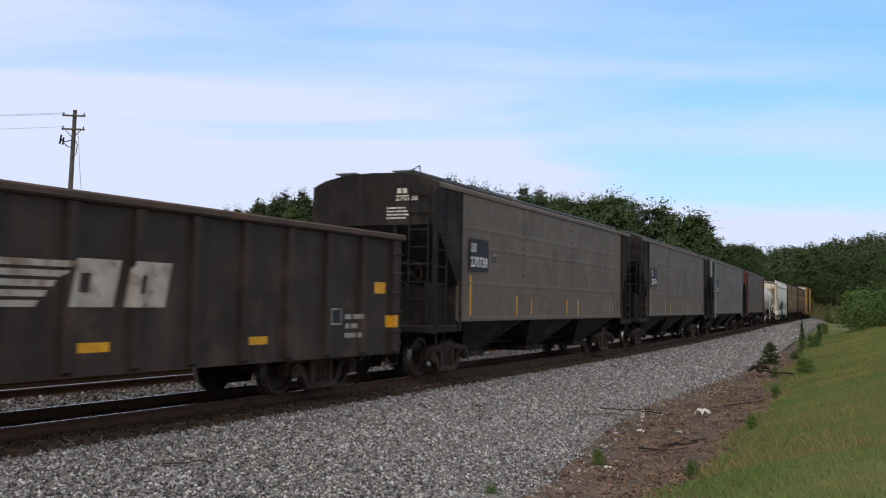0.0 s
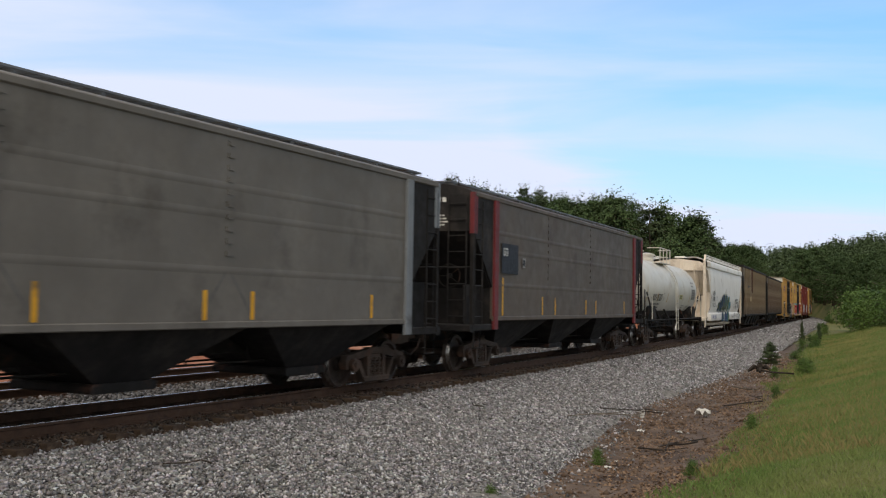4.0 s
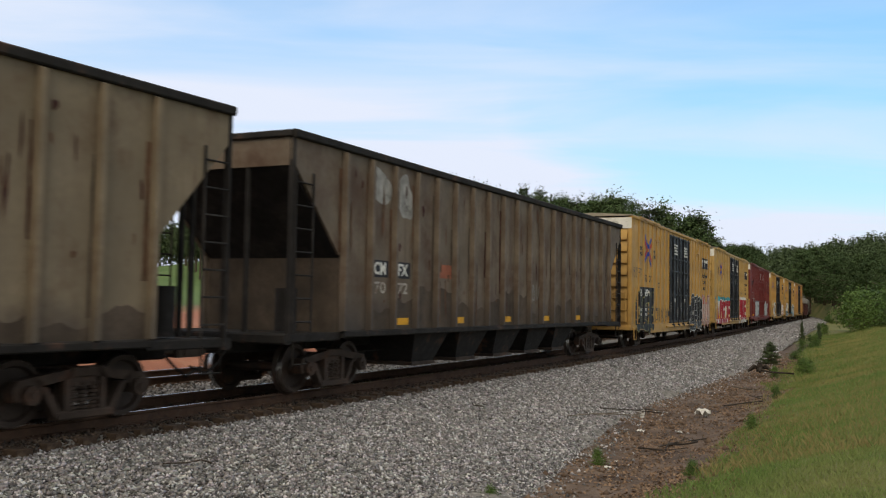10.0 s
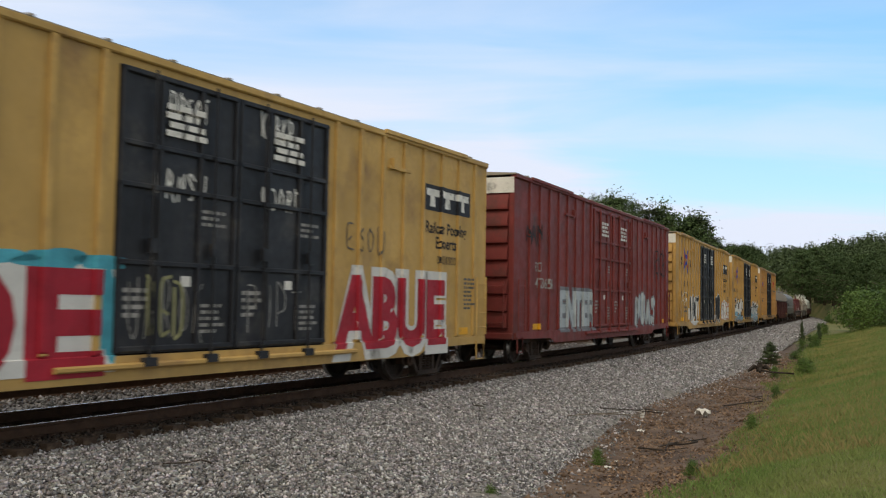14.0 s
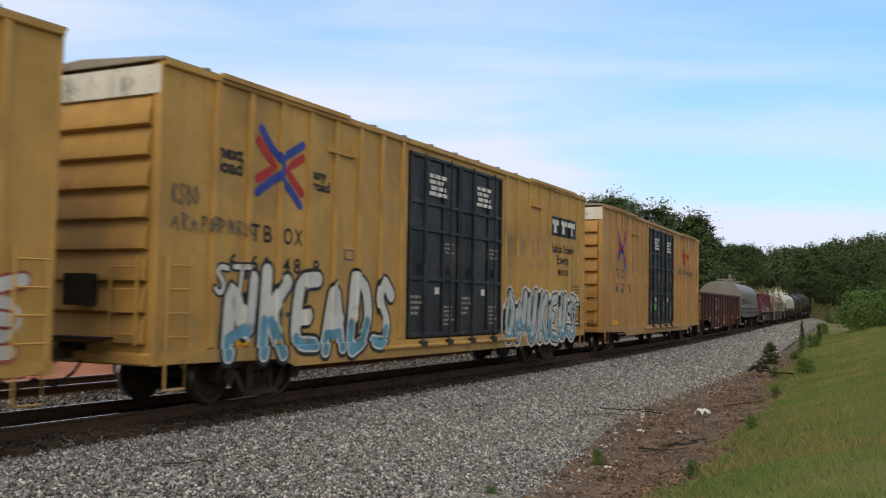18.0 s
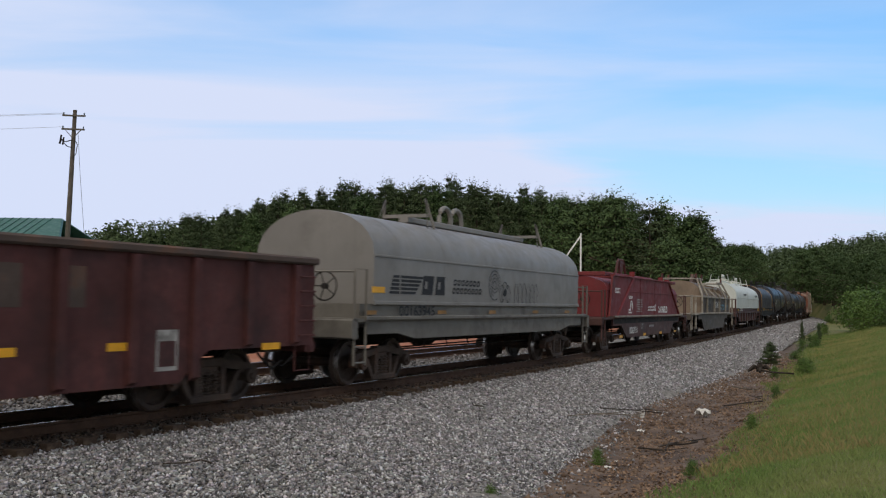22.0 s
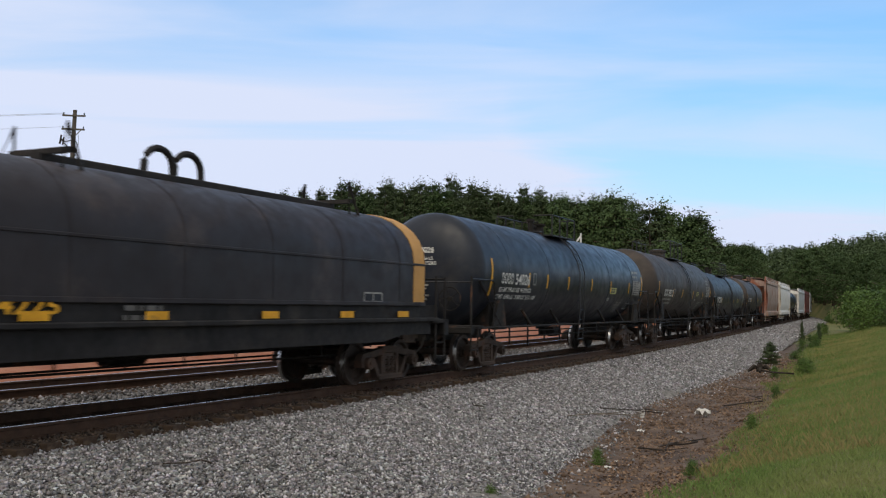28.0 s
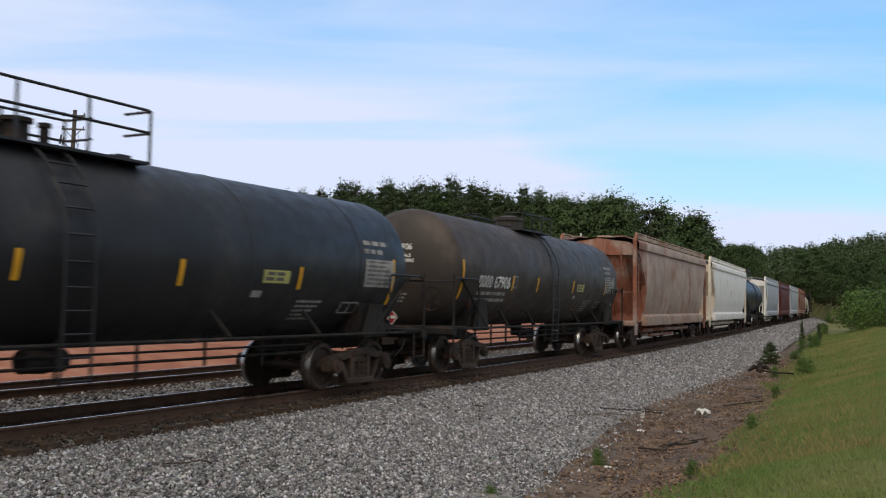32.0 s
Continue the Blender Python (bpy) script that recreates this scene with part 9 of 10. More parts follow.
    write(c, "ABUE", 2.74, 0.86, 1.25, M["spray_red"], y_box - 0.009, 4.34, bold=0.05, name="paint_fill")
    for px, z, w, h, sd in ((-1.76, 3.1, 1.1, 0.4, 22), (0.6, 3.15, 1.1, 0.36, 23), (-1.5, 4.28, 0.85, 0.34, 24), (0.55, 4.3, 0.9, 0.4, 25)):
        scrawl(c, px, z, w, h, M["white_mark"], -1.572, sd, 0.035, 5)
    scrawl(c, -1.85, 1.15, 0.8, 0.75, M["spray_olive_pale"], -1.572, 26, 0.05, 3)
    scrawl(c, -2.2, 1.1, 1.6, 0.8, M["pale_mark"], -1.568, 21, 0.02, 5)
    scrawl(c, 0.3, 1.2, 1.5, 0.7, M["pale_mark"], -1.568, 27, 0.025, 4)
    scrawl(c, 3.1, 2.6, 1.4, 0.5, M["grey_mark"], y_box - 0.008, 15, 0.03, 4)
    c = put(boxcar("dark red boxcar with white roof band and silver sprayed letters", M["box_red"], "plain", door=M["box_red"]), 18.8, 37.6)
    write(c, "473654", -8.0, 2.1, 0.28, M["pale_mark"], y_box, 1.5)
    bars(c, 2, -8.0, 2.55, 0.26, M["pale_mark"], y_box)
    write(c, "ENTER", -5.9, 1.0, 1.05, M["spray_grey"], y_box - 0.004, 3.7, bold=0.11, name="paint_outline")
    write(c, "ENTER", -5.85, 1.05, 0.98, M["spray_silver"], y_box - 0.008, 3.6, bold=0.05, name="paint_fill")
    spray(c, [5, 2, 0, 4], 3.2, 0.95, 3.4, 1.15, M["spray_silver"], M["spray_grey"], y_box - 0.004, 9, 0.24)
    scrawl(c, -8.8, 3.3, 1.4, 0.6, M["spray_black"], y_box - 0.01, 31, 0.05, 3)
    scrawl(c, 6.4, 2.9, 2.2, 1.0, M["spray_black"], y_box - 0.01, 33, 0.05, 3)
    c = put(boxcar("yellow boxcar with black double doors and dark sprayed letters", Y, number="665162", back=-0.10), 39.25, 58.05)
    blotch(c, -4.5, 1.42, 3.2, 1.45, M["spray_white"], y_box - 0.003, 88, "paint_patch", rough=0.10)
    spray(c, [12, 2, 3, 8], -6.05, 0.96, 3.1, 1.18, M["spray_black"], M["spray_white"], y_box - 0.006, 6, 0.20, None, 0.05, 0.09)
    spray(c, [12, 2], 2.80, 0.94, 2.25, 1.22, M["spray_black"], M["spray_black"], y_box - 0.006, 7, 0.34, None, 0.02, 0.06, M["spray_white"])
    blotch(c, 7.1, 1.45, 3.4, 1.2, M["spray_white"], y_box - 0.002, 9, "paint_patch", rough=0.15)
    spray(c, [4, 8, 7, 3], 5.45, 0.90, 3.5, 1.05, M["spray_white"], M["spray_fade_red"], y_box - 0.008, 8, 0.16, None, 0.1, 0.07)
    scrawl(c, -7.9, 1.8, 1.2, 0.5, M["white_mark"], y_box - 0.01, 41, 0.03, 3)
    c = put(boxcar("yellow boxcar with black double doors and silver sprayed letters", Y, number="666488"), 59.75, 78.6)
    spray(c, [5, 6, 3, 0, 11, 4], -8.25, 0.74, 5.3, 1.42, M["spray_white"], M["spray_black"], y_box - 0.005, 10, 0.19, None, 0.12, 0.09, None, None, M["spray_blue"])
    spray(c, [4, 8], -8.5, 1.72, 0.9, 0.5, M["spray_white"], M["spray_black"], y_box - 0.004, 40, 0.16, None, 0.1, 0.14)
    spray(c, [7, 5, 2, 6, 3, 2, 4], 2.62, 0.68, 5.7, 1.30, M["spray_silver"], M["spray_black"], y_box - 0.005, 11, 0.23, M["spray_white"], 0.18, 0.08, M["spray_white"], None, M["spray_blue"])
    spray(c, [4, 3, 5], 7.75, 1.05, 1.1, 0.7, M["spray_silver"], M["spray_black"], y_box - 0.016, 41, 0.13, None, 0.1, 0.12)
    scrawl(c, -9.40, 2.66, 1.85, 0.22, M["grey_mark"], y_box - 0.01, 43, 0.025, 9)
    scrawl(c, -9.40, 3.02, 0.6, 0.30, M["grey_mark"], y_box - 0.01, 44, 0.025, 4)
    scrawl(c, 4.5, 2.7, 0.9, 0.9, M["spray_pink"], y_box - 0.01, 45, 0.05, 2)
    scrawl(c, 2.9, 3.0, 1.3, 0.45, M["grey_mark"], y_box - 0.01, 46, 0.018, 6)
    c = put(boxcar("faded orange-tan boxcar with black double doors", Y3, "worn", number="662831", back=-0.12), 80.5, 99.3)
    cx, cz = -6.95, 3.70
    for pts, mat in (([(-0.6, 0.62), (-0.05, 0.05), (0.6, -0.66)], "blue"), ([(0.62, 0.4), (0.15, 0.05), (-0.1, -0.1), (-0.6, -0.5)], "blue"), ([(-0.6, 0.4), (-0.2, 0.0), (-0.62, -0.2)], "red"), ([(0.6, 0.62), (0.12, 0.0), (0.62, -0.4)], "red")):
        o, f = ribbon([(cx + px, cz + pz) for px, pz in pts], 0.2)
        flat_mark("band", o, f, M[mat], c, y_box - (0.003 if mat == "blue" else 0.006))
    for ch, px in (("T", -7.75), ("B", -7.45), ("O", -6.98), ("X", -6.70)):
        write(c, ch, px, 2.62, 0.32, M["grey_mark"], y_box, 0.22)
    for i, ch in enumerate("662831"):
        write(c, ch, -7.75 + (0, 0.26, 0.75, 1.0, 1.75, 2.0)[i], 2.12, 0.32, M["grey_mark"], y_box, 0.2)
    write(c, "Railcar Pooling Experts", 3.6, 3.16, 0.26, M["grey_mark"], y_box, 3.9)
    for a, w in ((4.7, 0.85), (5.1, 0.2), (5.75, 0.8)):
        patch(c, a, a + w, 3.95, 4.15, M["red"], y_box, name="block_shape")
    patch(c, 4.95, 5.15, 3.6, 3.95, M["red"], y_box - 0.002, name="block_shape")
    patch(c, 6.0, 6.5, 3.5, 3.68, M["red"], y_box, name="block_shape")
    patch(c, -1.6, -1.2, 1.5, 1.75, M["sticker_green"], -1.62, label="bright green sticker")
    # 16 brown gondola
    c = put(gondola("brown gondola with ribs, worn white lettering and yellow reflectors", M["gon_brown"], 8.3, 0.72, 2.36, 14), 101.0, 117.6)
    for px in (-3.44, -2.57, -1.67):
        bars(c, 1, px, 1.51, 0.64, M["dull_white"], -1.546, 1, 0.74)
    for px in (-0.80, 0.13, 1.04, 1.96, 2.92):
        patch(c, px, px + 0.46, 1.55, 2.08, M["gon_rim"], -1.546)
    for ch, px in zip("66135", (-2.57, -1.67, -0.66, 0.12, 1.02)):
        write(c, ch, px, 0.72, 0.42, M["dull_white"], -1.546, 0.38 if ch != "1" else 0.14, bold=0.03)
    patch(c, -7.65, -7.22, 1.20, 1.47, M["yellow_mark"], -1.549)
    for px, z in ((-3.46, 0.94), (0.06, 0.62), (1.92, 0.96), (3.76, 0.97), (6.92, 0.88)):
        patch(c, px, px + 0.46, z, z + 0.11, M["yellow_mark"], -1.549)
    patch(c, 4.64, 5.05, 0.66, 1.24, M["pale_mark"], -1.546)
    patch(c, 4.68, 5.01, 0.72, 1.08, M["gon_brown"], -1.549)
    lines_of_print(c, -6.3, 0.98, 2, 1.4, 0.09, M["pale_mark"], -1.546, 6)
    # 17 grey coil car
    c = put(coil_car("grey coil car with a long round-topped steel hood", 7.2, M["coil_deck_grey"], M["coil_deck_grey"], 1.33, 0.90, 5.35, 0.6), 118.95, 133.35)
    hood(c, -6.35, 6.35, 1.42, 1.62, 2.58, 3.52, M["coil_grey"])
    part("coil_trough", Geo().box(-6.8, 6.4, -1.38, 1.38, 1.32, 1.62), M["coil_deck_grey"], c)
    lift_beam(c, -2.6, 4.9, 3.58, M["coil_grey"], True, -0.02)
    stripes_and_blocks(c, -5.74, 1.83, 0.41, M["black_mark"], -1.427)
    bars(c, 7, -2.76, 2.06, 0.14, M["black_mark"], -1.427, 1.55, 1.15, lean=1.0)
    bars(c, 8, -2.82, 1.87, 0.14, M["black_mark"], -1.427, 1.5, 1.12, lean=1.0)
    bars(c, 2, -5.33, 1.37, 0.22, M["black_mark"], -1.446, 1.0, 0.8)
    write(c, "163945", -4.85, 1.37, 0.22, M["black_mark"], -1.446, 1.12)
    patch(c, -6.43, -5.92, 1.84, 1.96, M["yellow_mark"], -1.427)
    for x in (-6.7, -3.58, -0.72, 2.31, 5.0):
        patch(c, x, x + 0.44, 1.41, 1.49, M["orange_faded"], -1.444)
    for r, a0, a1 in ((0.10, 0, 6.2), (0.19, 0.4, 6.0), (0.28, -0.6, 4.4), (0.37, 0.2, 5.2)):
        o, q = ribbon([(-0.35 + r * math.cos(a0 + (a1 - a0) * i / 20), 2.12 + r * math.sin(a0 + (a1 - a0) * i / 20)) for i in range(21)], 0.022)
        flat_mark("scrawl", o, q, M["black_mark"], c, -1.430)
    for cx, r in ((0.12, 0.22), (0.52, 0.22), (0.32, 0.30)):
        o, q = ribbon([(cx + r * 0.7 * math.cos(0.3 * i), 1.92 + r * math.sin(0.3 * i)) for i in range(20)], 0.022)
        flat_mark("scrawl", o, q, M["black_mark"], c, -1.431)
    blotch(c, 0.32, 1.94, 0.24, 0.2, M["black_mark"], -1.432, 57, "scrawl")
    for k in range(6):
        pts = [(0.98 + 0.30 * k, 1.68), (0.98 + 0.30 * k, 2.05 + 0.06 * (k % 3)), (1.10 + 0.30 * k, 2.22), (1.24 + 0.30 * k, 2.0), (1.14 + 0.30 * k, 1.86), (1.26 + 0.30 * k, 1.66 - 0.05 * (k % 2))]
        o, q = ribbon(pts, 0.022)
        flat_mark("scrawl", o, q, M["black_mark"], c, -1.430)
    # 18 red coil car
    c = put(coil_car("dark red coil car with ribbed steel hood and open lifting frames", 7.7, M["coil_brown_deck"], M["coil_brown_deck"], 1.22, 0.46, 5.9, 1.7), 134.9, 150.3)
    RED = M["coil_red"]
    hood(c, -6.2, 6.45, 1.26, 1.24, 2.20, 2.72, RED)
    for sgn in (-1, 1):
        ya, yb = sorted((sgn * 1.30, sgn * 1.36))
        part("side_plate", Geo().prism_y([(-6.15, 1.24), (6.40, 1.24), (3.95, 2.72), (-5.75, 2.70)], ya, yb), RED, c)
        part("diagonal_flange", Geo().tube([(-5.2, sgn * 1.37, 1.24), (-2.72, sgn * 1.37, 2.72)], 0.06, 6), RED, c)
        part("diagonal_flange", Geo().tube([(6.45, sgn * 1.37, 1.24), (3.97, sgn * 1.37, 2.74)], 0.06, 6), RED, c)
        part("plate_seam", Geo().bevelled(-3.6, 4.8, *sorted((sgn * 1.355, sgn * 1.375)), 2.16, 2.20, 0.006), RED, c)
        part("top_flange", Geo().bevelled(-5.75, 4.0, *sorted((sgn * 1.25, sgn * 1.42)), 2.70, 2.76, 0.015), RED, c)
        for xp, zt in ((-2.62, 2.96), (2.6, 2.90), (3.95, 2.84)):
            part("stacking_post", Geo().bevelled(xp - 0.09, xp + 0.09, *sorted((sgn * 1.2, sgn * 1.4)), 2.68, zt, 0.02), RED, c)
        part("stacking_arm", Geo().bevelled(-6.2, -2.6, *sorted((sgn * 1.08, sgn * 1.2)), 2.70, 2.84, 0.02), RED, c)
        part("stacking_arm", Geo().bevelled(3.95, 6.40, *sorted((sgn * 1.08, sgn * 1.2)), 2.68, 2.80, 0.02), RED, c)
        for xr in (-1.5, 1.2):
            part("side_stiffener", Geo().box(xr - 0.02, xr + 0.02, *sorted((sgn * 1.36, sgn * 1.375)), 1.26, 2.70), RED, c)
    # pale strip paints the sunlit deck edge, black strip the shade below it
    for sgn in (-1, 1):
        part("deck_lip", Geo().bevelled(-6.2, 6.3, *sorted((sgn * 1.50, sgn * 1.57)), 1.225, 1.285, 0.01), M["cage_pale"], c, "pale strip painting the sunlit deck edge")
        part("sill_recess", Geo().box(-5.9, 5.9, *sorted((sgn * 1.441, sgn * 1.444)), 0.99, 1.18), M["under"], c)
    part("top_plate", Geo().bevelled(-2.5, 2.7, -0.9, 0.9, 2.74, 2.88, 0.04), RED, c)
    part("end_beam", Geo().bevelled(-6.25, -6.1, -1.2, 1.2, 2.70, 2.84, 0.02), RED, c)
    part("end_beam", Geo().bevelled(6.28, 6.42, -1.2, 1.2, 2.68, 2.80, 0.02), RED, c)
    part("lift_loop", Geo().tube([(-0.16, 0, 2.85), (0.20, 0, 3.50), (0.32, 0, 3.57), (1.12, 0, 3.57), (1.24, 0, 3.50), (1.63, 0, 2.85)], 0.055, 8).prism_y([(0.58, 2.86), (0.80, 2.86), (0.90, 3.22), (1.14, 3.55), (0.30, 3.55), (0.50, 3.22)], -0.05, 0.05), M["gon_brown"], c)
    y = -1.368
    def arc(cx, cz, r, a0, a1, w):
        o, q = ribbon([(cx + r * math.cos(a0 + (a1 - a0) * i / 14), cz + r * math.sin(a0 + (a1 - a0) * i / 14)) for i in range(15)], w)
        flat_mark("sign", o, q, M["white_mark"], c, y)
    arc(-2.98, 1.62, 0.20, -0.5, 3.6, 0.055)
    arc(-2.98, 1.62, 0.11, -0.5, 3.6, 0.055)
    patch(c, -3.43, -2.93, 1.36, 1.42, M["white_mark"], y, name="sign")
    patch(c, -3.43, -3.05, 1.46, 1.52, M["white_mark"], y, name="sign")
    patch(c, -5.45, -4.75, 2.10, 2.28, M["white_mark"], y, name="notice")
    patch(c, -5.42, -4.78, 2.13, 2.25, RED, y - 0.003, name="notice")
    lines_of_print(c, -5.38, 2.20, 2, 0.55, 0.035, M["white_mark"], y - 0.006, 12, gap=1.6)
    bars(c, 7, -3.42, 1.91, 0.11, M["white_mark"], y, 0.8, 0.65)
    lines_of_print(c, -2.16, 1.86, 6, 1.15, 0.045, M["pale_mark"], y, 3, gap=2.0)
    bars(c, 14, -0.18, 1.56, 0.085, M["white_mark"], y, 1.0, 0.75)
    patch(c, -0.19, 1.15, 1.50, 1.52, M["white_mark"], y, name="sign")
    patch(c, -0.19, 1.15, 1.46, 1.48, M["white_mark"], y, name="sign")
    arc(1.24, 1.58, 0.12, 0, 6.2832, 0.07)
    write(c, "Coil", 1.78, 1.38, 0.26, M["white_mark"], y, 0.62)
    write(c, "SHIELD", 2.46, 1.38, 0.26, M["white_mark"], y, 1.30, bold=0.035)
    bars(c, 2, -3.58, 0.60, 0.24, M["white_mark"], -1.446, 0.95, 0.75)
    write(c, "631311", -3.14, 0.60, 0.24, M["white_mark"], -1.446, 0.84)
    write(c, "LD LMT", -1.75, 0.88, 0.09, M["pale_mark"], -1.446, 0.4)
    write(c, "LT WT", -1.75, 0.74, 0.09, M["pale_mark"], -1.446, 0.4)
    lines_of_print(c, -0.3, 0.80, 1, 1.0, 0.08, M["pale_mark"], -1.446, 6)
    for x in (-5.1, -1.29, 1.76, 4.83):
        patch(c, x, x + 0.46, 0.47, 0.57, M["yellow_mark"], -1.446)
    # 19 tan coil car with cages
    c = put(coil_car("mud-coloured coil car with hoods inside pale steel cages", 8.5, M["cage_pale"], M["coil_dirty"], 1.27, 0.40, 6.6, 2.6), 151.7, 168.7)
    for x0, x1, z2 in ((-4.3, -1.2, 3.08), (-1.15, 4.6, 2.66), (4.65, 7.15, 3.02)):
        ring = hood_profile(1.32, 1.29, 2.2, z2)
        k = len(ring)
        lean0, lean1 = (0.85 if x0 < -4 else 0.0), (0.35 if x1 > 7 else 0.0)
        vs = [(x0 + lean0 * max(0.0, z - 2.1), y, z) for y, z in ring] + [(x1 - lean1 * max(0.0, z - 2.1), y, z) for y, z in ring]
        h = part("hood", Geo().add(vs, [tuple(range(k))[::-1], tuple(range(k, 2 * k))] + [(i, (i + 1) % k, k + (i + 1) % k, k + i) for i in range(k)]), M["coil_tan"], c, "dusty brown rounded hood")
        part("hood_lip", Geo().bevelled(x0 + 0.1, x1 - 0.1, -1.35, -1.31, 2.18, 2.26, 0.01), M["coil_tan"], h)
    for sgn in (-1, 1):
        part("trough_wall", Geo().box(-4.3, 7.15, *sorted((sgn * 1.33, sgn * 1.36)), 1.28, 2.15), M["trough_dark"], c)
        for xb, xt, hi in ((-4.35, -3.3, 3.22), (-2.5, -2.4, 3.2), (0.36, 0.36, 2.76), (2.47, 2.47, 2.76), (5.3, 5.3, 3.1), (7.18, 6.8, 3.18)):
            part("cage_post", Geo().bevelled(xb - 0.06, xb + 0.06, *sorted((sgn * 1.36, sgn * 1.46)), 1.28, 2.3, 0.015).tube([(xb, sgn * 1.41, 2.26), (xt, sgn * 0.95, hi)], 0.055), M["cage_pale"], c)
        part("cage_rail", Geo().bevelled(-4.35, 7.18, *sorted((sgn * 1.37, sgn * 1.45)), 2.14, 2.24, 0.015), M["cage_pale"], c)
        part("top_rail", Geo().bevelled(-3.35, -1.3, *sorted((sgn * 0.90, sgn * 1.0)), 3.13, 3.23, 0.015), M["cage_pale"], c)
        part("top_rail", Geo().bevelled(4.6, 6.85, *sorted((sgn * 0.90, sgn * 1.0)), 3.08, 3.18, 0.015), M["cage_pale"], c)
        part("mid_rail", Geo().bevelled(-1.2, 4.6, *sorted((sgn * 0.90, sgn * 1.0)), 2.70, 2.80, 0.015), M["cage_pale"], c)
        part("end_hand_rail", Geo().bevelled(-6.8, -6.7, *sorted((sgn * 1.38, sgn * 1.48)), 0.5, 2.15, 0.015), M["cage_pale"], c)
        for xh in (-3.3, -1.4, 6.7):
            part("horn", Geo().prism_y([(xh - 0.2, 3.2), (xh + 0.2, 3.2), (xh - 0.05, 3.46)], *sorted((sgn * 0.88, sgn * 0.98))), M["rust_blotch"], c)
    for x, z in ((-4.35, 2.19), (-3.3, 3.18), (6.8, 3.13)):
        part("cage_cross", Geo().tube([(x, -1.4 if z < 3 else -0.95, z), (x, 1.4 if z < 3 else 0.95, z)], 0.05), M["cage_pale"], c)
    part("lift_arch", Geo().tube([(0.2, 0, 2.7), (1.2, 0, 3.5), (2.3, 0, 3.5), (3.9, 0, 2.75)], 0.09, 8).tube([(1.35, 0, 2.6), (1.4, 0, 3.5)], 0.08, 8).tube([(2.15, 0, 2.6), (2.1, 0, 3.5)], 0.08, 8).box(1.2, 2.3, -0.12, 0.12, 3.40, 3.58), M["gon_rim"], c)
    stripes_and_blocks(c, -3.05, 1.46, 0.36, M["black_mark"], -1.364)
    spray(c, [0, 4, 6, 4, 0, 3], 0.6, 1.60, 1.68, 0.36, M["spray_white"], M["spray_grey"], -1.368, 44, 0.16, None, 0.2, 0.06)
    for i, ch in enumerate("PROTECTOR"):
        write(c, ch, 2.62 + i * 0.455, 1.50, 0.30, M["spray_blue"], -1.366, 0.26, bold=0.04)
    bars(c, 2, -2.93, 0.66, 0.24, M["grey_mark"], -1.446, 1.1, 0.85)
    write(c, "188804", -2.35, 0.66, 0.24, M["grey_mark"], -1.446, 1.2)
    patch(c, -3.75, -3.40, 0.66, 0.92, M["grey_mark"], -1.446)
    patch(c, -3.71, -3.44, 0.70, 0.88, M["coil_dirty"], -1.449)
    # 20 white coil car
    c = put(coil_car("white-hooded coil car on a dark red frame", 9.5, M["coil_brown_deck"], M["coil_brown_deck"], 1.25, 0.62, 7.3, 1.2, True), 170.2, 189.2)
    for x0, x1 in ((-8.15, 0.05), (0.15, 8.85)):
        hood(c, x0, x1, 1.42, 1.58, 2.30, 3.42, M["coil_white"])
        lift_beam(c, x0 + 2.0, x1 - 1.8, 3.42, M["coil_white"])
    part("coil_trough", Geo().box(-8.2, 8.9, -1.36, 1.36, 1.26, 1.58), M["coil_brown_deck"], c)
    for x in (-3.4, 5.4):
        stripes_and_blocks(c, x, 2.30, 0.34, M["black_mark"], -1.40)
    bars(c, 2, -6.2, 1.36, 0.22, M["white_mark"], -1.446)
    write(c, "627723", -5.7, 1.36, 0.22, M["white_mark"], -1.446, 1.15)
    patch(c, -7.6, -7.2, 1.36, 1.5, M["yellow_mark"], -1.446)
    patch(c, 7.6, 8.2, 1.36, 1.56, M["yellow_mark"], -1.446)
    # 21 dark coil car
    c = put(coil_car("black-brown coil car with tan bands round its hood", 7.3, M["black"], M["black"], 1.30, 0.88, 5.5, 0.7), 190.5, 205.1)
    hood(c, -6.2, 6.35, 1.42, 1.62, 2.48, 3.58, M["coil_black"])
    for x in (-6.15, 5.86):
        ring = [(y * 1.008, z if z < 2.4 else 2.48 + (z - 2.48) * 1.012) for y, z in hood_profile(1.42, 1.63, 2.48, 3.58)]
        n = len(ring)
        part("hood_band", Geo().prism_x(ring, x, x + 0.46), M["band_tan"], c, "tan-painted band")
    part("coil_trough", Geo().box(-6.9, 6.9, -1.39, 1.39, 1.28, 1.62), M["black"], c)
    lift_beam(c, -2.55, 4.75, 3.58, M["black"], True, 0.18)
    bars(c, 2, -5.05, 1.37, 0.22, M["yellow_mark"], -1.446)
    write(c, "164225", -4.55, 1.46, 0.20, M["yellow_mark"], -1.446, 1.3)
    for x in (-6.6, -3.84, -1.78, 0.80, 3.1, 5.19):
        patch(c, x, x + 0.44, 1.37, 1.49, M["yellow_mark"], -1.447)
    patch(c, 3.9, 4.6, 1.66, 1.86, M["pale_mark"], -1.428)
    patch(c, 3.94, 4.23, 1.69, 1.83, M["plate"], -1.431)
    patch(c, 4.27, 4.56, 1.69, 1.83, M["plate"], -1.431)
    lines_of_print(c, -2.2, 1.5, 2, 1.0, 0.07, M["grey_mark"], -1.446, 7)
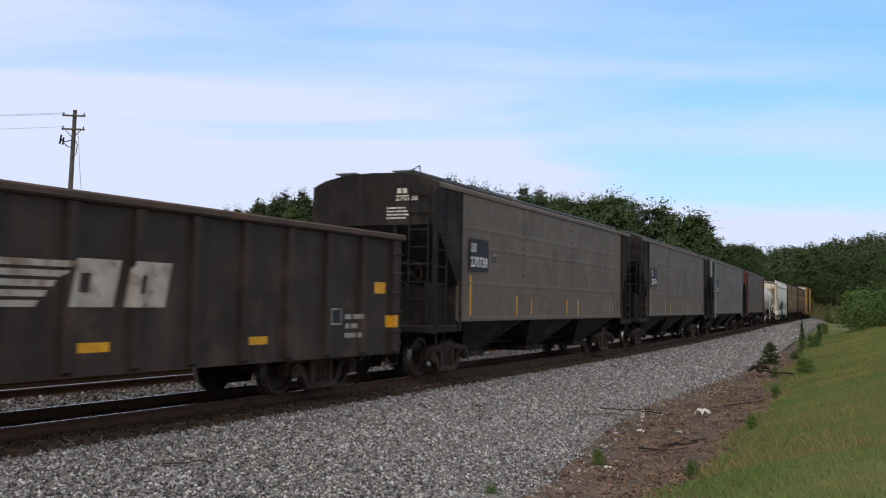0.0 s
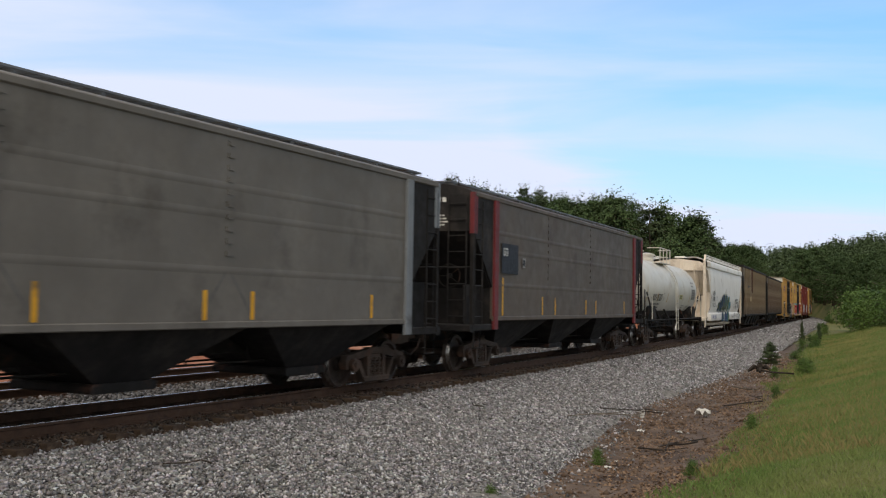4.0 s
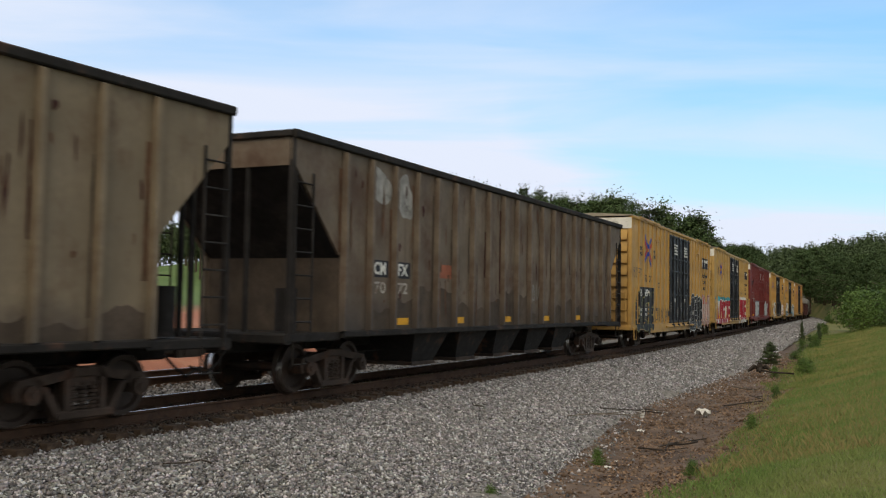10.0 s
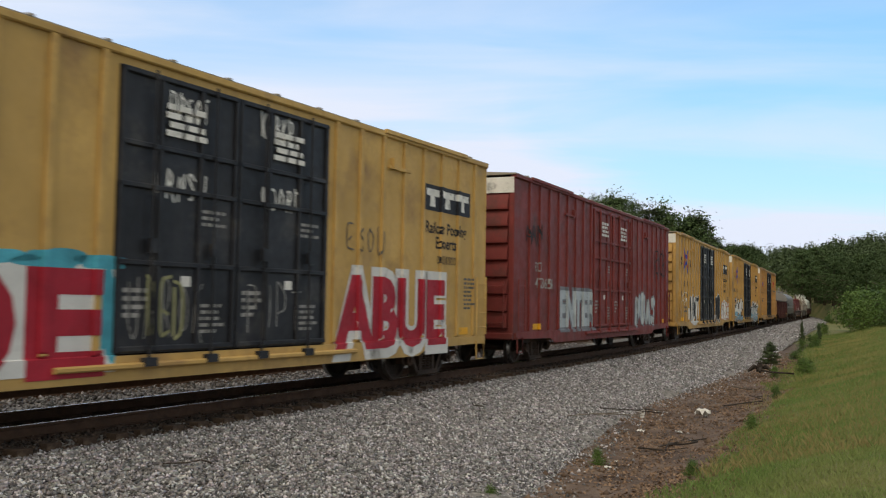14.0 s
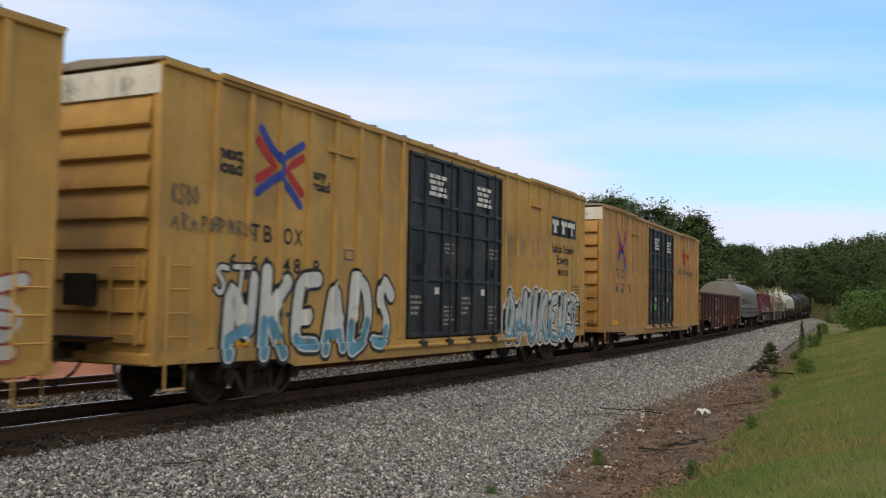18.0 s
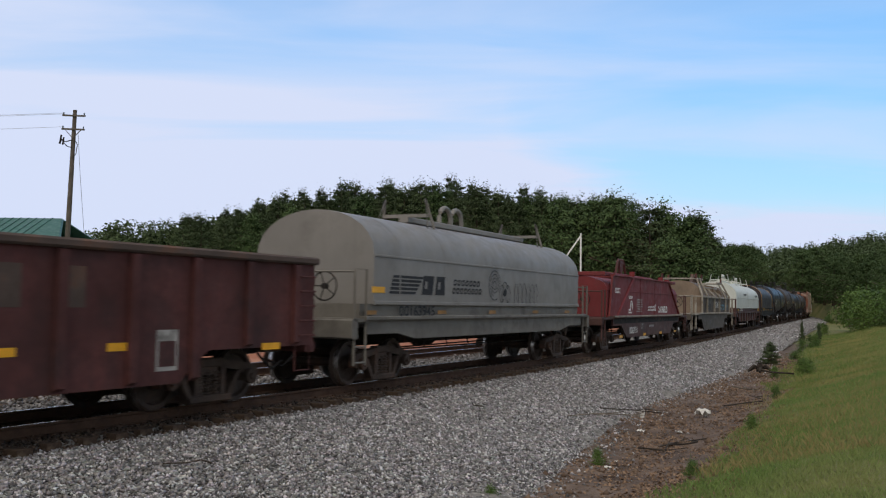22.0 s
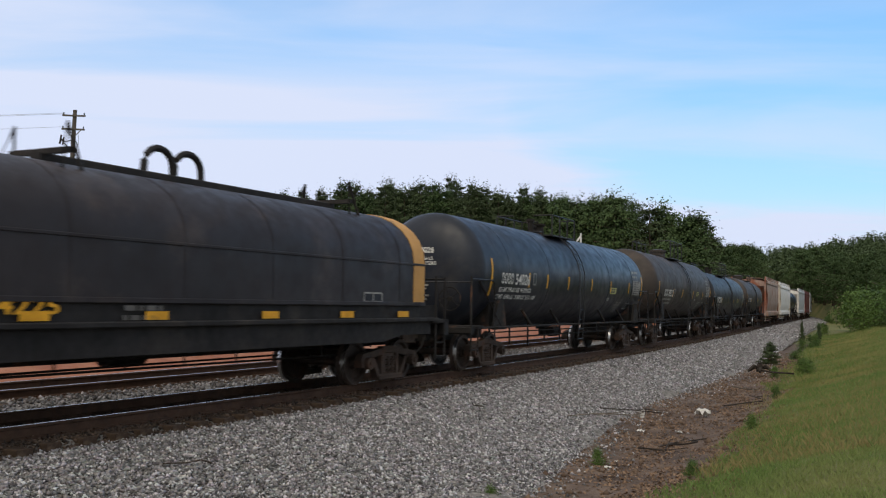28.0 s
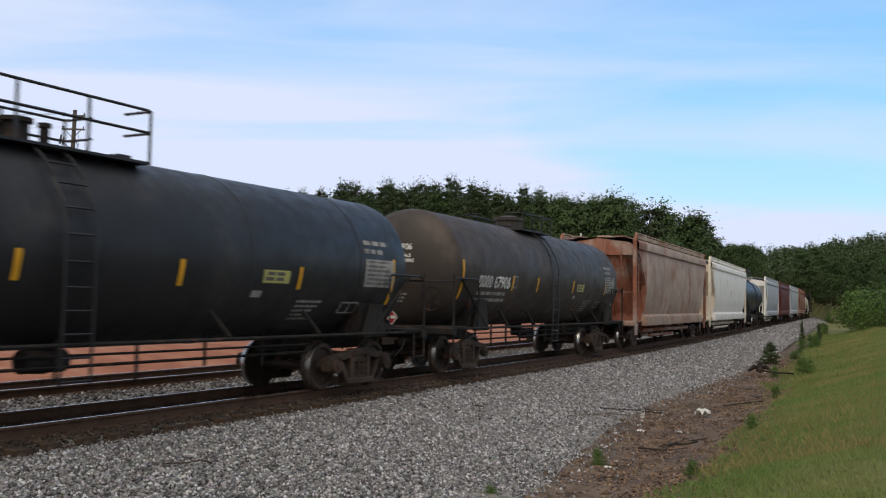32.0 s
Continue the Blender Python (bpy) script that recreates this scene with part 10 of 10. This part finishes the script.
    # 22 to 25 tank cars
    c = put(tank_car("blue-black tank car with white lettering and yellow stripes", M["tank_blue"], 8.85, 1.46, 2.46, "54026", truck=6.9, rail=M["tank_black"], dome="valves", band_x=[-7.52, -4.85, -3.35, -1.4, 1.05, 3.35, 5.82, 7.75], mark_x=-0.35, dish=0.6, over=0.35, text=(-6.85, 2.04, 2.31, 0.28), top_rail=0.5, plat=1.15), 206.3, 224.0)
    write(c, "LD LMT 199100 LBS  90 300 KGS", -6.9, 1.96, 0.12, M["white_mark"], 0.008, 2.3, (1.46, 2.46))
    write(c, "LT WT   63900 LBS  29 000 KGS  NEW 11-89", -7.0, 1.76, 0.12, M["white_mark"], 0.008, 2.9, (1.46, 2.46))
    put(tank_car("dusty brown tank car with white lettering and yellow stripes", M["tank_brown"], 7.85, 1.50, 2.58, "95212", truck=6.0, rail=M["tank_black"], band_x=[-6.9, -3.6, -1.3, 1.7, 4.7, 7.15], mark_x=0.0, dish=0.55, over=0.15, text=(-5.62, 2.0, 2.24, 0.30), top_rail=0.7, plat=1.5), 225.2, 240.9)
    put(tank_car("black tank car with guard rail on top and white lettering", M["tank_black"], 8.85, 1.43, 2.36, "123766", truck=6.95, rail=M["tank_black"], dome="valves", band_x=[-7.95, -4.3, -1.2, 1.6, 4.5, 7.6], mark_x=-0.35, dish=0.55, over=0.3, text=(-6.87, 2.3, 2.06, 0.34), top_rail=0.66, plat=1.75), 241.7, 259.4)
    put(tank_car("brown tank car with white lettering and yellow stripes", M["tank_brown"], 7.25, 1.43, 2.48, "67906", truck=5.5, rail=M["tank_black"], band_x=[-6.6, -3.4, -1.5, 1.7, 5.2], mark_x=-0.3, dish=0.5, over=0.15, text=(-5.6, 2.0, 2.20, 0.30), top_rail=0.35, plat=1.2), 260.8, 275.3)
    for car, _ in train:
        if car.name.startswith("boxcar"):
            over_ribs(car, sill=0.905)
    # cars still far up the line
    put(bowed_hopper("rust-streaked covered hopper with pale lower side", M["acf_rust"], M["acf_orange"], 8.3), 277.0, 293.7)
    put(bowed_hopper("off-white covered hopper with rust spots", M["acf_white"], M["acf_cream"], 9.4), 295.3, 314.2)
    put(tank_car("black tank car behind a white hopper", M["tank_blue"], 7.3, 1.45, 2.5, "", truck=5.4), 315.8, 330.4)
    put(bowed_hopper("pale grey covered hopper", M["acf_grey"], M["acf_white"], 8.65), 332.0, 349.4)
    put(bowed_hopper("dark red covered hopper", M["acf_dark"], M["acf_dark"], 8.65), 351.0, 368.4)
    put(bowed_hopper("grey covered hopper far up the line", M["acf_grey"], M["acf_grey"], 8.65), 370.0, 387.4)
    put(bowed_hopper("rust-red covered hopper far up the line", M["acf_orange"], M["acf_orange"], 8.65), 389.0, 406.4)
    put(tank_car("white tank car far up the line", M["tank_white"], 7.3, 1.45, 2.5, "", truck=5.4), 408.0, 422.6)
    put(bowed_hopper("dark covered hopper far up the line", M["hop_brown"], M["hop_black"], 8.65), 424.2, 441.6)


M["spray_teal"] = surface("teal_spray", (0.035, 0.12, 0.13), 0.6, 0, 0.25, 2, bump=0.03)
M["spray_grey_white"] = surface("dull_white_spray", (0.46, 0.46, 0.45), 0.65, 0, 0.15, 2, GRIME, 0.25, 2, bump=0.03)
M["spray_pale_pink"] = surface("pale_pink_spray", (0.50, 0.40, 0.36), 0.7, 0, 0.2, 3, (0.42, 0.2, 0.16), 0.3, 3, bump=0.03)
M["spray_cyan"] = surface("cyan_spray", (0.07, 0.36, 0.46), 0.6, 0, 0.2, 2, bump=0.03)
M["spray_green"] = surface("leaf_green_spray", (0.10, 0.18, 0.045), 0.6, 0, 0.25, 2, bump=0.03)
M["spray_olive"] = surface("olive_spray", (0.17, 0.17, 0.05), 0.6, 0, 0.25, 2, bump=0.03)
M["spray_olive_pale"] = surface("pale_olive_spray", (0.30, 0.29, 0.14), 0.6, 0, 0.25, 2, bump=0.03)
M["spray_navy"] = surface("navy_spray", (0.03, 0.055, 0.15), 0.6, 0, 0.25, 2, bump=0.03)
M["spray_fade_red"] = surface("faded_red_spray", (0.40, 0.10, 0.08), 0.65, 0, 0.25, 2, bump=0.03)
M["orange_faded"] = surface("faded_orange_reflector", (0.30, 0.16, 0.05), 0.6, 0, 0.2, 3, bump=0.03)
build_train()


def motions():
    for car, mid in train:
        rows = []
        for i in range(0, 33):
            t = float(i)
            rows.append((t, car_pose(mid - run_of(t))))
        walk(car, rows)
    homes = {c: m for c, m in train}
    for car, wheel, x in spinning:
        u = homes[car] + x
        rows = [(0.0, 0.0)]
        k0, k1 = None, None
        lo, hi = u + 13.0, u - 34.0          # while the wheel runs past the camera
        ts = [i / FPS for i in range(0, 32 * FPS + 1) if -13.0 < u - run_of(i / FPS) < 34.0]
        if len(ts) < 3:
            continue
        start = run_of(ts[0])
        place = Vector((x - (wheel.parent.location.x), 0, WHEEL_R))
        keys = []
        if ts[0] > 0:
            keys.append((0.0, 0.0))
        for t in ts:
            keys.append((t, -(run_of(t) - start) / WHEEL_R))
        if ts[-1] < 32.0:
            keys.append((32.0, keys[-1][1]))
        walk(wheel, [(t, Matrix.Translation(place) @ Matrix.Rotation(a, 4, "Y")) for t, a in keys])


motions()
